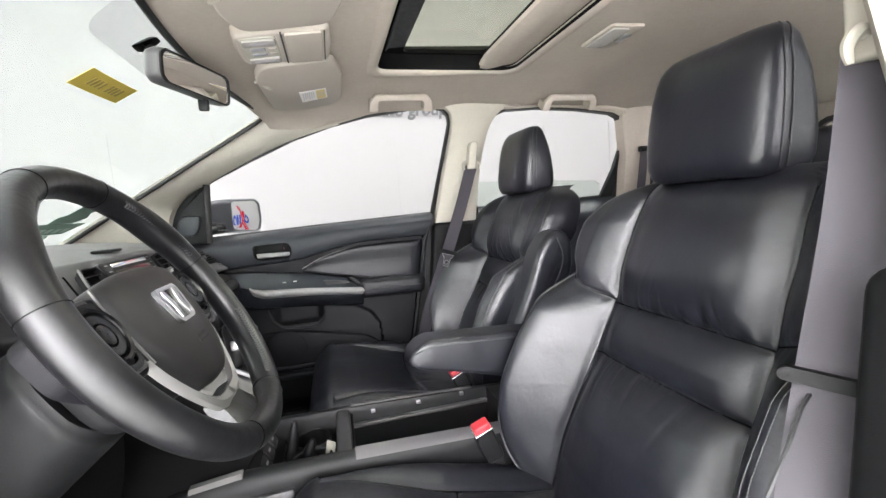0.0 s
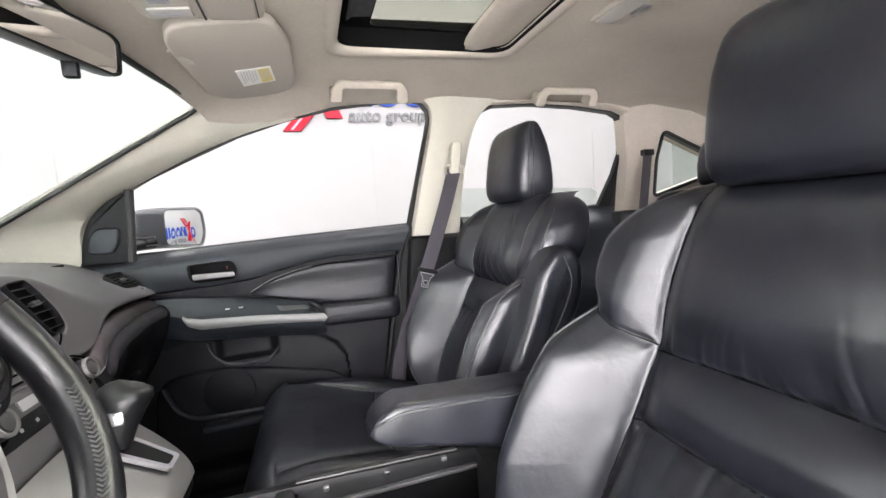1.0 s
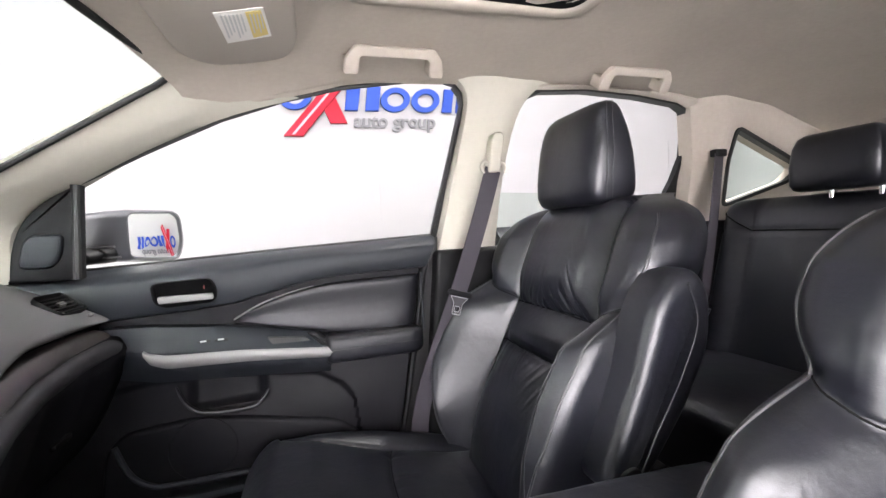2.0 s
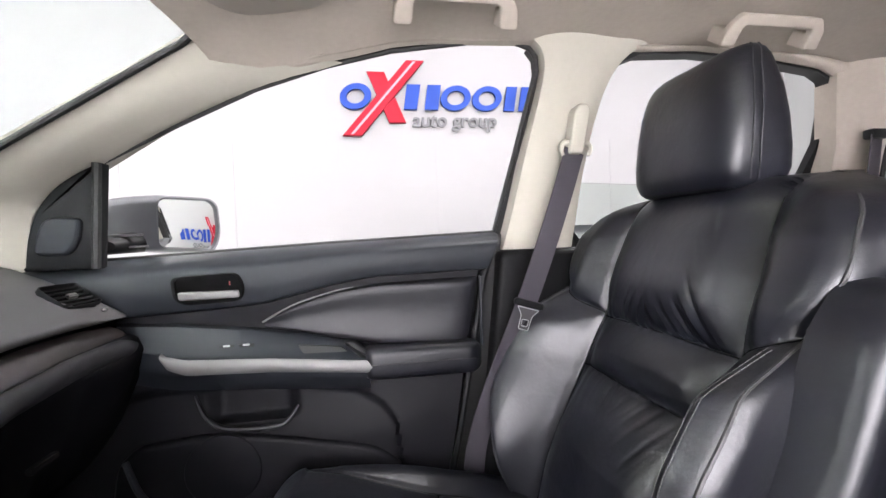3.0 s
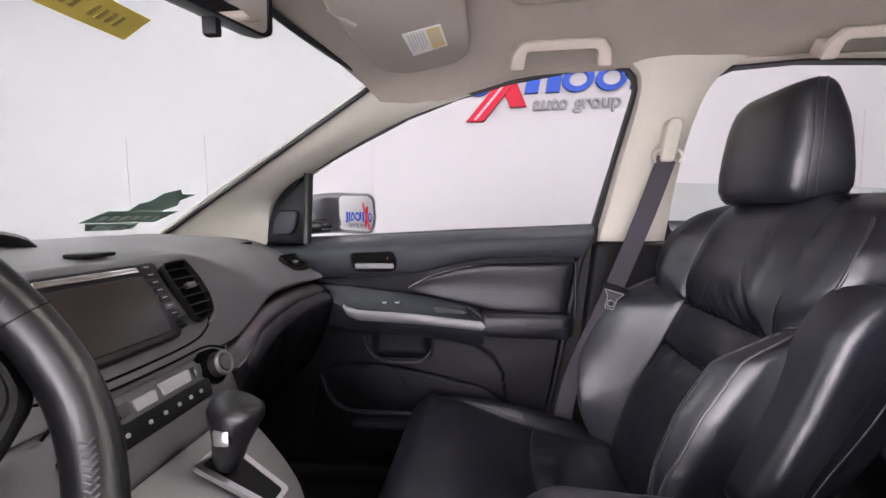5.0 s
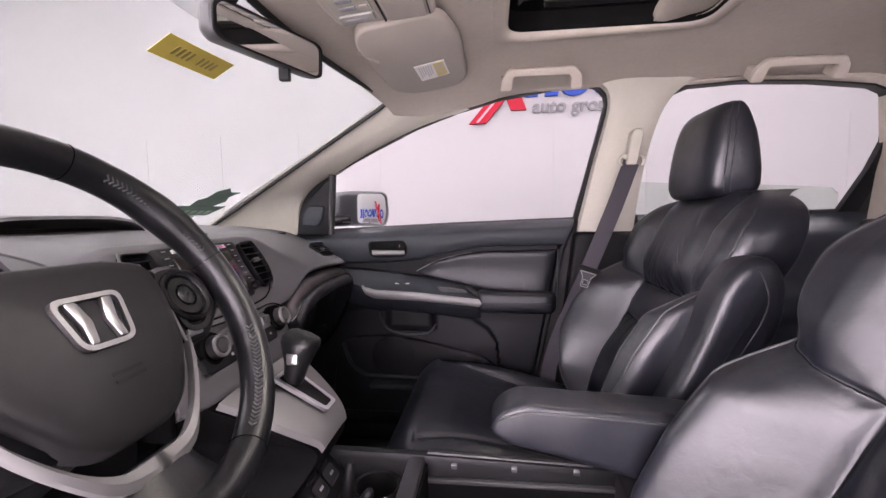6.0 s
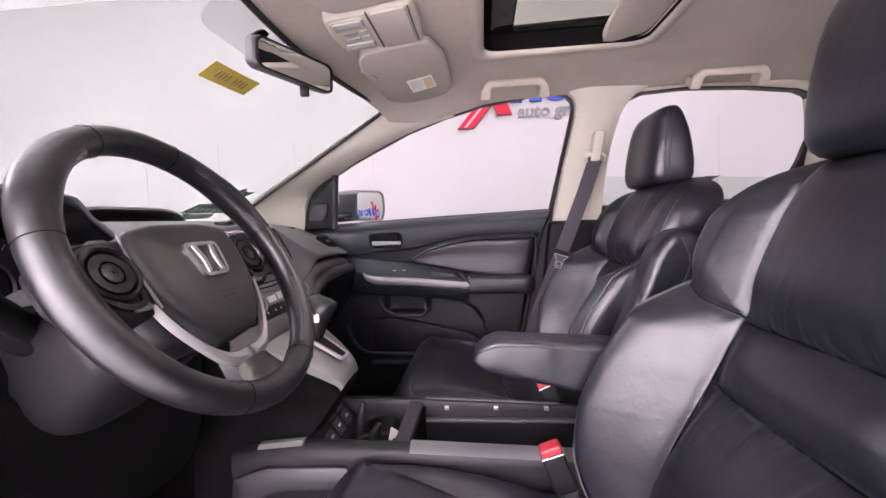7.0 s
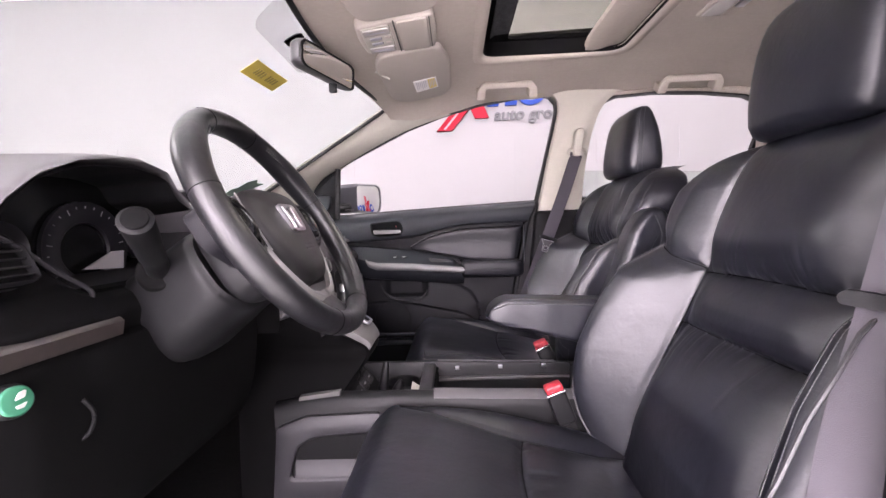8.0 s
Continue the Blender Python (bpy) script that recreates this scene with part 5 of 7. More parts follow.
# driver's lower dash
bm = bmesh.new()
loops = []
for y in span(-0.668, -0.19, 30):
    q = [(-0.385, 1.06), (-0.372, 1.03), (-0.372, 1.005), (-0.352, 0.985), (-0.340, 0.965), (-0.345, 0.945), (-0.335, 0.935), (-0.328, 0.90), (-0.330, 0.84), (-0.345, 0.76), (-0.38, 0.70), (-0.45, 0.66)]
    e = 0.02 * step(0.60, 0.668, -y)
    cap = lerp(y, [-0.668, -0.60, -0.589, -0.541, -0.508, -0.19], [1.075, 1.066, 1.058, 1.021, 0.997, 0.997])
    p = fine([Vector((x - e, y, min(z, cap - 0.003 * i))) for i, (x, z) in enumerate(q)], 3)
    loops.append(p + [Vector((-0.60, y, 0.66)), Vector((-0.60, y, min(1.05, cap - 0.004)))])
loft(bm, loops)
# Blacker than its plastic: the footwell's shade is put into the colour.
lower = obj("knee_panel", bm, VOID, dash, "black lower panel, footwell shade put into its black")
bm = bmesh.new()
loops = []
for y in span(-0.665, -0.495, 24):
    loops.append([Vector((-0.350, y, 0.966)), Vector((-0.338, y, 0.962)), Vector((-0.334, y, 0.958)), Vector((-0.337, y, 0.942)), Vector((-0.35, y, 0.938))])
loft(bm, loops)
obj("gloss_trim", bm, WOOD, dash, "dark gloss trim strip")
bm = bmesh.new()
disc(bm, (-0.324, -0.631, 0.919), (0.95, -0.2, 0.15), 0.0150, 0.012, 32, 0.004)
eco = obj("eco_button", bm, BLACK, dash, "black round push button")
bm = bmesh.new()
disc(bm, (-0.3215, -0.6315, 0.9195), (0.95, -0.2, 0.15), 0.0130, 0.004, 28, 0.002)
part("lit_face", bm, ECO, eco, "green lit face")
bm = bmesh.new()
face = lambda u, v, w: Vector((-0.3190 - 0.2 * u * 0.95 + w, -0.6315 + u, 0.9195 + v))
plate(bm, rounded([(-0.006, 0.002), (-0.002, 0.0075), (0.006, 0.008), (0.004, 0.002)], 0.002, 3), face, 0.0012)
plate(bm, rounded([(-0.006, -0.003), (0.006, -0.003), (0.002, -0.0065), (-0.004, -0.006)], 0.001, 3), face, 0.0012)
part("leaf_mark", bm, WHITE, eco, "pale leaf mark")
# Thin ridge added to stand for a crescent highlight on the knee panel.
bm = bmesh.new()
tube(bm, smooth_path([(-0.326, -0.566, 0.892), (-0.322, -0.561, 0.880), (-0.322, -0.560, 0.868), (-0.326, -0.563, 0.856), (-0.334, -0.570, 0.848)], 5), 0.0022, 8)
obj("highlight_ridge", bm, LOW, dash, "thin black ridge added to catch a crescent highlight")


def vent(name, c, ex, ez, w, h, n_slats, tab, label, outline=None):
    """An air vent: a frame in the plane of ex and ez round c, slats across it, a bright tab."""
    ex, ez = Vector(ex).normalized(), Vector(ez).normalized()
    nn = ex.cross(ez)
    c = Vector(c) + nn * 0.004
    pl = lambda u, v, d: c + ex * u + ez * v - nn * d
    o = outline or rounded([(-w / 2, -h / 2), (w / 2, -h / 2), (w / 2, h / 2), (-w / 2, h / 2)], 0.008, 4)
    bm = bmesh.new()
    loops = [[pl(u * f, v * f, d) for u, v in o] for f, d in ((1.035, 0.006), (1.03, -0.002), (1.0, -0.002), (0.98, 0.004), (0.92, 0.03))]
    loft(bm, loops, True, False)
    fr = obj(name, bm, BLACK, dash, label)
    # Shallow plate whose black stands for shade deep in the duct.
    bm = bmesh.new()
    plate(bm, [(u * 0.96, v * 0.96) for u, v in o], lambda u, v, d: pl(u, v, d + 0.007), 0.01)
    part("vent_back", bm, VOID, fr, "black plate for the duct's shade")
    us, vs = [p[0] for p in o], [p[1] for p in o]
    for i in range(n_slats):
        v = min(vs) + (max(vs) - min(vs)) * (i + 0.8) / (n_slats + 0.6)
        cross = []
        for (a, b) in zip(o, o[1:] + o[:1]):
            if (a[1] - v) * (b[1] - v) < 0:
                cross.append(a[0] + (b[0] - a[0]) * (v - a[1]) / (b[1] - a[1]))
        if len(cross) >= 2:
            bm = bmesh.new()
            x0, x1 = min(cross) * 0.97, max(cross) * 0.97
            loops = [[pl(x, v + 0.0006, 0.0), pl(x, v + 0.0003, 0.003), pl(x, v - 0.0009, 0.003), pl(x, v - 0.0006, 0.0)] for x in (x0, x1)]
            loft(bm, loops)
            part("slat", bm, HUB, fr)
            if i == tab:
                bm = bmesh.new()
                xm = (x0 + x1) / 2
                loops = [[pl(x, v + 0.005, 0.0), pl(x, v + 0.005, 0.006), pl(x, v - 0.003, 0.006), pl(x, v - 0.003, 0.0)] for x in (xm - 0.004, xm + 0.014)]
                loft(bm, loops)
                part("vent_tab", bm, SILVER, fr, "silver tab")
    return fr


# side vent on the passenger's end
vent("side_vent", (-0.405, 0.598, 1.047), (0.10, 0.99, 0), (-0.80, 0.10, 0.60), 0.078, 0.056, 5, 2, "air vent with dark slats")
bm = bmesh.new()
box(bm, -0.372, -0.364, 0.618, 0.628, 1.017, 1.023, 0.002)
obj("vent_switch", bm, SILVER, dash, "small bright switch")
# vent and edge lines at the driver's end
vent("side_vent", (-0.362, -0.615, 1.034), (-0.02, 1, 0), (-0.45, 0.0, 0.89), 0.085, 0.040, 4, 9, "air vent with dark slats")
bm = bmesh.new()
tube(bm, smooth_path([(-0.374, -0.650, 1.092), (-0.371, -0.589, 1.060), (-0.369, -0.566, 1.044), (-0.367, -0.541, 1.023), (-0.363, -0.510, 1.0), (-0.360, -0.506, 0.990), (-0.358, -0.516, 0.976)], 6), 0.0026, 8)
obj("surround_edge", bm, CONSOLE, dash, "grey moulded edge")
# middle vents
for s in (1, -1):
    o = [(-0.022, 0.042), (0.026, 0.044), (0.034, 0.012), (0.034, -0.020), (0.022, -0.046), (0.0, -0.054), (-0.015, -0.052)]
    if s < 0:
        o = [(-a, b) for a, b in reversed(o)]
    fr = vent("middle_vent", (-0.350, s * 0.128, 1.061), (0, 1, 0), (-0.50, 0, 0.866), 0.06, 0.10, 6, 3, "air vent with dark slats and a silver edge", rounded(o, 0.008, 3))
    bm = bmesh.new()
    path = smooth_path([(s * 0.027, 0.046, 0), (s * 0.037, 0.012, 0), (s * 0.037, -0.021, 0), (s * 0.025, -0.049, 0), (s * 0.002, -0.061, 0)], 6)
    tube(bm, [Vector((-0.350, s * 0.128, 1.061)) + Vector((0, 1, 0)) * p.x + Vector((-0.50, 0, 0.866)) * p.y + Vector((0.866, 0, 0.5)) * 0.004 for p in path], 0.0019, 8)
    part("edge_trim", bm, SILVER, fr, "silver curved edge")
# centre display and its buttons, on the stack's plane
s_c, s_u, s_v = Vector((-0.3615, 0.0, 1.068)), Vector((0, 1, 0)), Vector((-0.515, 0, 0.857))
s_n = Vector((0.857, 0, 0.515))


def stack(u, v, w):
    return s_c + s_u * u + s_v * v - s_n * w


bm = bmesh.new()
plate(bm, rounded([(-0.100, 0.038), (0.100, 0.038), (0.092, -0.03), (0.075, -0.076), (-0.075, -0.076), (-0.092, -0.03)], 0.01, 4), lambda u, v, w: stack(u, v, w - 0.010), 0.03, 0.004)
radio = obj("display_unit", bm, HUB, dash, "black centre display unit")
bm = bmesh.new()
plate(bm, rounded([(-0.070, 0.018), (0.066, 0.018), (0.060, -0.066), (-0.062, -0.066)], 0.006, 3), lambda u, v, w: stack(u, v, w - 0.0125), 0.006, 0.001)
part("screen", bm, SCREEN, radio, "dark switched-off screen")
bm = bmesh.new()
plate(bm, rounded([(-0.068, 0.031), (0.062, 0.031), (0.062, 0.023), (-0.068, 0.023)], 0.002, 2), lambda u, v, w: stack(u, v, w - 0.0135), 0.005, 0.001)
part("disc_slot", bm, CHROME, radio, "bright slot trim")
for i, v in enumerate((0.030, 0.018, 0.006, -0.006, -0.018, -0.031, -0.043)):
    for s in (1, -1):
        bm = bmesh.new()
        plate(bm, rounded([(s * 0.071, v + 0.004), (s * 0.090, v + 0.004), (s * 0.088, v - 0.005), (s * 0.069, v - 0.005)], 0.0015, 2), lambda u, vv, w: stack(u, vv, w - 0.0106), 0.005, 0.0006)
        part("button", bm, SATIN if (i == 5 and s > 0) else HUB, radio, "small flush button")
        bm = bmesh.new()
        plate(bm, [(s * 0.075, v + 0.0008), (s * 0.084, v + 0.0008), (s * 0.084, v - 0.0006), (s * 0.075, v - 0.0006)], lambda u, vv, w: stack(u, vv, w - 0.0110), 0.002)
        part("mark", bm, PRINT, radio, "pale printed mark")
bm = bmesh.new()
disc(bm, stack(0.080, -0.060, -0.020), s_n, 0.0075, 0.012, 24, 0.002)
part("tune_knob", bm, BLACK, radio, "small black knob")
bm = bmesh.new()
box(bm, -0.44, -0.405, 0.03, 0.075, 1.116, 1.122, 0.003)
obj("hazard_cover", bm, BLACK, dash)
# recessed upper display on the dash top
bm = bmesh.new()
loops = []
for y in span(-0.20, 0.10, 24):
    k = math.sqrt(max(1 - ((y + 0.05) / 0.152) ** 4, 0))
    loops.append([Vector((-0.70, y, 1.125)), Vector((-0.64, y, 1.122 + 0.030 * k)), Vector((-0.58, y, 1.122 + 0.036 * k)), Vector((-0.555, y, 1.120 + 0.036 * k)), Vector((-0.553, y, 1.117 + 0.034 * k)), Vector((-0.60, y, 1.118 + 0.030 * k)), Vector((-0.66, y, 1.10))])
loft(bm, loops)
obj("upper_display_hood", bm, SOFT, dash, "low hood over the upper display")
bm = bmesh.new()
plate(bm, rounded([(-0.185, 1.10), (0.085, 1.10), (0.08, 1.15), (-0.18, 1.15)], 0.008, 3), lambda u, v, w: Vector((-0.605 - 0.3 * (v - 1.1) - w, u, v)), 0.01)
obj("upper_display", bm, SCREEN, dash, "dark switched-off display")

# climate panel and lower stack
bm = bmesh.new()
loops = []
for y in span(-0.165, 0.165, 30):
    c = 0.02 * (y / 0.165) ** 4
    p = fine([Vector((-0.330, y, 0.975)), Vector((-0.296 - c, y, 0.968)), Vector((-0.284 - c, y, 0.945)), Vector((-0.270 - c, y, 0.905)), Vector((-0.268 - c, y, 0.885)), Vector((-0.285 - c, y, 0.875))], 3)
    loops.append(p + [Vector((-0.40, y, 0.87)), Vector((-0.40, y, 0.97))])
loft(bm, loops)
clim = obj("climate_panel", bm, SOFT, dash, "dark grey climate panel")
# Black sheet added to darken the climate panel's side; no such part is known.
bm = bmesh.new()
box(bm, -0.43, -0.292, -0.1745, -0.1655, 0.855, 0.966, 0.003)
obj("added_side_sheet", bm, VOID, dash, "added black sheet that darkens the climate panel's side")
c_c, c_n = Vector((-0.281, 0.0, 0.937)), Vector((0.945, 0, 0.327))
c_v = Vector((-0.327, 0, 0.945))


def clim_p(u, v, w):
    return c_c + Vector((0, 1, 0)) * u + c_v * v - c_n * w


bm = bmesh.new()
plate(bm, rounded([(0.001, 0.034), (0.048, 0.034), (0.047, 0.019), (0.001, 0.019)], 0.002, 3), lambda u, v, w: clim_p(u, v, w - 0.0016), 0.012)
part("climate_display", bm, LCD, clim, "pale grey display")
bm = bmesh.new()
plate(bm, rounded([(-0.125, 0.013), (0.075, 0.013), (0.072, -0.012), (-0.12, -0.012)], 0.006, 3), lambda u, v, w: clim_p(u, v, w - 0.003), 0.012, 0.001)
strip = part("button_strip", bm, BLACK, clim, "black button strip")
for u in (-0.09, -0.06, -0.030, -0.008, 0.014, 0.034, 0.053):
    bm = bmesh.new()
    plate(bm, [(u - 0.0028, 0.0026), (u + 0.0010, 0.0036), (u + 0.0030, 0.0020), (u + 0.0022, -0.0016), (u - 0.0024, -0.0012)], lambda a, v, w: clim_p(a, v, w - 0.0036), 0.002)
    part("button_mark", bm, PRINT, clim, "pale printed mark")
for s in (1, -1):
    kc = Vector((-0.289, s * 0.094, 0.957))
    bm = bmesh.new()
    disc(bm, kc + c_n * 0.006, c_n, 0.025, 0.03, 40, 0.004)
    part("knob_surround", bm, VOID, clim, "black round surround")
    bm = bmesh.new()
    ring = [(math.cos(2 * math.pi * i / 44), math.sin(2 * math.pi * i / 44)) for i in range(44)]
    ax = Vector((0, 1, 0))
    loft(bm, [[kc + c_n * h + (ax * a + c_v * b) * r for a, b in ring] for r, h in ((0.0180, 0.004), (0.0172, 0.012), (0.0165, 0.0185), (0.0155, 0.0190), (0.004, 0.0190))], True, True)
    part("knob", bm, HUB, clim, "dark grey rotary knob")
    bm = bmesh.new()
    loft(bm, [[kc + c_n * h + (ax * a + c_v * b) * r for a, b in ring] for r, h in ((0.0168, 0.0165), (0.0170, 0.0195), (0.0160, 0.0215), (0.0140, 0.0215), (0.0122, 0.0200), (0.0122, 0.0180))], True, False)
    part("knob_ring", bm, SILVER, clim, "silver knob ring")
    bm = bmesh.new()
    disc(bm, kc + c_n * 0.0212, c_n, 0.0105, 0.003, 24, 0.001)
    part("knob_face", bm, SATIN, clim, "grey knob face")
bm = bmesh.new()
plate(bm, rounded([(-0.040, 0.031), (-0.008, 0.031), (-0.009, 0.018), (-0.039, 0.018)], 0.002, 3), lambda u, v, w: clim_p(u, v, w - 0.0016), 0.012)
part("climate_display", bm, LCD, clim, "pale grey display")
for u0 in (0.054, -0.060):
    bm = bmesh.new()
    plate(bm, rounded([(u0, 0.034), (u0 + 0.014, 0.035), (u0 + 0.012, 0.020), (u0, 0.019)], 0.003, 3), lambda u, v, w: clim_p(u, v, w - 0.004), 0.010, 0.001)
    part("button", bm, SATIN, clim, "small grey button")


def on_face(u, v):
    """On the dash's face, at u across and v up the stack's slope."""
    p = fine(dash_profile(u))
    vs = [(q - s_c).dot(s_v) for q in p]
    ws = [(q - s_c).dot(s_n) for q in p]
    pairs = sorted((a, b) for a, b, q in zip(vs, ws, p) if q.x > -0.45)
    return stack(u, v, -float(np.interp(v, [a for a, b in pairs], [b for a, b in pairs])))


for s in (1, -1):
    bm = bmesh.new()
    path = smooth_path([(0.0, -0.092, 0), (0.06, -0.091, 0), (0.097, -0.088, 0), (0.118, -0.083, 0), (0.142, -0.070, 0), (0.160, -0.045, 0), (0.172, -0.005, 0), (0.168, 0.034, 0)], 6)
    tube(bm, [on_face(s * p.x, p.y) for p in path], 0.0016, 6)
    obj("face_joint", bm, VOID, dash, "dark joint")
    bm = bmesh.new()
    path = smooth_path([(0.0, 0.050, 0), (0.045, 0.0505, 0), (0.085, 0.0515, 0), (0.108, 0.048, 0), (0.130, 0.037, 0)], 6)
    tube(bm, [clim_p(s * p.x, p.y, 0.0015) for p in path], 0.0016, 6)
    obj("face_joint", bm, VOID, dash, "dark joint")
bm = bmesh.new()
box(bm, -0.537, -0.527, 0.545, 0.612, 1.080, 1.1012, 0.001)
obj("defroster_slot", bm, VOID, dash, "dark defroster slot")
# passenger's gloss trim and lower dash with the glovebox
bm = bmesh.new()
loops = []
for y in span(0.135, 0.640, 50):
    zc = lerp(y, [0.13, 0.165, 0.25, 0.35, 0.47, 0.58, 0.655], [0.945, 0.954, 0.967, 0.976, 0.981, 0.980, 0.976])
    xc = lerp(y, [0.165, 0.25, 0.35, 0.5, 0.62, 0.655], [-0.292, -0.318, -0.338, -0.350, -0.352, -0.356])
    h = lerp(y, [0.165, 0.25, 0.4, 0.55, 0.62, 0.655], [0.0125, 0.0150, 0.0150, 0.0135, 0.011, 0.008])
    loops.append([Vector((xc - 0.03, y, zc + h)), Vector((xc - 0.016, y, zc + h)), Vector((xc - 0.005, y, zc + h * 0.5)), Vector((xc + 0.003, y, zc)), Vector((xc + 0.009, y, zc - h * 0.75)), Vector((xc + 0.006, y, zc - h)), Vector((xc - 0.03, y, zc - h))])
loft(bm, loops)
gl = obj("gloss_trim", bm, WOOD, dash, "dark gloss trim strip")
bm = bmesh.new()
path = []
for y in span(0.145, 0.36, 40):
    zc = lerp(y, [0.13, 0.165, 0.25, 0.35, 0.47, 0.58, 0.655], [0.945, 0.954, 0.967, 0.976, 0.981, 0.980, 0.976])
    xc = lerp(y, [0.165, 0.25, 0.35, 0.5, 0.62, 0.655], [-0.292, -0.318, -0.338, -0.350, -0.352, -0.356])
    path.append((xc + 0.007, y, zc - 0.0112))
tube(bm, path, [0.0026 - 0.0018 * i / 39 for i in range(40)], 8)
part("silver_line", bm, STEEL_B, gl, "thin silver line")
bm = bmesh.new()
loops = []
for y in span(0.135, 0.665, 50):
    zt = lerp(y, [0.13, 0.165, 0.25, 0.35, 0.47, 0.58, 0.665], [0.932, 0.942, 0.953, 0.962, 0.968, 0.968, 0.962])
    xf = lerp(y, [0.13, 0.165, 0.25, 0.35, 0.5, 0.62, 0.665], [-0.275, -0.280, -0.304, -0.322, -0.330, -0.326, -0.330])
    p = fine([Vector((xf - 0.05, y, zt + 0.004)), Vector((xf - 0.012, y, zt + 0.002)), Vector((xf, y, zt - 0.012)), Vector((xf + 0.004, y, zt - 0.035)), Vector((xf - 0.02, y, zt - 0.10)), Vector((xf - 0.06, y, zt - 0.18)), Vector((xf - 0.13, y, zt - 0.26)), Vector((xf - 0.25, y, zt - 0.33))], 3)
    loops.append(p + [Vector((-0.75, y, 0.62)), Vector((-0.60, y, zt))])
loft(bm, loops)
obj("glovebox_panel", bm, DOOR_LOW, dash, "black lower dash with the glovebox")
bm = bmesh.new()
path, thick = [], []
for y in span(0.150, 0.655, 50):
    zt = lerp(y, [0.13, 0.165, 0.25, 0.35, 0.47, 0.58, 0.665], [0.932, 0.942, 0.953, 0.962, 0.968, 0.968, 0.962])
    xf = lerp(y, [0.13, 0.165, 0.25, 0.35, 0.5, 0.62, 0.665], [-0.275, -0.280, -0.304, -0.322, -0.330, -0.326, -0.330])
    path.append((xf - 0.010, y, zt - 0.017))
    thick.append(0.0180 - 0.010 * step(0.19, 0.15, y) - 0.008 * step(0.60, 0.655, y))
tube(bm, path, thick, 20)
obj("dash_lip", bm, CONSOLE, dash, "rounded black lip under the trim")
bm = bmesh.new()
box(bm, -0.345, -0.336, 0.40, 0.45, 0.842, 0.852, 0.003)
obj("glovebox_latch", bm, BLACK, dash)
# dark gap above the trim: a backing whose black stands for its shade
bm = bmesh.new()
loops = []
for y in span(0.16, 0.662, 30):
    loops.append([Vector((-0.374, y, 1.006)), Vector((-0.368, y, 0.90)), Vector((-0.45, y, 0.90)), Vector((-0.45, y, 1.006))])
loft(bm, loops)
obj("trim_backing", bm, VOID, dash, "backing, black for the gap's shade")

# ---- shifter housing on the stack's foot ----
shift = thing("shift_console", (-0.2, 0, 0.40), "dash-mounted shift console with silver plate", "shift console")
bm = bmesh.new()
loops = []
rows = [(-0.30, 0.905, 0.130), (-0.275, 0.893, 0.128), (-0.235, 0.868, 0.112), (-0.19, 0.838, 0.092), (-0.155, 0.812, 0.072), (-0.140, 0.797, 0.060), (-0.136, 0.780, 0.058), (-0.150, 0.755, 0.075), (-0.190, 0.70, 0.095), (-0.215, 0.64, 0.105), (-0.23, 0.50, 0.115), (-0.23, 0.40, 0.12)]
for x, z, hw in [(p.x, p.y, p.z) for p in smooth_path(rows, 4)]:
    loops.append([Vector((x - 0.014 * abs(t) ** 3, hw * t, z - 0.008 * abs(t) ** 3)) for t in span(-1, 1, 21)] + [Vector((-0.42, hw * 1.05, z - 0.0)), Vector((-0.42, -hw * 1.05, z - 0.0))])
loft(bm, loops)
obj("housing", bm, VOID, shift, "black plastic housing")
bm = bmesh.new()
loops = []
for x, z, hw in [(p.x, p.y, p.z) for p in smooth_path([(-0.262, 0.890, 0.118), (-0.235, 0.873, 0.105), (-0.19, 0.843, 0.086), (-0.158, 0.819, 0.068), (-0.1425, 0.803, 0.055), (-0.1375, 0.790, 0.050)], 4)]:
    up = Vector((0.53, 0, 0.85))
    ring = [Vector((x, hw * t, z)) + up * (0.004 - 0.008 * abs(t) ** 4) for t in span(-1, 1, 21)]
    loops.append(ring + [ring[-1] - up * 0.012, ring[0] - up * 0.012])
loft(bm, loops)
plate_ob = obj("shift_plate", bm, SILVER, shift, "silver painted plate")
g0, g1 = Vector((-0.235, 0.0, 0.884)), Vector((-0.152, 0.006, 0.826))
gd = (g1 - g0).normalized()
gs = Vector((0, 1, 0))
gup = gd.cross(gs) * -1
if gup.z < 0:
    gup = -gup


def gate(u, v, w):
    return g0 + gd * u + gs * v + gup * (0.0065 - w)


L = (g1 - g0).length
bm = bmesh.new()
o = rounded([(0.0, -0.030), (L, -0.020), (L, 0.020), (0.0, 0.030)], 0.006, 3)
i_ = rounded([(0.006, -0.022), (L - 0.006, -0.013), (L - 0.006, 0.013), (0.006, 0.022)], 0.005, 3)
hoop(bm, i_, o, gate, 0.006)
part("gate_frame", bm, STEEL, plate_ob, "bright gate frame")
bm = bmesh.new()
plate(bm, i_, lambda u, v, w: gate(u, v, w + 0.001), 0.006)
part("gate", bm, LOW, plate_ob, "black gate")
lev = thing("gear_lever", (-0.205, 0.0, 0.87), "black leather gear lever with a silver button", "gear lever")
bm = bmesh.new()
tube(bm, [(-0.212, 0.0, 0.862), (-0.207, 0.0, 0.885), (-0.204, 0.0, 0.90)], [0.009, 0.008, 0.008], 12, up=(1, 0, 0))
obj("rod", bm, CHROME, lev, "bright rod")
bm = bmesh.new()
loops = []
ax0, ax1 = Vector((-0.212, 0, 0.874)), Vector((-0.192, 0.0, 0.958))
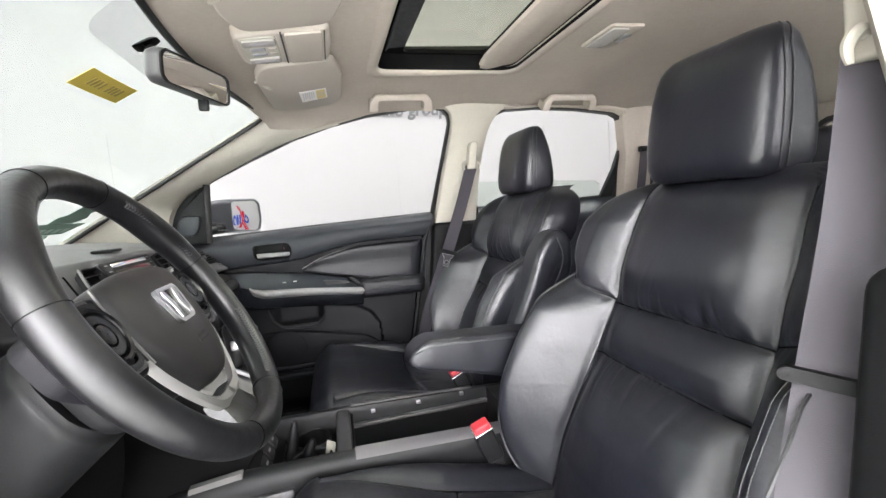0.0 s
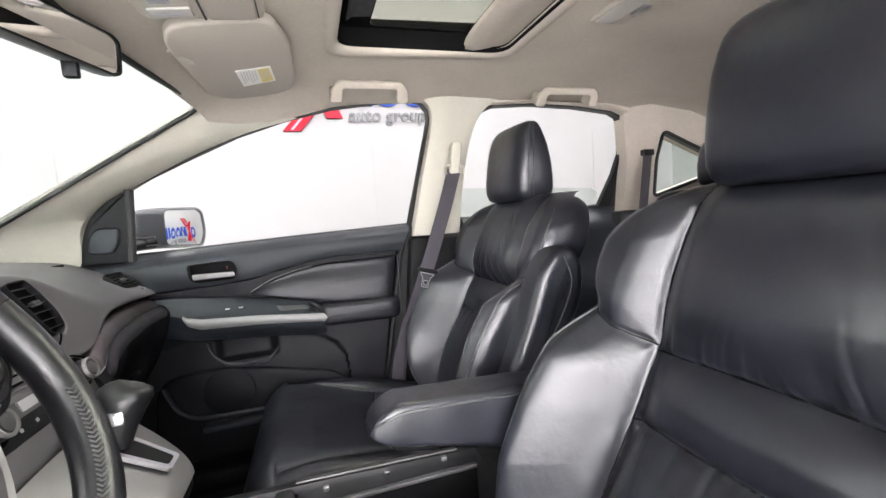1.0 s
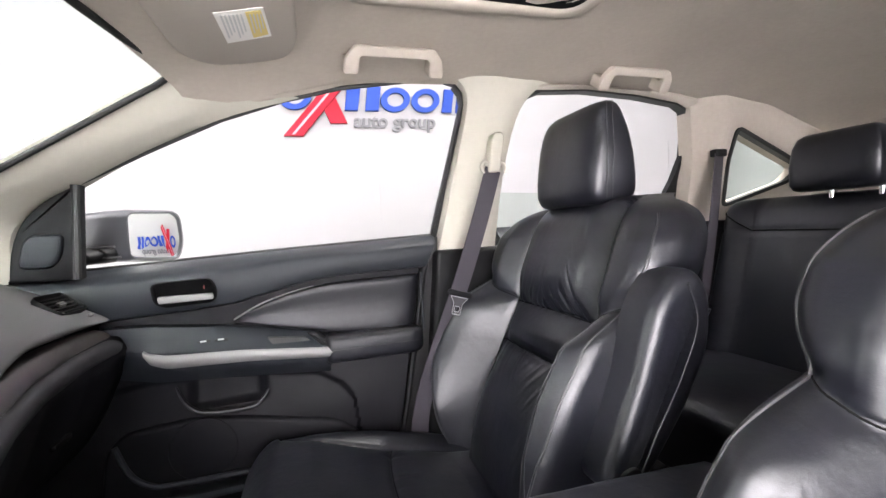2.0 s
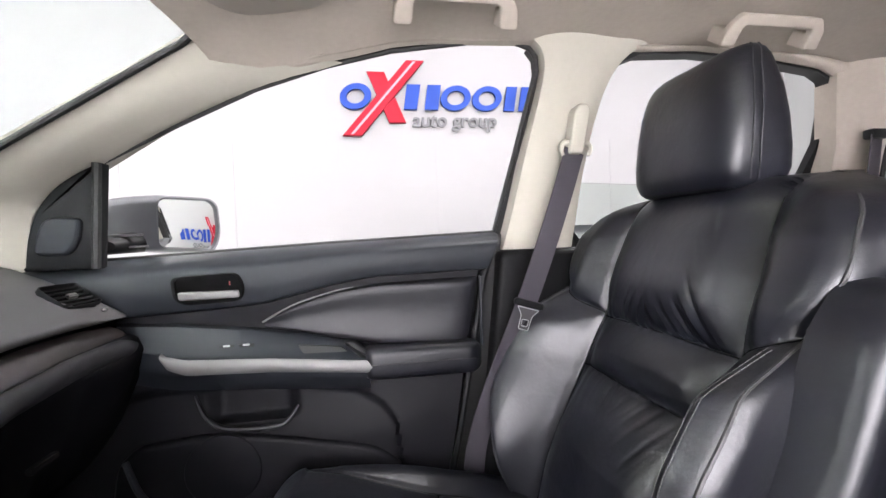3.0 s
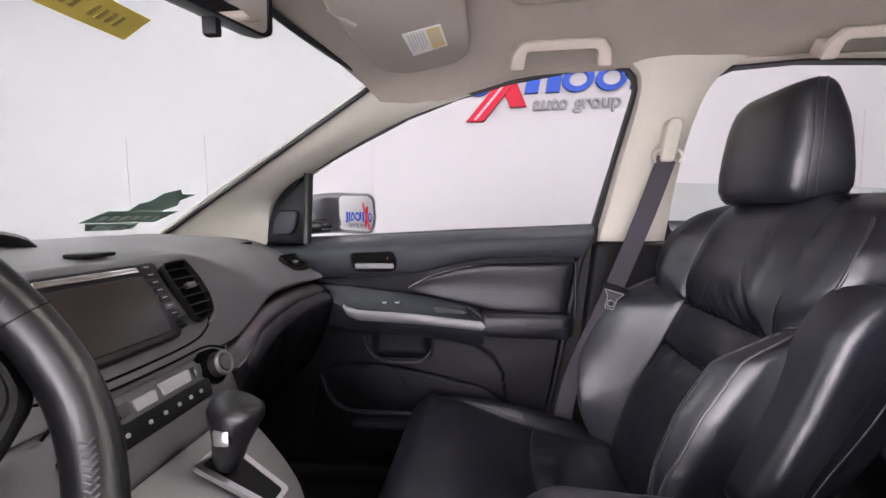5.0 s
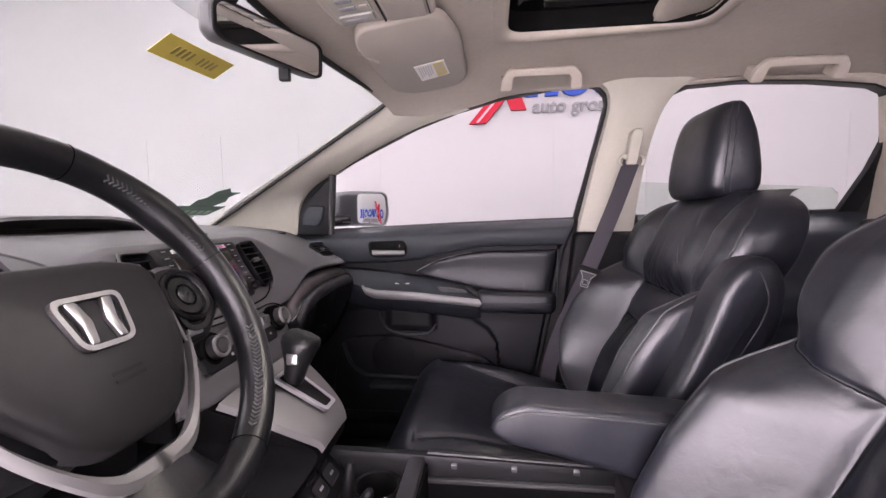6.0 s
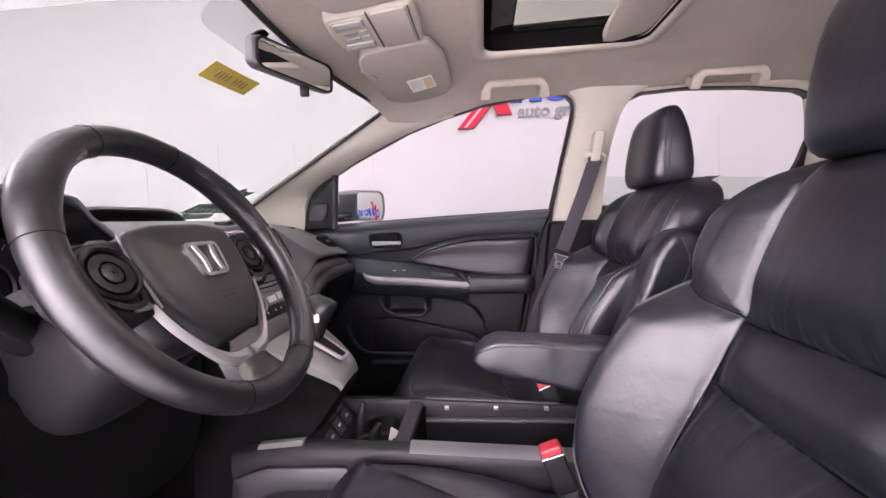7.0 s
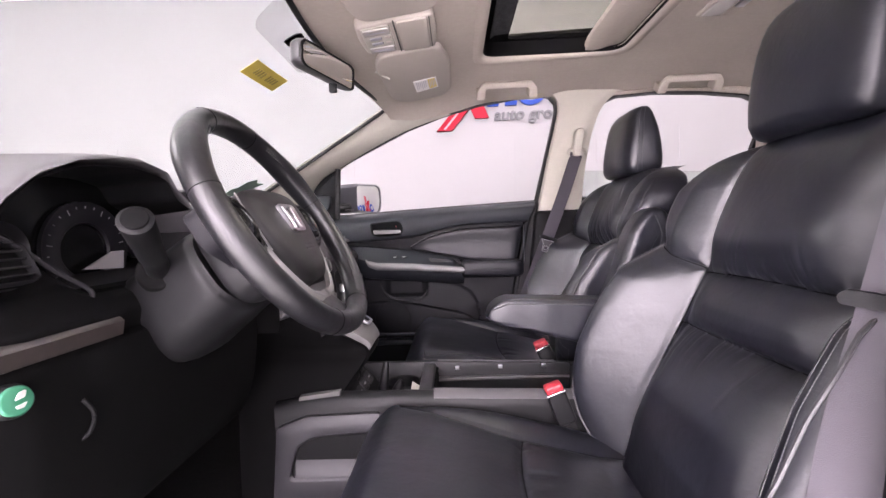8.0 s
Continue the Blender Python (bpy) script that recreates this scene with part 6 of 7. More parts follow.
for t, r, e in ((0, 0.014, 1.0), (0.1, 0.0165, 1.0), (0.35, 0.019, 1.05), (0.6, 0.0225, 1.2), (0.78, 0.0245, 1.35), (0.9, 0.0225, 1.4), (0.97, 0.016, 1.4), (1.0, 0.007, 1.4)):
    c = ax0.lerp(ax1, t)
    loops.append([c + Vector((r * e * math.cos(a), r * math.sin(a), -0.006 * math.cos(a))) for a in [2 * math.pi * i / 28 for i in range(28)]])
loft(bm, loops)
obj("knob", bm, LEATHER_WORN, lev, angle=70)
bm = bmesh.new()
box(bm, -0.212, -0.192, -0.0235, -0.016, 0.908, 0.928, 0.003)
obj("release_button", bm, STEEL, lev, "silver button")

# ---- centre console ----
con = thing("centre_console", (0.05, 0, 0.40), "low black centre console with cup holders and an open bin", "console")


def con_box(name, x0, x1, y0, y1, z0, z1, material, bevel, label=""):
    bm = bmesh.new()
    box(bm, x0, x1, y0, y1, z0, z1, bevel)
    return obj(name, bm, material, con, label)


for s in (-1, 1):
    bm = bmesh.new()
    loops = []
    for x in span(-0.34, 0.46, 50):
        zt = lerp(x, [-0.34, -0.27, -0.2, 0.0, 0.2, 0.46], [0.690, 0.699, 0.705, 0.702, 0.695, 0.685])
        hw = 0.116
        loops.append([Vector((x, s * 0.084, zt - 0.012)), Vector((x, s * 0.088, zt - 0.002)), Vector((x, s * 0.096, zt)), Vector((x, s * 0.106, zt - 0.003)), Vector((x, s * 0.114, zt - 0.012)), Vector((x, s * hw, zt - 0.030)), Vector((x, s * 0.115, 0.61)), Vector((x, s * 0.112, 0.40)), Vector((x, s * 0.084, 0.40))])
    loft(bm, loops)
    wall = obj("side_wall", bm, BLACK, con, "black side wall")
    bm = bmesh.new()
    # Silver stands for the highlight on top of a dark satin trim.
    loops = []
    for x in span(-0.285, -0.198, 12):
        zt = lerp(x, [-0.285, -0.2], [0.6985, 0.708])
        loops.append([Vector((x, s * 0.100, zt + 0.001)), Vector((x, s * 0.100, zt + 0.004)), Vector((x, s * 0.112, zt + 0.003)), Vector((x, s * 0.118, zt - 0.004)), Vector((x, s * 0.112, zt - 0.006))])
    loft(bm, loops)
    part("edge_trim", bm, SILVER, wall, "edge trim, silver for its bright top")
    # Rail lightened: its bright edge line is put into the grey.
    bm = bmesh.new()
    loops = []
    for x in span(0.0, 0.30, 12):
        zt = lerp(x, [-0.34, -0.27, -0.2, 0.0, 0.2, 0.46], [0.690, 0.699, 0.705, 0.702, 0.695, 0.685])
        loops.append([Vector((x, s * 0.090, zt + 0.0005)), Vector((x, s * 0.092, zt + 0.003)), Vector((x, s * 0.108, zt - 0.001)), Vector((x, s * 0.116, zt - 0.010)), Vector((x, s * 0.112, zt - 0.012))])
    loft(bm, loops)
    part("rail", bm, SATIN, wall, "rail, grey lightened for its bright edge")
    bm = bmesh.new()
    o = rounded([(-0.312, 0.530), (-0.125, 0.530), (-0.125, 0.625), (-0.25, 0.618), (-0.292, 0.598)], 0.014, 4)
    big = rounded([(-0.352, 0.470), (-0.112, 0.470), (-0.112, 0.668), (-0.27, 0.664), (-0.335, 0.640)], 0.010, 4)
    loops = [[Vector((u + (c - u) * f, s * (0.127 - w), v + (d - v) * f)) for (u, v), (c, d) in zip(o, big)] for f, w in ((0.0, 0.012), (0.0, 0.004), (0.05, 0.001), (0.12, 0.0), (0.85, 0.0), (0.97, 0.003), (1.0, 0.012))]
    loft(bm, loops, True, False)
    part("pocket_panel", bm, CONSOLE, wall, "raised panel round the side pocket")
    # Dark back and lighter floor put the pocket's shade into colour.
    bm = bmesh.new()
    plate(bm, o, lambda u, v, w: Vector((u, s * (0.1172 - w), v)), 0.008)
    part("pocket", bm, LOW, wall, "side pocket back, darkened for its shade")
    bm = bmesh.new()
    loft(bm, [[Vector((x, s * 0.1255, 0.5315)), Vector((x, s * 0.122, 0.538)), Vector((x, s * 0.1175, 0.566)), Vector((x, s * 0.1165, 0.566)), Vector((x, s * 0.1165, 0.5315))] for x in span(-0.300, -0.128, 6)])
    part("pocket_floor", bm, CONSOLE, wall, "sloping pocket floor")
con_box("tray_floor", -0.22, -0.012, -0.086, 0.086, 0.60, 0.615, RUBBER, 0.0, "black tray floor")
con_box("divider", -0.035, -0.004, -0.088, 0.088, 0.42, 0.700, CONSOLE, 0.006, "dark grey divider")
con_box("bin_floor", -0.004, 0.37, -0.086, 0.086, 0.50, 0.512, CARPET, 0.0, "black bin floor")
# Sheets added to put the bin's inner shade into colour.
for s in (-1, 1):
    con_box("bin_dark_sheet", 0.0, 0.335, s * 0.0815 - 0.0025, s * 0.0815 + 0.0025, 0.51, 0.652, BLACK, 0.0, "sheet added to darken the bin")
con_box("front_dark_sheet", -0.0035, 0.002, -0.079, 0.079, 0.51, 0.690, VOID, 0.0, "sheet added to darken the bin")
con_box("rear_end", 0.335, 0.46, -0.086, 0.086, 0.42, 0.692, BLACK, 0.006)
con_box("front_end", -0.235, -0.215, -0.086, 0.086, 0.42, 0.66, BLACK, 0.004)
# Lighter grey puts the highlight on the ledge's edge into colour.
for s in (-1, 1):
    con_box("bin_ledge", 0.0, 0.335, s * 0.080 - 0.006, s * 0.080 + 0.006, 0.655, 0.663, SATIN, 0.002, "inner ledge")
for x in (0.05, 0.16, 0.27):
    con_box("bin_catch", x - 0.005, x + 0.005, 0.078, 0.086, 0.682, 0.690, STEEL, 0.001, "small bright catch")
# switch panel and cup holders
bm = bmesh.new()
plate(bm, rounded([(0, -0.084), (0.075, -0.084), (0.075, 0.084), (0, 0.084)], 0.006, 3), lambda u, v, w: Vector((-0.213 + u * 0.86, v, 0.728 - u * 1.05 - w * 0.7)) - Vector((0.01, 0, 0)) * w, 0.02, 0.003)
sw = obj("switch_panel", bm, BLACK, con, "black sloping switch panel")
for k, (u, v) in enumerate(((0.018, 0.045), (0.044, 0.0), (0.044, 0.045), (0.018, 0.0), (0.046, -0.045))):
    bm = bmesh.new()
    plate(bm, rounded([(u - 0.010, v - 0.018), (u + 0.010, v - 0.018), (u + 0.010, v + 0.018), (u - 0.010, v + 0.018)], 0.004, 3), lambda a, b, w: Vector((-0.209 + a * 0.86, b, 0.7315 - a * 1.05 - w)), 0.006, 0.002)
    part("switch", bm, CONSOLE, sw, "rounded switch")
    bm = bmesh.new()
    plate(bm, [(u - 0.0014, v - 0.006), (u + 0.0014, v - 0.006), (u + 0.0014, v + 0.006), (u - 0.0014, v + 0.006)], lambda a, b, w: Vector((-0.2075 + a * 0.86, b, 0.7325 - a * 1.05 - w)), 0.002)
    part("mark", bm, PRINT, sw, "pale printed marks")
for cy in (-0.042, 0.042):
    bm = bmesh.new()
    ring = [(math.cos(2 * math.pi * i / 32), math.sin(2 * math.pi * i / 32)) for i in range(32)]
    c = Vector((-0.085, cy, 0))
    loft(bm, [[Vector((c.x + a * r, c.y + b * r, z)) for a, b in ring] for r, z in ((0.043, 0.616), (0.043, 0.668), (0.041, 0.671), (0.038, 0.668), (0.036, 0.60), (0.002, 0.598))], True, False)
    obj("cup_holder", bm, BLACK, con, "round black cup holder")
for x, y, tall in ((-0.128, 0.0, 0.075), (-0.095, -0.003, 0.03)):
    bm = bmesh.new()
    tube(bm, smooth_path([(x + 0.004, y, 0.63), (x, y, 0.66), (x + 0.012, y, 0.66 + tall)], 4), [0.016] * 5 + [0.012, 0.010, 0.008, 0.005], 10, up=(0, 1, 0))
    obj("cup_grip", bm, BLACK, con, "black cup grip")
note = thing("folded_note", (-0.06, 0.0, 0.62), "small folded cream paper in the cup holder", "paper")
bm = bmesh.new()
plate(bm, [(0, 0), (0.024, 0.0), (0.032, 0.060), (0.016, 0.072)], lambda u, v, w: Vector((-0.070 + u, -0.03 + 0.3 * u + w, 0.622 + v)), 0.002)
obj("paper", bm, TRIM, note)


def buckle(at, lean, label):
    b = thing("belt_buckle", at, label, "belt buckle", "belt buckles")
    at = Vector(at)
    d = Vector(lean).normalized()
    side = Vector((0, 1, 0))
    f = d.cross(side).normalized()
    pl = lambda u, v, w: at + d * v + f * u + side * w
    bm = bmesh.new()
    plate(bm, rounded([(-0.020, 0.0), (0.020, 0.0), (0.019, 0.075), (-0.019, 0.075)], 0.008, 4), lambda u, v, w: pl(u, v, w - 0.012), 0.024, 0.005)
    obj("body", bm, BLACK, b, "black plastic body")
    bm = bmesh.new()
    plate(bm, rounded([(-0.0185, 0.070), (0.0185, 0.070), (0.0175, 0.085), (-0.0175, 0.085)], 0.005, 4), lambda u, v, w: pl(u, v, w - 0.0125), 0.025, 0.004)
    obj("release_button", bm, RED, b, "red release button")
    bm = bmesh.new()
    plate(bm, rounded([(-0.0195, 0.066), (0.0195, 0.066), (0.0195, 0.0705), (-0.0195, 0.0705)], 0.002, 2), lambda u, v, w: pl(u, v, w - 0.0135), 0.027, 0.001)
    obj("slot_edge", bm, CHROME, b, "bright slot edge")
    bm = bmesh.new()
    ribbon(bm, [at + d * 0.005, at - d * 0.07, at - d * 0.11 + Vector((0.02, 0, -0.02))], 0.03, f, 0.006)
    obj("strap", bm, RUBBER, b, "black stalk")


buckle((0.272, -0.131, 0.640), (-0.36, 0, 1.0), "black belt buckle with a red button beside the driver's seat")
buckle((0.305, 0.133, 0.655), (-0.45, 0, 1.0), "black belt buckle with a red button beside the passenger seat")

# ---- steering wheel and column ----
wh = thing("steering_wheel", (-0.183, -0.371, 1.066), "black leather steering wheel with silver lower spoke", "steering wheel")
th = radians(30.6)
WC, WA, WB, WN = Vector((-0.183, -0.371, 1.066)), Vector((0, 1, 0)), Vector((-math.sin(th), 0, math.cos(th))), Vector((math.cos(th), 0, math.sin(th)))


def wp(u, v, w=0.0):
    """On the wheel: u to the right, v up, w away from the driver."""
    return WC + WA * u + WB * v - WN * w


bm = bmesh.new()
loops = []
for i in range(112):
    a = 2 * math.pi * i / 112
    grip = 0.0022 * (math.exp(-((math.degrees(a) - 35) / 14) ** 2) + math.exp(-((math.degrees(a) - 145) / 14) ** 2))
    r = 0.0162 + grip
    R = 0.167
    c = wp(R * math.cos(a), R * math.sin(a))
    out = WA * math.cos(a) + WB * math.sin(a)
    loops.append([c + out * r * math.cos(b) + WN * r * 1.08 * math.sin(b) for b in [2 * math.pi * j / 20 for j in range(20)]])
loft(bm, loops + [loops[0]], True, False)
rim_ob = obj("rim", bm, LEATHER_WORN, wh, "worn black leather rim", angle=70)
for a0, a1 in ((18, 60), (120, 162), (-62, -18)):
    bm = bmesh.new()
    n = 26
    for i in range(n):
        a = radians(a0 + (a1 - a0) * i / n)
        a2 = radians(a0 + (a1 - a0) * (i + 0.7) / n)
        for q in (0.0150, 0.0185):
            p0 = wp(0.167 * math.cos(a), 0.167 * math.sin(a)) - (WA * math.cos(a) + WB * math.sin(a)) * 0.0115 + WN * 0.0125
            p1 = wp(0.167 * math.cos(a2), 0.167 * math.sin(a2)) - (WA * math.cos(a2) + WB * math.sin(a2)) * (0.0145 if q < 0.017 else 0.0085) + WN * (0.0105 if q < 0.017 else 0.0148)
            tube(bm, [p0, p1], 0.0009, 4, up=tuple(WN))
    tagged(part("stitching", bm, STITCH, rim_ob, "grey stitches"), kind="stuff")
for a in (70, 110, 166, 14, -66, -114):
    bm = bmesh.new()
    a_ = radians(a)
    out = WA * math.cos(a_) + WB * math.sin(a_)
    tang = -WA * math.sin(a_) + WB * math.cos(a_)
    tube(bm, [wp(0.167 * math.cos(a_), 0.167 * math.sin(a_)) + out * 0.0167 * math.cos(b) + WN * 0.0178 * math.sin(b) for b in [2 * math.pi * j / 24 for j in range(24)]], 0.0005, 5, True, up=tuple(tang))
    part("joint_seam", bm, VOID, rim_ob, "leather joint")
# airbag cover, domed
bm = bmesh.new()
o = rounded([(-0.082, 0.049), (-0.04, 0.058), (0.04, 0.058), (0.082, 0.049), (0.086, 0.02), (0.078, -0.03), (0.050, -0.075), (0.025, -0.092), (-0.025, -0.092), (-0.050, -0.075), (-0.078, -0.03), (-0.086, 0.02)], 0.014, 3)
loops = [[wp(u * f, v * f - 0.006 * (1 - f), w) for u, v in o] for f, w in ((0.02, -0.0105), (0.3, -0.010), (0.55, -0.008), (0.80, -0.0045), (0.93, -0.001), (0.985, 0.003), (1.0, 0.009), (1.0, 0.030))]
loft(bm, loops)
cover = obj("airbag_cover", bm, HUB, wh, "dark grey domed airbag cover", angle=60)
bm = bmesh.new()
lo, li = rounded([(-0.029, 0.034), (0.029, 0.034), (0.022, -0.010), (-0.022, -0.010)], 0.010, 4), rounded([(-0.0245, 0.030), (0.0245, 0.030), (0.0185, -0.006), (-0.0185, -0.006)], 0.007, 4)
hoop(bm, li, lo, lambda u, v, w: wp(u - 0.004, v - 0.011, w - 0.0135), 0.006)
part("emblem_frame", bm, STEEL, cover, "chrome emblem frame")
for s in (-1, 1):
    bm = bmesh.new()
    plate(bm, rounded([(s * 0.019, 0.0295), (s * 0.010, 0.0295), (s * 0.0055, 0.012), (s * 0.009, -0.0055), (s * 0.0155, -0.0055), (s * 0.014, 0.010)], 0.002, 2), lambda u, v, w: wp(u - 0.004, v - 0.011, w - 0.0145), 0.006, 0.001)
    part("emblem_bar", bm, STEEL, cover, "chrome emblem bar")
bm = bmesh.new()
for v in (-0.040, -0.046):
    plate(bm, [(-0.014, v), (0.012, v), (0.012, v - 0.003), (-0.014, v - 0.003)], lambda u, vv, w: wp(u, vv, w - 0.0092), 0.003)
part("airbag_mark", bm, BLACK, cover, "faint moulded mark")
# side spokes with their button pods
for s in (-1, 1):
    bm = bmesh.new()
    o = rounded([(s * 0.070, 0.046), (s * 0.120, 0.044), (s * 0.158, 0.034), (s * 0.158, -0.010), (s * 0.120, -0.040), (s * 0.082, -0.040)], 0.012, 4)
    plate(bm, o, lambda u, v, w: wp(u, v, w + 0.010), 0.03, 0.006)
    spoke = obj("spoke", bm, DOOR_LOW, wh, "black plastic spoke")
    bm = bmesh.new()
    ring = [(math.cos(2 * math.pi * i / 36), math.sin(2 * math.pi * i / 36)) for i in range(36)]
    loft(bm, [[wp(s * 0.112 + a * r, 0.008 + b * r, w) for a, b in ring] for r, w in ((0.0300, 0.011), (0.0290, 0.005), (0.0265, 0.0035), (0.0240, 0.005), (0.0225, 0.009), (0.0220, 0.010), (0.0205, 0.006), (0.0125, 0.0055), (0.0120, 0.009), (0.0105, 0.009), (0.0100, 0.005), (0.006, 0.004), (0.001, 0.004))], True, False)
    part("control_ring", bm, DIAL, spoke, "glossy round control ring")
    bm = bmesh.new()
    lens = rounded([(s * 0.086, 0.040), (s * 0.122, 0.040), (s * 0.146, 0.026), (s * 0.146, -0.006), (s * 0.118, -0.032), (s * 0.090, -0.030)], 0.016, 4)
    hoop(bm, grown(lens, -0.006), lens, lambda u, v, w: wp(u, v, w + 0.0065), 0.008)
    part("pod_bezel", bm, DIAL, spoke, "black bezel")
    for a in (90, 210, 330) if s > 0 else (0, 90, 180, 270):
        bm = bmesh.new()
        c = (s * 0.112 + 0.0165 * math.cos(radians(a)), 0.008 + 0.0165 * math.sin(radians(a)))
        plate(bm, [(c[0] - 0.0022, c[1] - 0.001), (c[0] + 0.0022, c[1] - 0.001), (c[0] + 0.0018, c[1] + 0.001), (c[0] - 0.0018, c[1] + 0.001)], lambda u, v, w: wp(u, v, w + 0.0065), 0.002)
        part("mark", bm, PRINT, spoke, "pale printed mark")
    for c in ((s * 0.105, 0.040), (s * 0.100, -0.030)):
        bm = bmesh.new()
        plate(bm, rounded([(c[0] - 0.010, c[1] - 0.004), (c[0] + 0.010, c[1] - 0.004), (c[0] + 0.010, c[1] + 0.004), (c[0] - 0.010, c[1] + 0.004)], 0.003, 3), lambda u, v, w: wp(u, v, w + 0.0075), 0.005, 0.001)
        part("button", bm, SATIN, spoke, "small grey button")
    bm = bmesh.new()
    ribbon(bm, [wp(s * 0.080, 0.050, 0.0075), wp(s * 0.086, 0.015, 0.0065), wp(s * 0.082, -0.036, 0.0075)], 0.0024, tuple(WA), 0.002)
    obj("bright_line", bm, SILVER, wh, "thin silver line")
# lower spoke: silver V round the cover, leather foot
bm = bmesh.new()
for s in (-1, 1):
    pts = [(s * 0.090, -0.030), (s * 0.081, -0.058), (s * 0.060, -0.093), (s * 0.036, -0.119), (0.0, -0.128)]
    pin = [(s * 0.0870, -0.031), (s * 0.0772, -0.0556), (s * 0.0550, -0.0880), (s * 0.0300, -0.1070), (0.0, -0.109)]
    loops = []
    for a, b in zip(smooth_path([(*p, 0) for p in pts], 4), smooth_path([(*p, 0) for p in pin], 4)):
        loops.append([wp(a.x, a.y, 0.010), wp((a.x + b.x) / 2, (a.y + b.y) / 2, 0.006), wp(b.x, b.y, 0.008), wp(b.x, b.y, 0.016), wp(a.x, a.y, 0.016)])
    loft(bm, loops)
obj("lower_spoke", bm, SILVER, wh, "silver V-shaped spoke")
bm = bmesh.new()
loops = []
for t in span(0, 1, 8):
    v = -0.108 - 0.055 * t
    hw = 0.030 + 0.022 * t ** 2
    loops.append([wp(hw * q, v, 0.010 + 0.006 * abs(q) ** 3 - 0.010 * t) for q in span(-1, 1, 11)] + [wp(hw, v, 0.03), wp(-hw, v, 0.03)])
loft(bm, loops)
obj("spoke_foot", bm, LEATHER_WORN, wh, "worn leather foot")
bm = bmesh.new()
square = lambda c: math.copysign(abs(c) ** 0.55, c)
loft(bm, [[wp(r * 0.094 * square(math.cos(2 * math.pi * i / 40)), r * 0.068 * square(math.sin(2 * math.pi * i / 40)) - 0.012, w) for i in range(40)] for r, w in ((0.86, 0.018), (0.96, 0.024), (1.0, 0.034), (1.0, 0.070), (0.97, 0.080), (0.90, 0.084))])
hub_back = obj("hub_back", bm, BLACK, wh, "black hub shroud", angle=50)
for u, v, wu in ((-0.0945, -0.020, 0.007), (-0.0945, 0.018, 0.005)):
    bm = bmesh.new()
    plate(bm, rounded([(v - wu, 0.044), (v + wu, 0.044), (v + wu, 0.060), (v - wu, 0.060)], 0.003, 3), lambda a, b, w: wp(u + w, a, b), 0.004)
    part("cover_plug", bm, VOID, hub_back, "small black cover plug")
# column cover and stalks
col = thing("steering_column", (-0.32, -0.371, 0.93), "dark grey steering column shroud with a black control stalk", "steering column")
bm = bmesh.new()
loops = []
for t in span(0, 0.06, 5) + span(0.1, 1, 14):
    w = 0.088 + 0.177 * t
    hw = 0.096 - 0.012 * t - 0.022 * step(0.55, 1.0, t) - 0.006 * step(0.06, 0, t)
    top, bot = 0.050 - 0.004 * t - 0.005 * step(0.06, 0, t), -0.078 - 0.030 * t + 0.035 * step(0.6, 1.0, t) + 0.006 * step(0.06, 0, t)
    loops.append([wp(hw * math.copysign(abs(math.cos(a)) ** 0.55, math.cos(a)) * (1 - 0.10 * step(0.0, -0.9, math.sin(a))), (top + bot) / 2 + (top - bot) / 2 * math.copysign(abs(math.sin(a)) ** 0.62, math.sin(a)), w) for a in [2 * math.pi * i / 36 for i in range(36)]])
loft(bm, loops)
obj("shroud", bm, BLACK, col, "dark grey plastic shroud", angle=50)
bm = bmesh.new()
s0, s1 = Vector((-0.318, -0.452, 1.010)), Vector((-0.262, -0.558, 1.072))
dd = (s1 - s0).normalized()
tube(bm, [s0, s0 + dd * 0.03, s0 + dd * 0.045, s0 + dd * 0.05, s0 + dd * 0.085, s0 + dd * 0.089, s1, s1 + dd * 0.003], [0.014, 0.013, 0.0125, 0.0145, 0.0145, 0.0155, 0.0165, 0.012], 20, up=(0, 0, 1))
stalk = obj("stalk", bm, LOW, col, "black twist stalk")
bm = bmesh.new()
disc(bm, s1 + dd * 0.005, dd, 0.0125, 0.004, 24, 0.001)
part("end_cap", bm, VOID, stalk, "grey end cap")
bm = bmesh.new()
disc(bm, s0 + dd * 0.008, dd, 0.026, 0.022, 28, 0.006)
obj("stalk_boot", bm, VOID, col, "black boot")

# ---- under the roof ----
ohc = thing("overhead_console", (-0.05, 0, 1.49), "beige overhead console with two map lamps and a glasses holder", "overhead console")
o_n = Vector((0.10, 0, -0.995)).normalized()
o_u, o_v = Vector((0.995, 0, 0.10)).normalized(), Vector((0, 1, 0))
o_c = Vector((-0.048, 0, 1.480))


def oh(u, v, w):
    return o_c + o_u * u + o_v * v - o_n * w


bm = bmesh.new()
plate(bm, rounded([(-0.088, -0.070), (0.080, -0.084), (0.084, 0.0), (0.080, 0.084), (-0.088, 0.070), (-0.094, 0.0)], 0.014, 4), lambda u, v, w: oh(u, v, w), 0.035, 0.008)
ob_ = obj("body", bm, VISOR, ohc, "beige plastic body")
bm = bmesh.new()
plate(bm, rounded([(0.0, -0.071), (0.066, -0.074), (0.066, 0.074), (0.0, 0.071)], 0.006, 4), lambda u, v, w: oh(u, v, w - 0.004), 0.01, 0.002)
part("holder_lid", bm, VISOR, ob_, "beige lid of the glasses holder")
for u, wd in ((-0.006, 0.003), (0.070, 0.002)):
    bm = bmesh.new()
    plate(bm, [(u - wd / 2, -0.074), (u + wd / 2, -0.074), (u + wd / 2, 0.074), (u - wd / 2, 0.074)], lambda a, b, w: oh(a, b, w - 0.0015), 0.004)
    part("lid_gap", bm, RUBBER, ob_, "dark gap")
bm = bmesh.new()
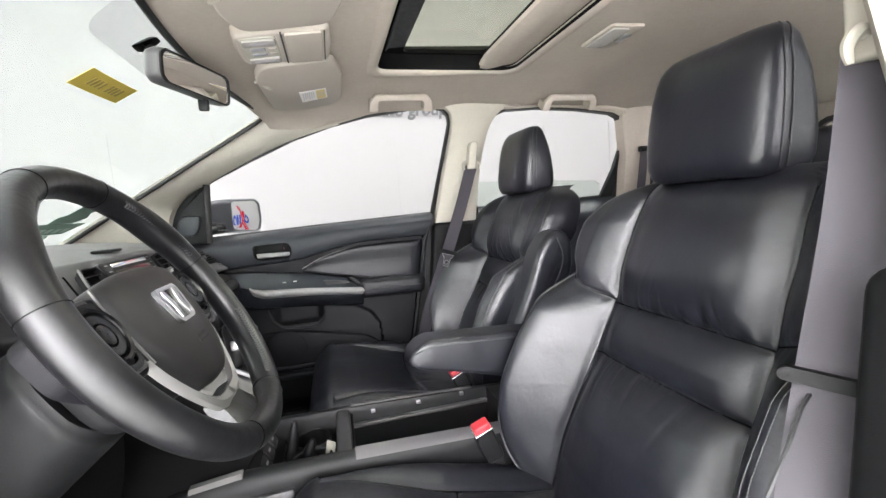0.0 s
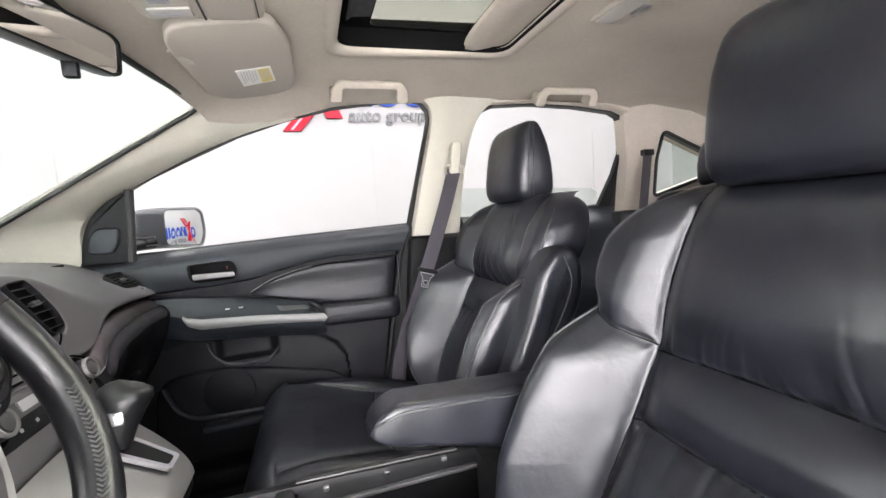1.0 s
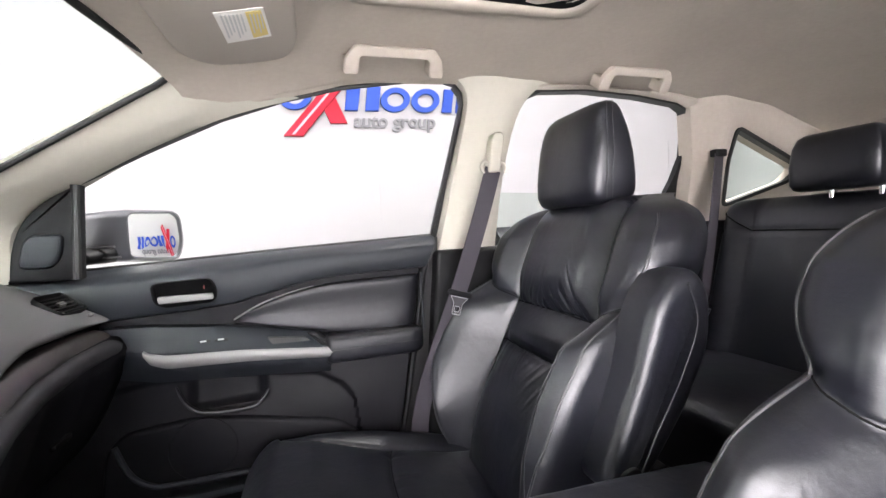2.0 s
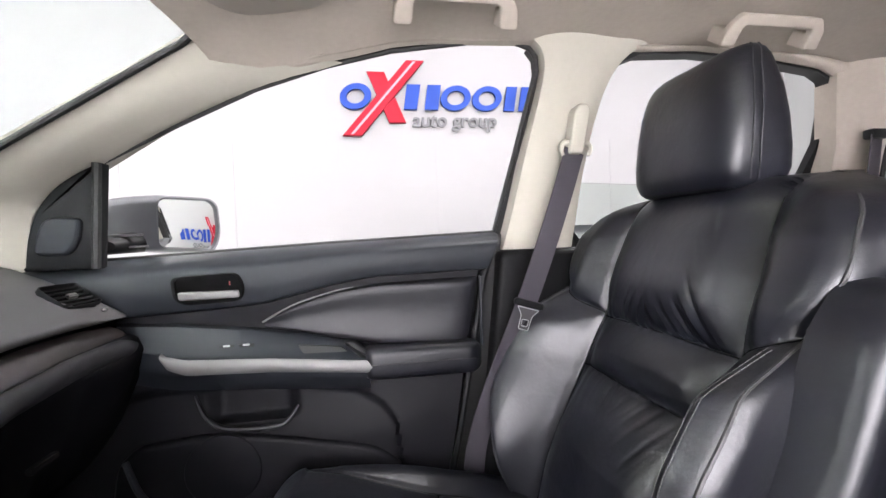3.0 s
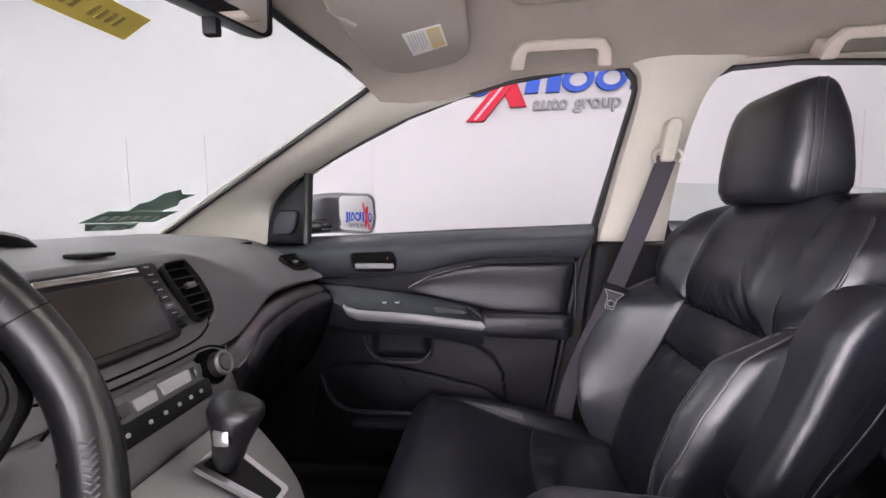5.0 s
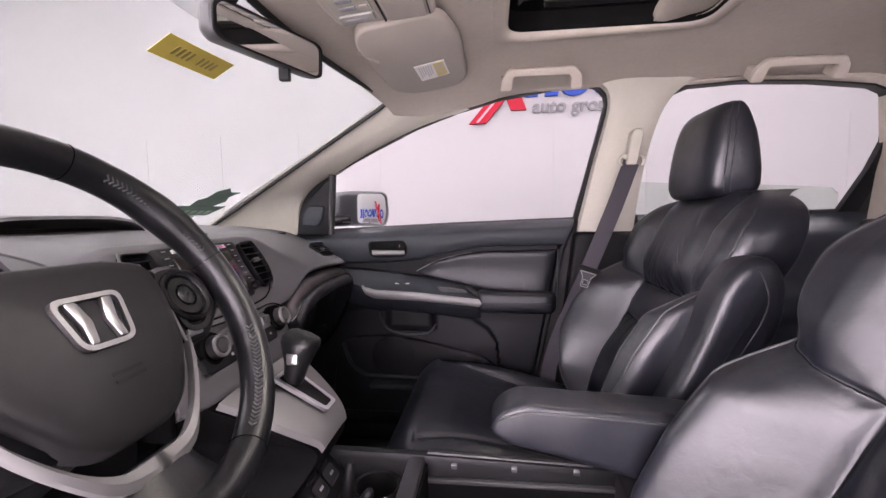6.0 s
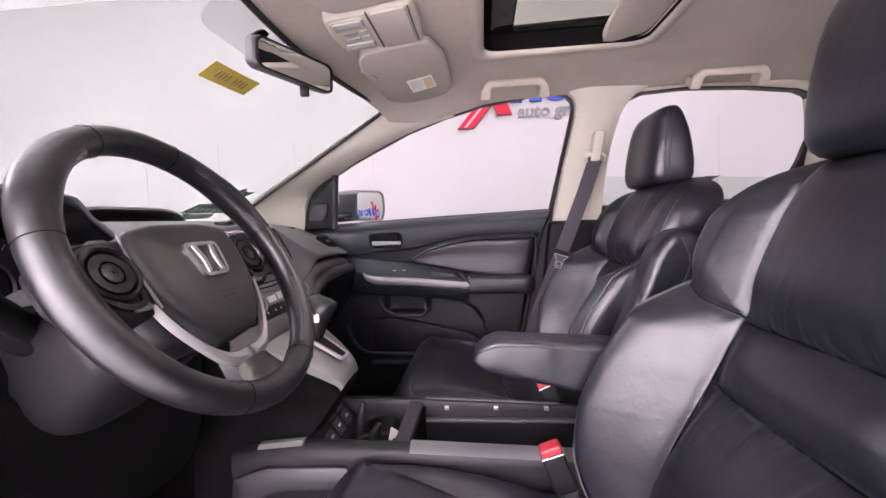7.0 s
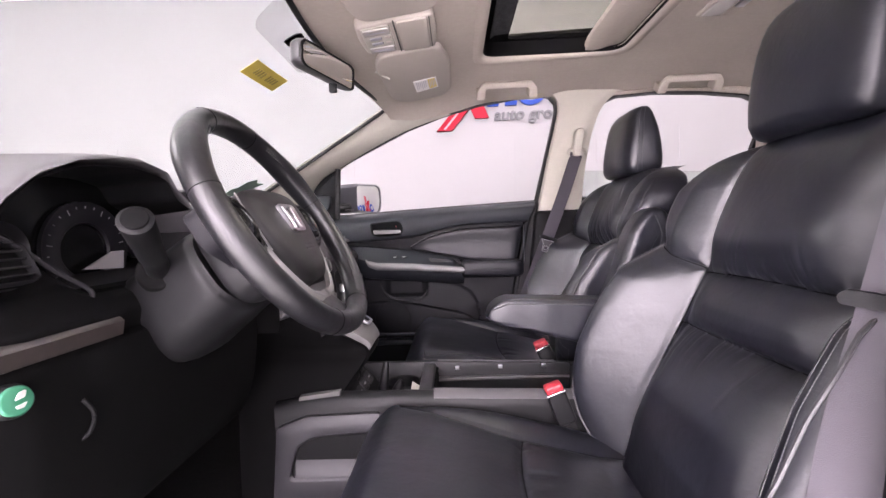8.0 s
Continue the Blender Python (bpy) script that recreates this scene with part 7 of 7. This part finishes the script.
plate(bm, rounded([(-0.080, -0.062), (-0.016, -0.066), (-0.016, 0.066), (-0.080, 0.062)], 0.008, 4), lambda u, v, w: oh(u, v, w - 0.002), 0.01, 0.002)
panel = obj("lamp_panel", bm, TRIM, ohc, "cream lamp panel")
for v0, v1 in ((-0.058, -0.030), (0.030, 0.058)):
    bm = bmesh.new()
    plate(bm, rounded([(-0.076, v0), (-0.018, v0), (-0.018, v1), (-0.076, v1)], 0.005, 4), lambda u, v, w: oh(u, v, w - 0.005), 0.008, 0.002)
    lens = part("lamp_lens", bm, LENS, panel, "clear ribbed lamp lens")
    bm = bmesh.new()
    plate(bm, [(-0.068, (v0 + v1) / 2 - 0.003), (-0.030, (v0 + v1) / 2 - 0.003), (-0.030, (v0 + v1) / 2 + 0.001), (-0.068, (v0 + v1) / 2 + 0.001)], lambda u, v, w: oh(u, v, w - 0.0056), 0.002)
    part("lens_groove", bm, LABEL_G, panel, "dark groove")
for v in (-0.012, 0.012):
    for u0, u1 in ((-0.066, -0.040), (-0.034, -0.020)):
        bm = bmesh.new()
        plate(bm, rounded([(u0, v - 0.006), (u1, v - 0.006), (u1, v + 0.006), (u0, v + 0.006)], 0.002, 3), lambda u, vv, w: oh(u, vv, w - 0.0035), 0.006, 0.001)
        part("switch", bm, LABEL_G if u0 < -0.05 else VISOR, panel, "small switch")


def sun_visor(side):
    top = thing("sun_visor", (-0.04, side * 0.29, 1.49), "beige vinyl sun visor with a label" if side > 0 else "beige vinyl sun visor above the driver", "sun visor", "sun visors")

    def vp(u, v, w):
        y = side * v
        return Vector((u, y, 1.468 + 0.024 * (u + 0.13) / 0.18 + w))
    bm = bmesh.new()
    plate(bm, rounded([(-0.136, 0.155), (-0.115, 0.088), (0.035, 0.088), (0.062, 0.20), (0.066, 0.42), (0.045, 0.485), (-0.02, 0.497), (-0.085, 0.497), (-0.130, 0.44)], 0.03, 5), vp, 0.016, 0.007)
    v = obj("panel", bm, VISOR, top)
    bm = bmesh.new()
    tube(bm, [(-0.138, side * 0.19, 1.474), (-0.120, side * 0.215, 1.468), (-0.112, side * 0.235, 1.470)], 0.004, 8)
    obj("clip", bm, TRIM, top, "beige clip")
    if side > 0:
        lab = [(-0.049, 0.300), (0.020, 0.290), (0.024, 0.382), (-0.046, 0.400)]
        bm = bmesh.new()
        plate(bm, lab, lambda a, b, w: vp(a, b, w - 0.0012), 0.002)
        part("label_sheet", bm, WHITE, v, "white warning label")
        bm = bmesh.new()
        plate(bm, [(-0.006, 0.300), (0.016, 0.296), (0.020, 0.374), (-0.004, 0.384)], lambda a, b, w: vp(a, b, w - 0.0018), 0.002)
        part("label_stripe", bm, LABEL_Y, v, "yellow stripe")
        bm = bmesh.new()
        for k in range(6):
            a0 = -0.041 + 0.0055 * k
            plate(bm, [(a0, 0.306), (a0 + 0.0022, 0.306), (a0 + 0.0022, 0.380 - 0.01 * (k % 3)), (a0, 0.380 - 0.01 * (k % 3))], lambda a, b, w: vp(a, b, w - 0.0022), 0.001)
        for k in range(4):
            a0 = -0.001 + 0.005 * k
            plate(bm, [(a0, 0.306), (a0 + 0.0018, 0.306), (a0 + 0.0018, 0.365 - 0.012 * (k % 2)), (a0, 0.365 - 0.012 * (k % 2))], lambda a, b, w: vp(a, b, w - 0.0024), 0.001)
        part("label_bars", bm, LABEL_P, v, "grey lines of print")
    return top


sun_visor(1)
sun_visor(-1)


def grab_handle(x0, x1, y, z, label):
    g = thing("grab_handle", ((x0 + x1) / 2, y, z), label, "grab handle", "grab handles")
    swing = lambda u, v, w: Vector((u, y - 0.017 + 0.61 * v + 0.79 * w, z - 0.011 - 0.79 * v + 0.61 * w))
    o = rounded([(x0 - 0.017, 0.050), (x0 - 0.012, 0.016), (x0 + 0.006, -0.006), (x1 - 0.006, -0.006), (x1 + 0.012, 0.016), (x1 + 0.017, 0.050), (x1 - 0.014, 0.050), (x1 - 0.016, 0.014), (x0 + 0.016, 0.014), (x0 + 0.014, 0.050)], 0.008, 4)
    bm = bmesh.new()
    plate(bm, o, swing, 0.013, 0.004)
    obj("grip", bm, LINER, g, "moulded beige grip", angle=60)
    for x in (x0, x1):
        bm = bmesh.new()
        plate(bm, rounded([(x - 0.014, 0.022), (x + 0.014, 0.022), (x + 0.014, 0.050), (x - 0.014, 0.050)], 0.004), lambda u, v, w: swing(u, v, w + 0.0125), 0.030)
        obj("mount", bm, LINER, g, "beige mount cover")


grab_handle(0.163, 0.336, 0.458, 1.512, "beige folding grab handle above the front door")
grab_handle(0.768, 0.950, 0.470, 1.508, "beige folding grab handle above the rear door")

# dome lamp
dome = thing("dome_lamp", (0.74, 0.06, 1.545), "rectangular roof lamp with a clear lens", "lamp")
bm = bmesh.new()
plate(bm, rounded([(0.672, -0.015), (0.765, -0.015), (0.765, 0.12), (0.672, 0.12)], 0.012, 4), lambda u, v, w: Vector((u, v, roof_z(u, v) - 0.006 + w)), 0.012, 0.004)
obj("frame", bm, LINER, dome, "beige frame")
bm = bmesh.new()
plate(bm, rounded([(0.680, -0.006), (0.730, -0.006), (0.730, 0.110), (0.680, 0.110)], 0.008, 4), lambda u, v, w: Vector((u, v, roof_z(u, v) - 0.010 + w)), 0.010, 0.003)
obj("lens", bm, LENS, dome, "clear ribbed lens")
bm = bmesh.new()
plate(bm, rounded([(0.737, 0.03), (0.758, 0.03), (0.758, 0.07), (0.737, 0.07)], 0.004, 3), lambda u, v, w: Vector((u, v, roof_z(u, v) - 0.011 + w)), 0.008, 0.002)
obj("switch", bm, STEEL, dome, "bright switch")

# inside mirror
im = thing("inside_mirror", (-0.20, -0.045, 1.42), "dark grey rear-view mirror on a windscreen mount", "mirror")
m_u = (Vector((-0.180, 0.094, 1.423)) - Vector((-0.229, -0.135, 1.405))).normalized()
m_n = m_u.cross(Vector((0, 0, 1))).normalized()
m_n = (m_n + Vector((0, 0, -0.10))).normalized()
if m_n.x < 0:
    m_n = -m_n
m_v = m_n.cross(m_u).normalized()
if m_v.z < 0:
    m_v = -m_v
m_c = Vector((-0.205, -0.021, 1.414))


def mp(u, v, w):
    return m_c + m_u * u + m_v * v - m_n * w


mo = rounded([(-0.119, -0.016), (-0.105, -0.025), (0.106, -0.029), (0.120, -0.022), (0.120, 0.024), (0.104, 0.030), (-0.106, 0.028), (-0.119, 0.018)], 0.012, 5)
bm = bmesh.new()
loft(bm, [[mp(u * f, v * f, w) for u, v in mo] for f, w in ((0.95, 0.004), (0.985, 0.0), (1.01, 0.003), (1.02, 0.014), (0.96, 0.026), (0.8, 0.034), (0.4, 0.038))])
obj("housing", bm, SATIN, im, "dark grey shell")
bm = bmesh.new()
plate(bm, [(u * 0.955, v * 0.925) for u, v in mo], lambda u, v, w: mp(u, v, w - 0.0005), 0.003)
obj("mirror_glass", bm, MIRROR, im)
bm = bmesh.new()
hoop(bm, [(u * 0.94, v * 0.88) for u, v in mo], [(u * 0.99, v * 0.985) for u, v in mo], lambda u, v, w: mp(u, v, w - 0.0022), 0.004)
obj("bezel", bm, BLACK, im, "black bezel")
bm = bmesh.new()
box(bm, -0.009, 0.009, -0.006, 0.006, -0.012, 0.012, 0.003, m=Matrix.Translation(mp(0.035, -0.036, 0.012)))
obj("dip_tab", bm, BLACK, im, "black dip lever")
bm = bmesh.new()
tube(bm, [mp(-0.01, 0.005, 0.03), mp(-0.015, 0.014, 0.045), Vector((-0.272, -0.040, 1.466))], [0.010, 0.008, 0.009], 12)
obj("mount_arm", bm, BLACK, im, "black ball mount")
bm = bmesh.new()
plate(bm, rounded([(-0.058, 1.460), (-0.024, 1.460), (-0.028, 1.478), (-0.054, 1.478)], 0.006, 3), lambda u, v, w: Vector((screen_x(u, v) + 0.004 + 0.008 - w, u, v)), 0.010, 0.004)
obj("mount_foot", bm, BLACK, im, "black mounting foot")

# stickers on the windscreen
tag = thing("windscreen_tag", (-0.375, 0.02, 1.41), "yellow paper tag stuck to the windscreen", "sticker")


def on_screen(y, z, w):
    return Vector((screen_x(y, z) + 0.0035 + w * 0.5, y, z - w * 0.8))


tg = lambda u, v, w: on_screen(-0.056 + u * 0.97, 1.4025 + v * 0.9 + 0.02 * u, w)
bm = bmesh.new()
sheet(bm, lambda u, v: tg(u, v, 0.001), span(0, 0.150, 12), span(0, 0.026, 4), (0.0006, 0, -0.0006))
obj("paper", bm, TAG, tag)
bm = bmesh.new()
for k in range(9):
    if k != 4:
        plate(bm, [(0.030 + 0.011 * k, 0.008), (0.036 + 0.011 * k, 0.008), (0.037 + 0.011 * k, 0.018), (0.032 + 0.011 * k, 0.018)], lambda u, v, w: tg(u, v, 0.0030 - w), 0.001)
obj("ink_marks", bm, TAG_INK, tag, "faint ink marks")
bm = bmesh.new()
shade = rounded([(-0.195, 1.486), (-0.174, 1.453), (-0.150, 1.4465), (0.085, 1.446), (0.155, 1.461), (0.205, 1.486)], 0.012, 4)
plate(bm, shade, lambda u, v, w: on_screen(u, v, 0.0005 + w), 0.0006)
tint = obj("tinted_patch", bm, GLASS_G, screen, "grey tinted patch round the mirror foot")
tint.visible_shadow = False
st = thing("windscreen_sticker", (-0.75, 0.5, 1.16), "green advertising sticker in the windscreen's lower corner", "sticker")
sg = lambda u, v, w: on_screen(u, v, 0.001 + w)
for o, mt, nm, lift in (([(0.375, 1.160), (0.405, 1.186), (0.60, 1.186), (0.575, 1.160)], GREEN, "banner", 0), ([(0.395, 1.158), (0.535, 1.158), (0.52, 1.142), (0.42, 1.142)], GREEN, "banner", 0), ([(0.455, 1.187), (0.545, 1.187), (0.57, 1.20), (0.555, 1.212), (0.575, 1.226), (0.535, 1.226), (0.51, 1.236), (0.48, 1.226), (0.475, 1.208), (0.455, 1.202)], GREEN, "shape", 0)):
    bm = bmesh.new()
    plate(bm, [(0.375 + (y - 0.375) * 0.82, z) for y, z in o], lambda u, v, w: sg(u, v, lift + w), 0.001)
    obj(nm, bm, mt, st, "green printed film")
for z0, a0, n in ((1.166, 0.400, 6), (1.146, 0.418, 5)):
    for k in range(n):
        y = a0 + k * (0.023 if n == 6 else 0.0175)
        bm = bmesh.new()
        plate(bm, [(y, z0), (y + 0.014, z0), (y + 0.016, z0 + 0.010), (y + 0.002, z0 + 0.010)], lambda u, v, w: sg(u, v, 0.0035 - w), 0.001)
        obj("print_bar", bm, GREEN_L, st, "pale bar of print")

# ---- seat belts ----


def belt(name, pts, width, side_dir, label):
    b = thing(name, pts[-1], label, "seat belt", "seat belts")
    bm = bmesh.new()
    ribbon(bm, smooth_path(pts, 8), width, side_dir, 0.0022)
    obj("webbing", bm, WEB, b, "grey woven webbing")
    return b


def latch(b, c, d, side, f):
    """The metal tongue with its black grip, hanging on the webbing at c."""
    c, d, side, f = Vector(c), Vector(d).normalized(), Vector(side).normalized(), Vector(f).normalized()
    bm = bmesh.new()
    plate(bm, rounded([(-0.034, -0.006), (0.034, -0.006), (0.036, 0.002), (0.030, 0.007), (-0.030, 0.007), (-0.036, 0.002)], 0.004, 3), lambda u, v, w: c + side * u + d * v + f * (0.006 - w), 0.012, 0.003)
    obj("latch_grip", bm, BLACK, b, "black plastic grip")
    bm = bmesh.new()
    o = rounded([(-0.026, -0.006), (0.026, -0.006), (0.013, -0.022), (0.012, -0.050), (-0.012, -0.050), (-0.013, -0.022)], 0.004, 3)
    i_ = rounded([(-0.007, -0.030), (0.007, -0.030), (0.0068, -0.034), (0.0065, -0.042), (-0.0065, -0.042), (-0.0068, -0.034)], 0.002, 3)
    hoop(bm, i_, o, lambda u, v, w: c + side * u + d * v + f * (0.012 - w), 0.0025)
    tongue = obj("latch_tongue", bm, SATIN, b, "grey metal tongue")
    bm = bmesh.new()
    hoop(bm, grown(o, -0.0016), o, lambda u, v, w: c + side * u + d * v + f * (0.0125 - w), 0.0035)
    hoop(bm, i_, grown(i_, 0.0014), lambda u, v, w: c + side * u + d * v + f * (0.0125 - w), 0.0035)
    part("bright_edge", bm, STEEL_B, tongue, "bright worn edge")


for s in (1, -1):
    lab = "grey seat belt hanging by the front passenger seat" if s > 0 else "grey seat belt hanging by the driver's seat"
    pts = [(0.512, s * 0.592, 1.288), (0.47, s * 0.588, 1.17), (0.415, s * 0.585, 1.03), (0.374, s * 0.600, 0.92), (0.330, s * 0.622, 0.80), (0.307, s * 0.636, 0.72), (0.293, s * 0.645, 0.64), (0.290, s * 0.655, 0.52)]
    if s < 0:
        pts = [(0.475, -0.620, 1.262), (0.452, -0.622, 1.12), (0.414, -0.626, 0.975), (0.372, -0.640, 0.87), (0.345, -0.654, 0.78), (0.335, -0.660, 0.68), (0.345, -0.665, 0.50)]
    sd = (0.86, s * 0.18, -0.25) if s > 0 else (0.55, -0.83, -0.1)
    b = belt("seat_belt", pts, 0.047, sd, lab)
    bm = bmesh.new()
    c = Vector(pts[0])
    ear = smooth_path([c + Vector((-0.026, -s * 0.004, -0.010)), c + Vector((-0.031, -s * 0.003, 0.004)), c + Vector((-0.022, 0, 0.016)), c + Vector((0, -s * 0.004, 0.014)), c + Vector((0.024, 0, 0.016)), c + Vector((0.033, -s * 0.003, 0.004)), c + Vector((0.028, -s * 0.004, -0.010))], 5)
    tube(bm, ear, [0.0035 + 0.0035 * math.sin(math.pi * i / (len(ear) - 1)) for i in range(len(ear))], 8, up=(0, 1, 0))
    obj("belt_guide", bm, TRIM, b, "cream plastic guide loop")
    bm = bmesh.new()
    plate(bm, rounded([(-0.016, -0.008), (0.014, -0.008), (0.020, 0.075), (0.012, 0.088), (-0.008, 0.088), (-0.014, 0.075)], 0.007, 4), lambda u, v, w: c + Vector((u + 0.08 * v, -s * (0.016 - w) - s * 0.2 * v * 0 + s * (-0.12) * v, v)), 0.03, 0.005)
    obj("height_adjuster", bm, TRIM, b, "cream height adjuster")
    if s > 0:
        latch(b, (0.400, 0.580, 0.985), (0.30, 0, 0.95), (0.93, 0.18, -0.3), (-0.3, -0.95, 0))
    else:
        latch(b, (0.412, -0.627, 0.975), (0.15, 0, 0.98), (0.55, -0.83, -0.1), (0.83, 0.55, 0))

b = belt("seat_belt", [(1.262, 0.585, 1.318), (1.235, 0.583, 1.15), (1.195, 0.582, 0.95), (1.165, 0.582, 0.84), (1.14, 0.585, 0.74)], 0.047, (0.9, 0.2, -0.2), "grey rear seat belt hanging by the bench")
latch(b, (1.178, 0.578, 0.865), (0.2, 0, 1), (0.93, 0.2, -0.2), (-0.3, -0.95, 0))
bm = bmesh.new()
box(bm, 1.24, 1.285, 0.575, 0.60, 1.312, 1.335, 0.005)
obj("belt_guide", bm, BLACK, b, "dark belt guide")
